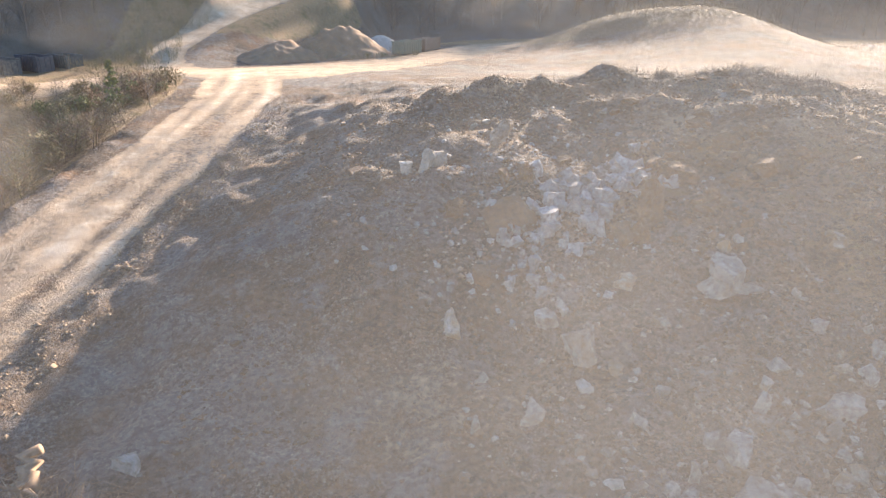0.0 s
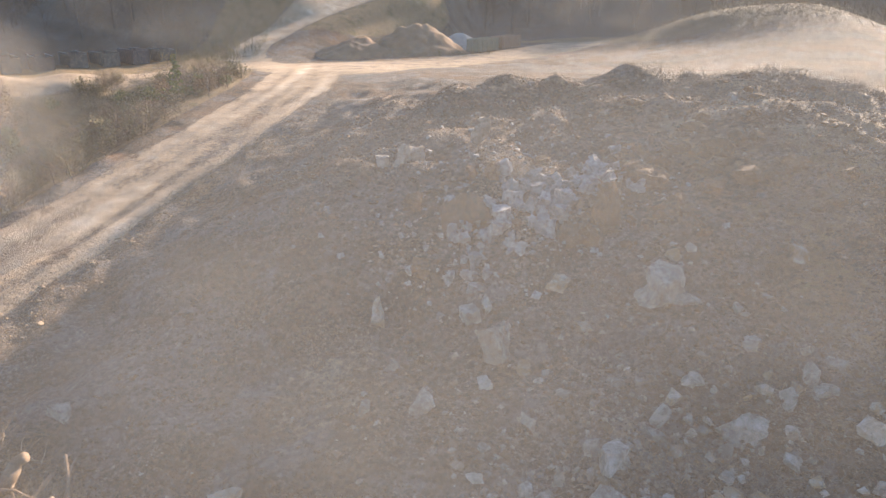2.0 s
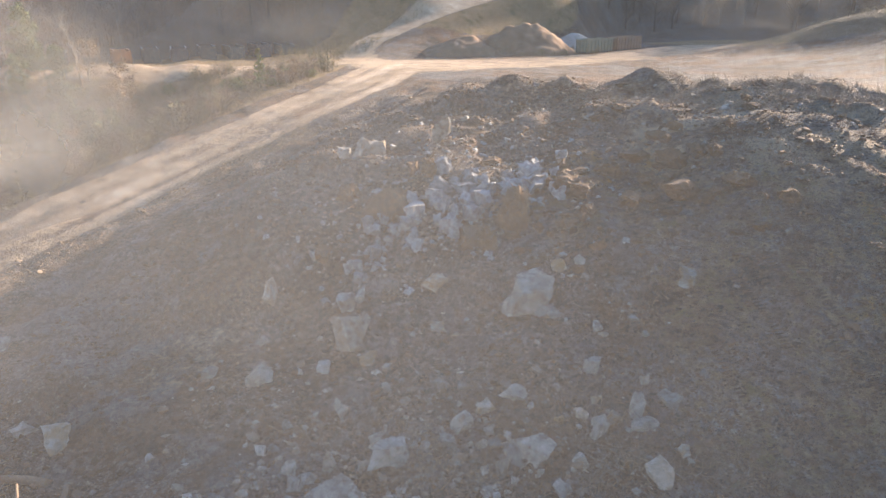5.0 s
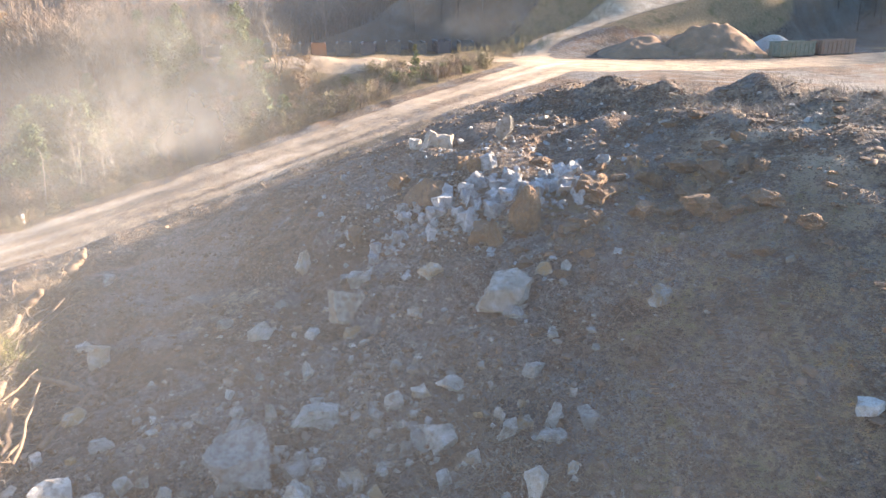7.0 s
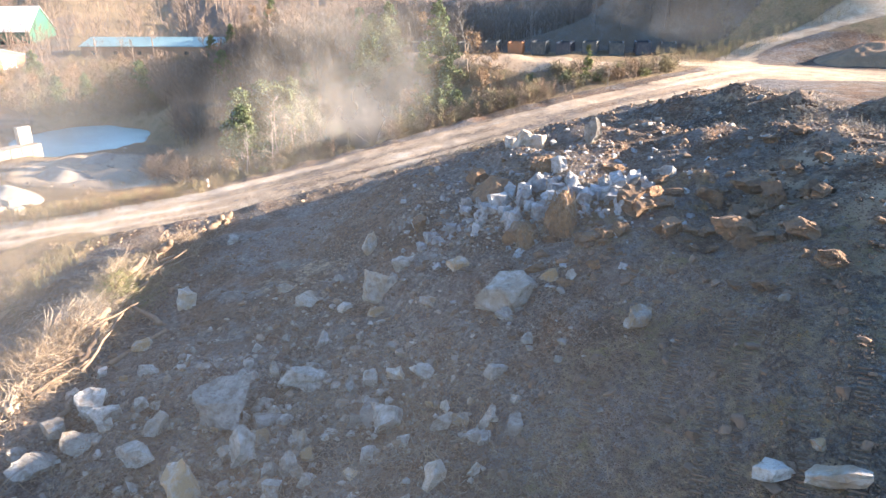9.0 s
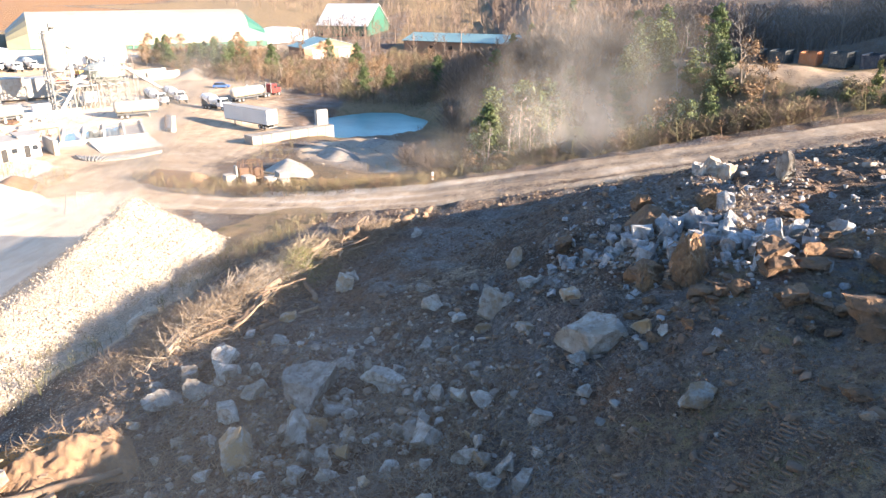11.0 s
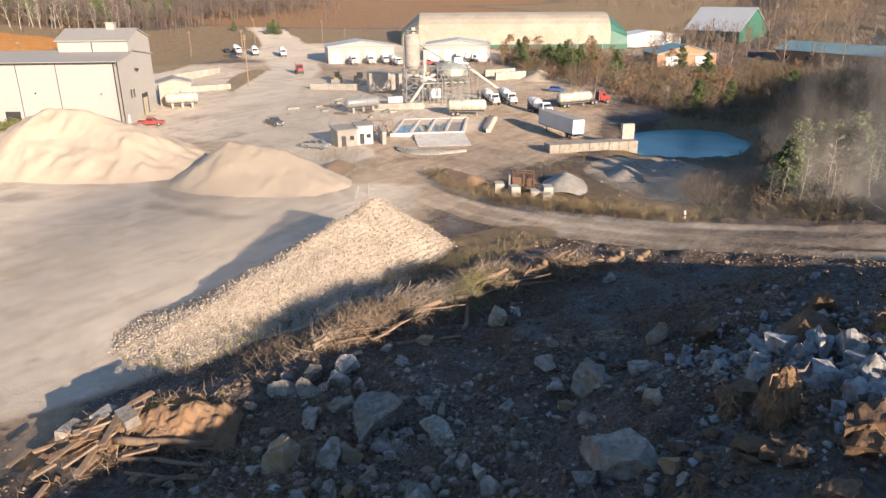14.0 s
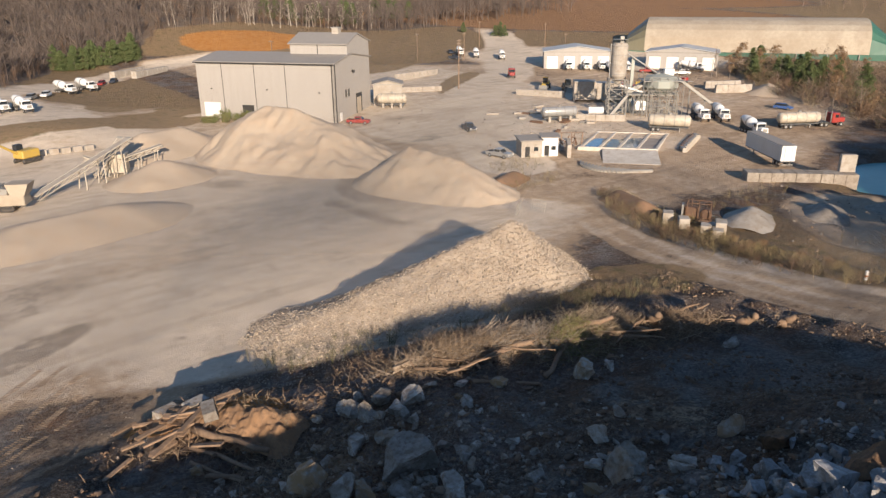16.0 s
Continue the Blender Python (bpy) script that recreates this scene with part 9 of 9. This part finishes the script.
# ---------------------------------------------------------------- dust raised by the haul road, hanging in thin curtains
def dust_material(name, density, seed, colour=(0.29, 0.268, 0.24), stretch=(1.0, 1.0, 1.0), scale=1.4, low=0.30, high=0.72):
    m, tree, shader = start(name)
    coords = tree.nodes.new("ShaderNodeTexCoord").outputs["Object"]
    ball = tree.nodes.new("ShaderNodeVectorMath")
    ball.operation = "LENGTH"
    tree.links.new(coords, ball.inputs[0])
    fall = step(tree, ball.outputs["Value"], 1.0, 0.35)
    shift = tree.nodes.new("ShaderNodeMapping")
    shift.inputs["Location"].default_value, shift.inputs["Scale"].default_value = (seed, 0.3 * seed, 0), stretch
    tree.links.new(coords, shift.inputs["Vector"])
    wisps = step(tree, grain(tree, shift.outputs[0], scale, 6.0, 0.55), low, high)
    amount = maths(tree, "MULTIPLY", maths(tree, "MULTIPLY", fall, wisps), density)
    clear = tree.nodes.new("ShaderNodeBsdfTransparent")
    glow, face = tree.nodes.new("ShaderNodeBsdfTranslucent"), tree.nodes.new("ShaderNodeBsdfDiffuse")
    glow.inputs["Color"].default_value = face.inputs["Color"].default_value = (*colour, 1)
    both, mix = tree.nodes.new("ShaderNodeMixShader"), tree.nodes.new("ShaderNodeMixShader")
    tree.links.new(glow.outputs[0], both.inputs[1])
    tree.links.new(face.outputs[0], both.inputs[2])
    tree.links.new(amount, mix.inputs["Fac"])
    tree.links.new(clear.outputs[0], mix.inputs[1])
    tree.links.new(both.outputs[0], mix.inputs[2])
    tree.links.new(mix.outputs[0], tree.nodes["Material Output"].inputs["Surface"])
    tree.nodes.remove(shader)
    return m


def dust_curtain(label, x, y, z, half_wide, half_tall, turn, tilt, density, seed, bulge=0.25, **more):
    """A billowing curtain of dust: a wavy sheet whose haze thins out to its edges."""
    n = 30
    u, v = np.meshgrid(np.linspace(-1, 1, n), np.linspace(-1, 1, n))
    w = bulge * vnoise(u * 1.2 + seed, v * 1.2, seed)
    i = np.arange(n * n).reshape(n, n)
    quads = np.stack([i[:-1, :-1], i[:-1, 1:], i[1:, 1:], i[1:, :-1]], -1).reshape(-1, 4)
    far = np.hypot(u, v).ravel()
    quads = quads[far[quads].min(1) < 1.0]
    mesh = bpy.data.meshes.new("dust")
    mesh.from_pydata(np.stack([u, w, v], -1).reshape(-1, 3).tolist(), [], quads.tolist())
    mesh.polygons.foreach_set("use_smooth", np.ones(len(mesh.polygons), bool))
    mesh.materials.append(dust_material("dust", density, seed, **more))
    ob = new("dust_cloud", mesh)
    ob.matrix_basis = pose(x, y, z, tilt, 0, turn) @ Matrix.Diagonal((half_wide, half_wide * 0.5, half_tall, 1))
    return tagged(ob, label, "dust", kind="stuff")


dust_curtain("tan dust plume rising from the haul road", -41.0, 44.0, 14.0, 15.0, 15.0, 35, 0, 0.8, 3, colour=(0.53, 0.465, 0.39), scale=1.6)
dust_curtain("tan dust plume rising from the haul road", -46.0, 50.0, 16.0, 16.0, 15.0, 50, 0, 0.6, 5, colour=(0.53, 0.465, 0.39), scale=1.6)
dust_curtain("low tan dust over the haul road", -30.0, 36.0, 8.0, 17.0, 6.0, 75, 0, 0.5, 7, colour=(0.42, 0.37, 0.31), scale=1.4)
dust_curtain("thin sunlit dust over the crest", 46.0, 90.0, 20.5, 36.0, 8.0, -12, 0, 0.26, 9, scale=1.3)
dust_curtain("thin sunlit dust over the plateau", 12.0, 160.0, 23.0, 60.0, 12.0, -8, 0, 0.22, 11, scale=1.3)
dust_curtain("thin dust drifting over the foot of the slope", 10.0, 15.0, 20.0, 23.0, 13.0, 12, -35, 0.57, 13, 0.05, scale=0.9, low=0.15, high=0.75)
dust_curtain("thin dust hanging over the middle of the slope", 30.0, 22.0, 18.0, 15.0, 11.0, 44, -20, 0.20, 17, 0.02, scale=0.9, low=0.15, high=0.75)
dust_curtain("pale dust hanging low over the stockpile yard", -6.0, -26.0, 3.5, 48.0, 9.0, -36, 0, 0.26, 19, 0.06, colour=(0.56, 0.45, 0.345), scale=1.1, low=0.2, high=0.75)
dust_curtain("tan dust drifting into the hollow", -58.0, 40.0, 9.0, 22.0, 11.0, 40, 0, 0.45, 29, colour=(0.53, 0.465, 0.39), scale=1.5)
dust_curtain("thin blue haze before the wooded hill", -70.0, 100.0, 24.0, 44.0, 11.0, 40, 0, 0.32, 31, 0.05, colour=(0.27, 0.265, 0.26), scale=1.2, low=0.15, high=0.7)
dust_curtain("pale dust drifting over the foot of the stone heap", 8.0, -3.0, 8.0, 30.0, 9.0, -36, 0, 0.16, 37, 0.06, colour=(0.56, 0.45, 0.34), scale=1.1, low=0.2, high=0.75)
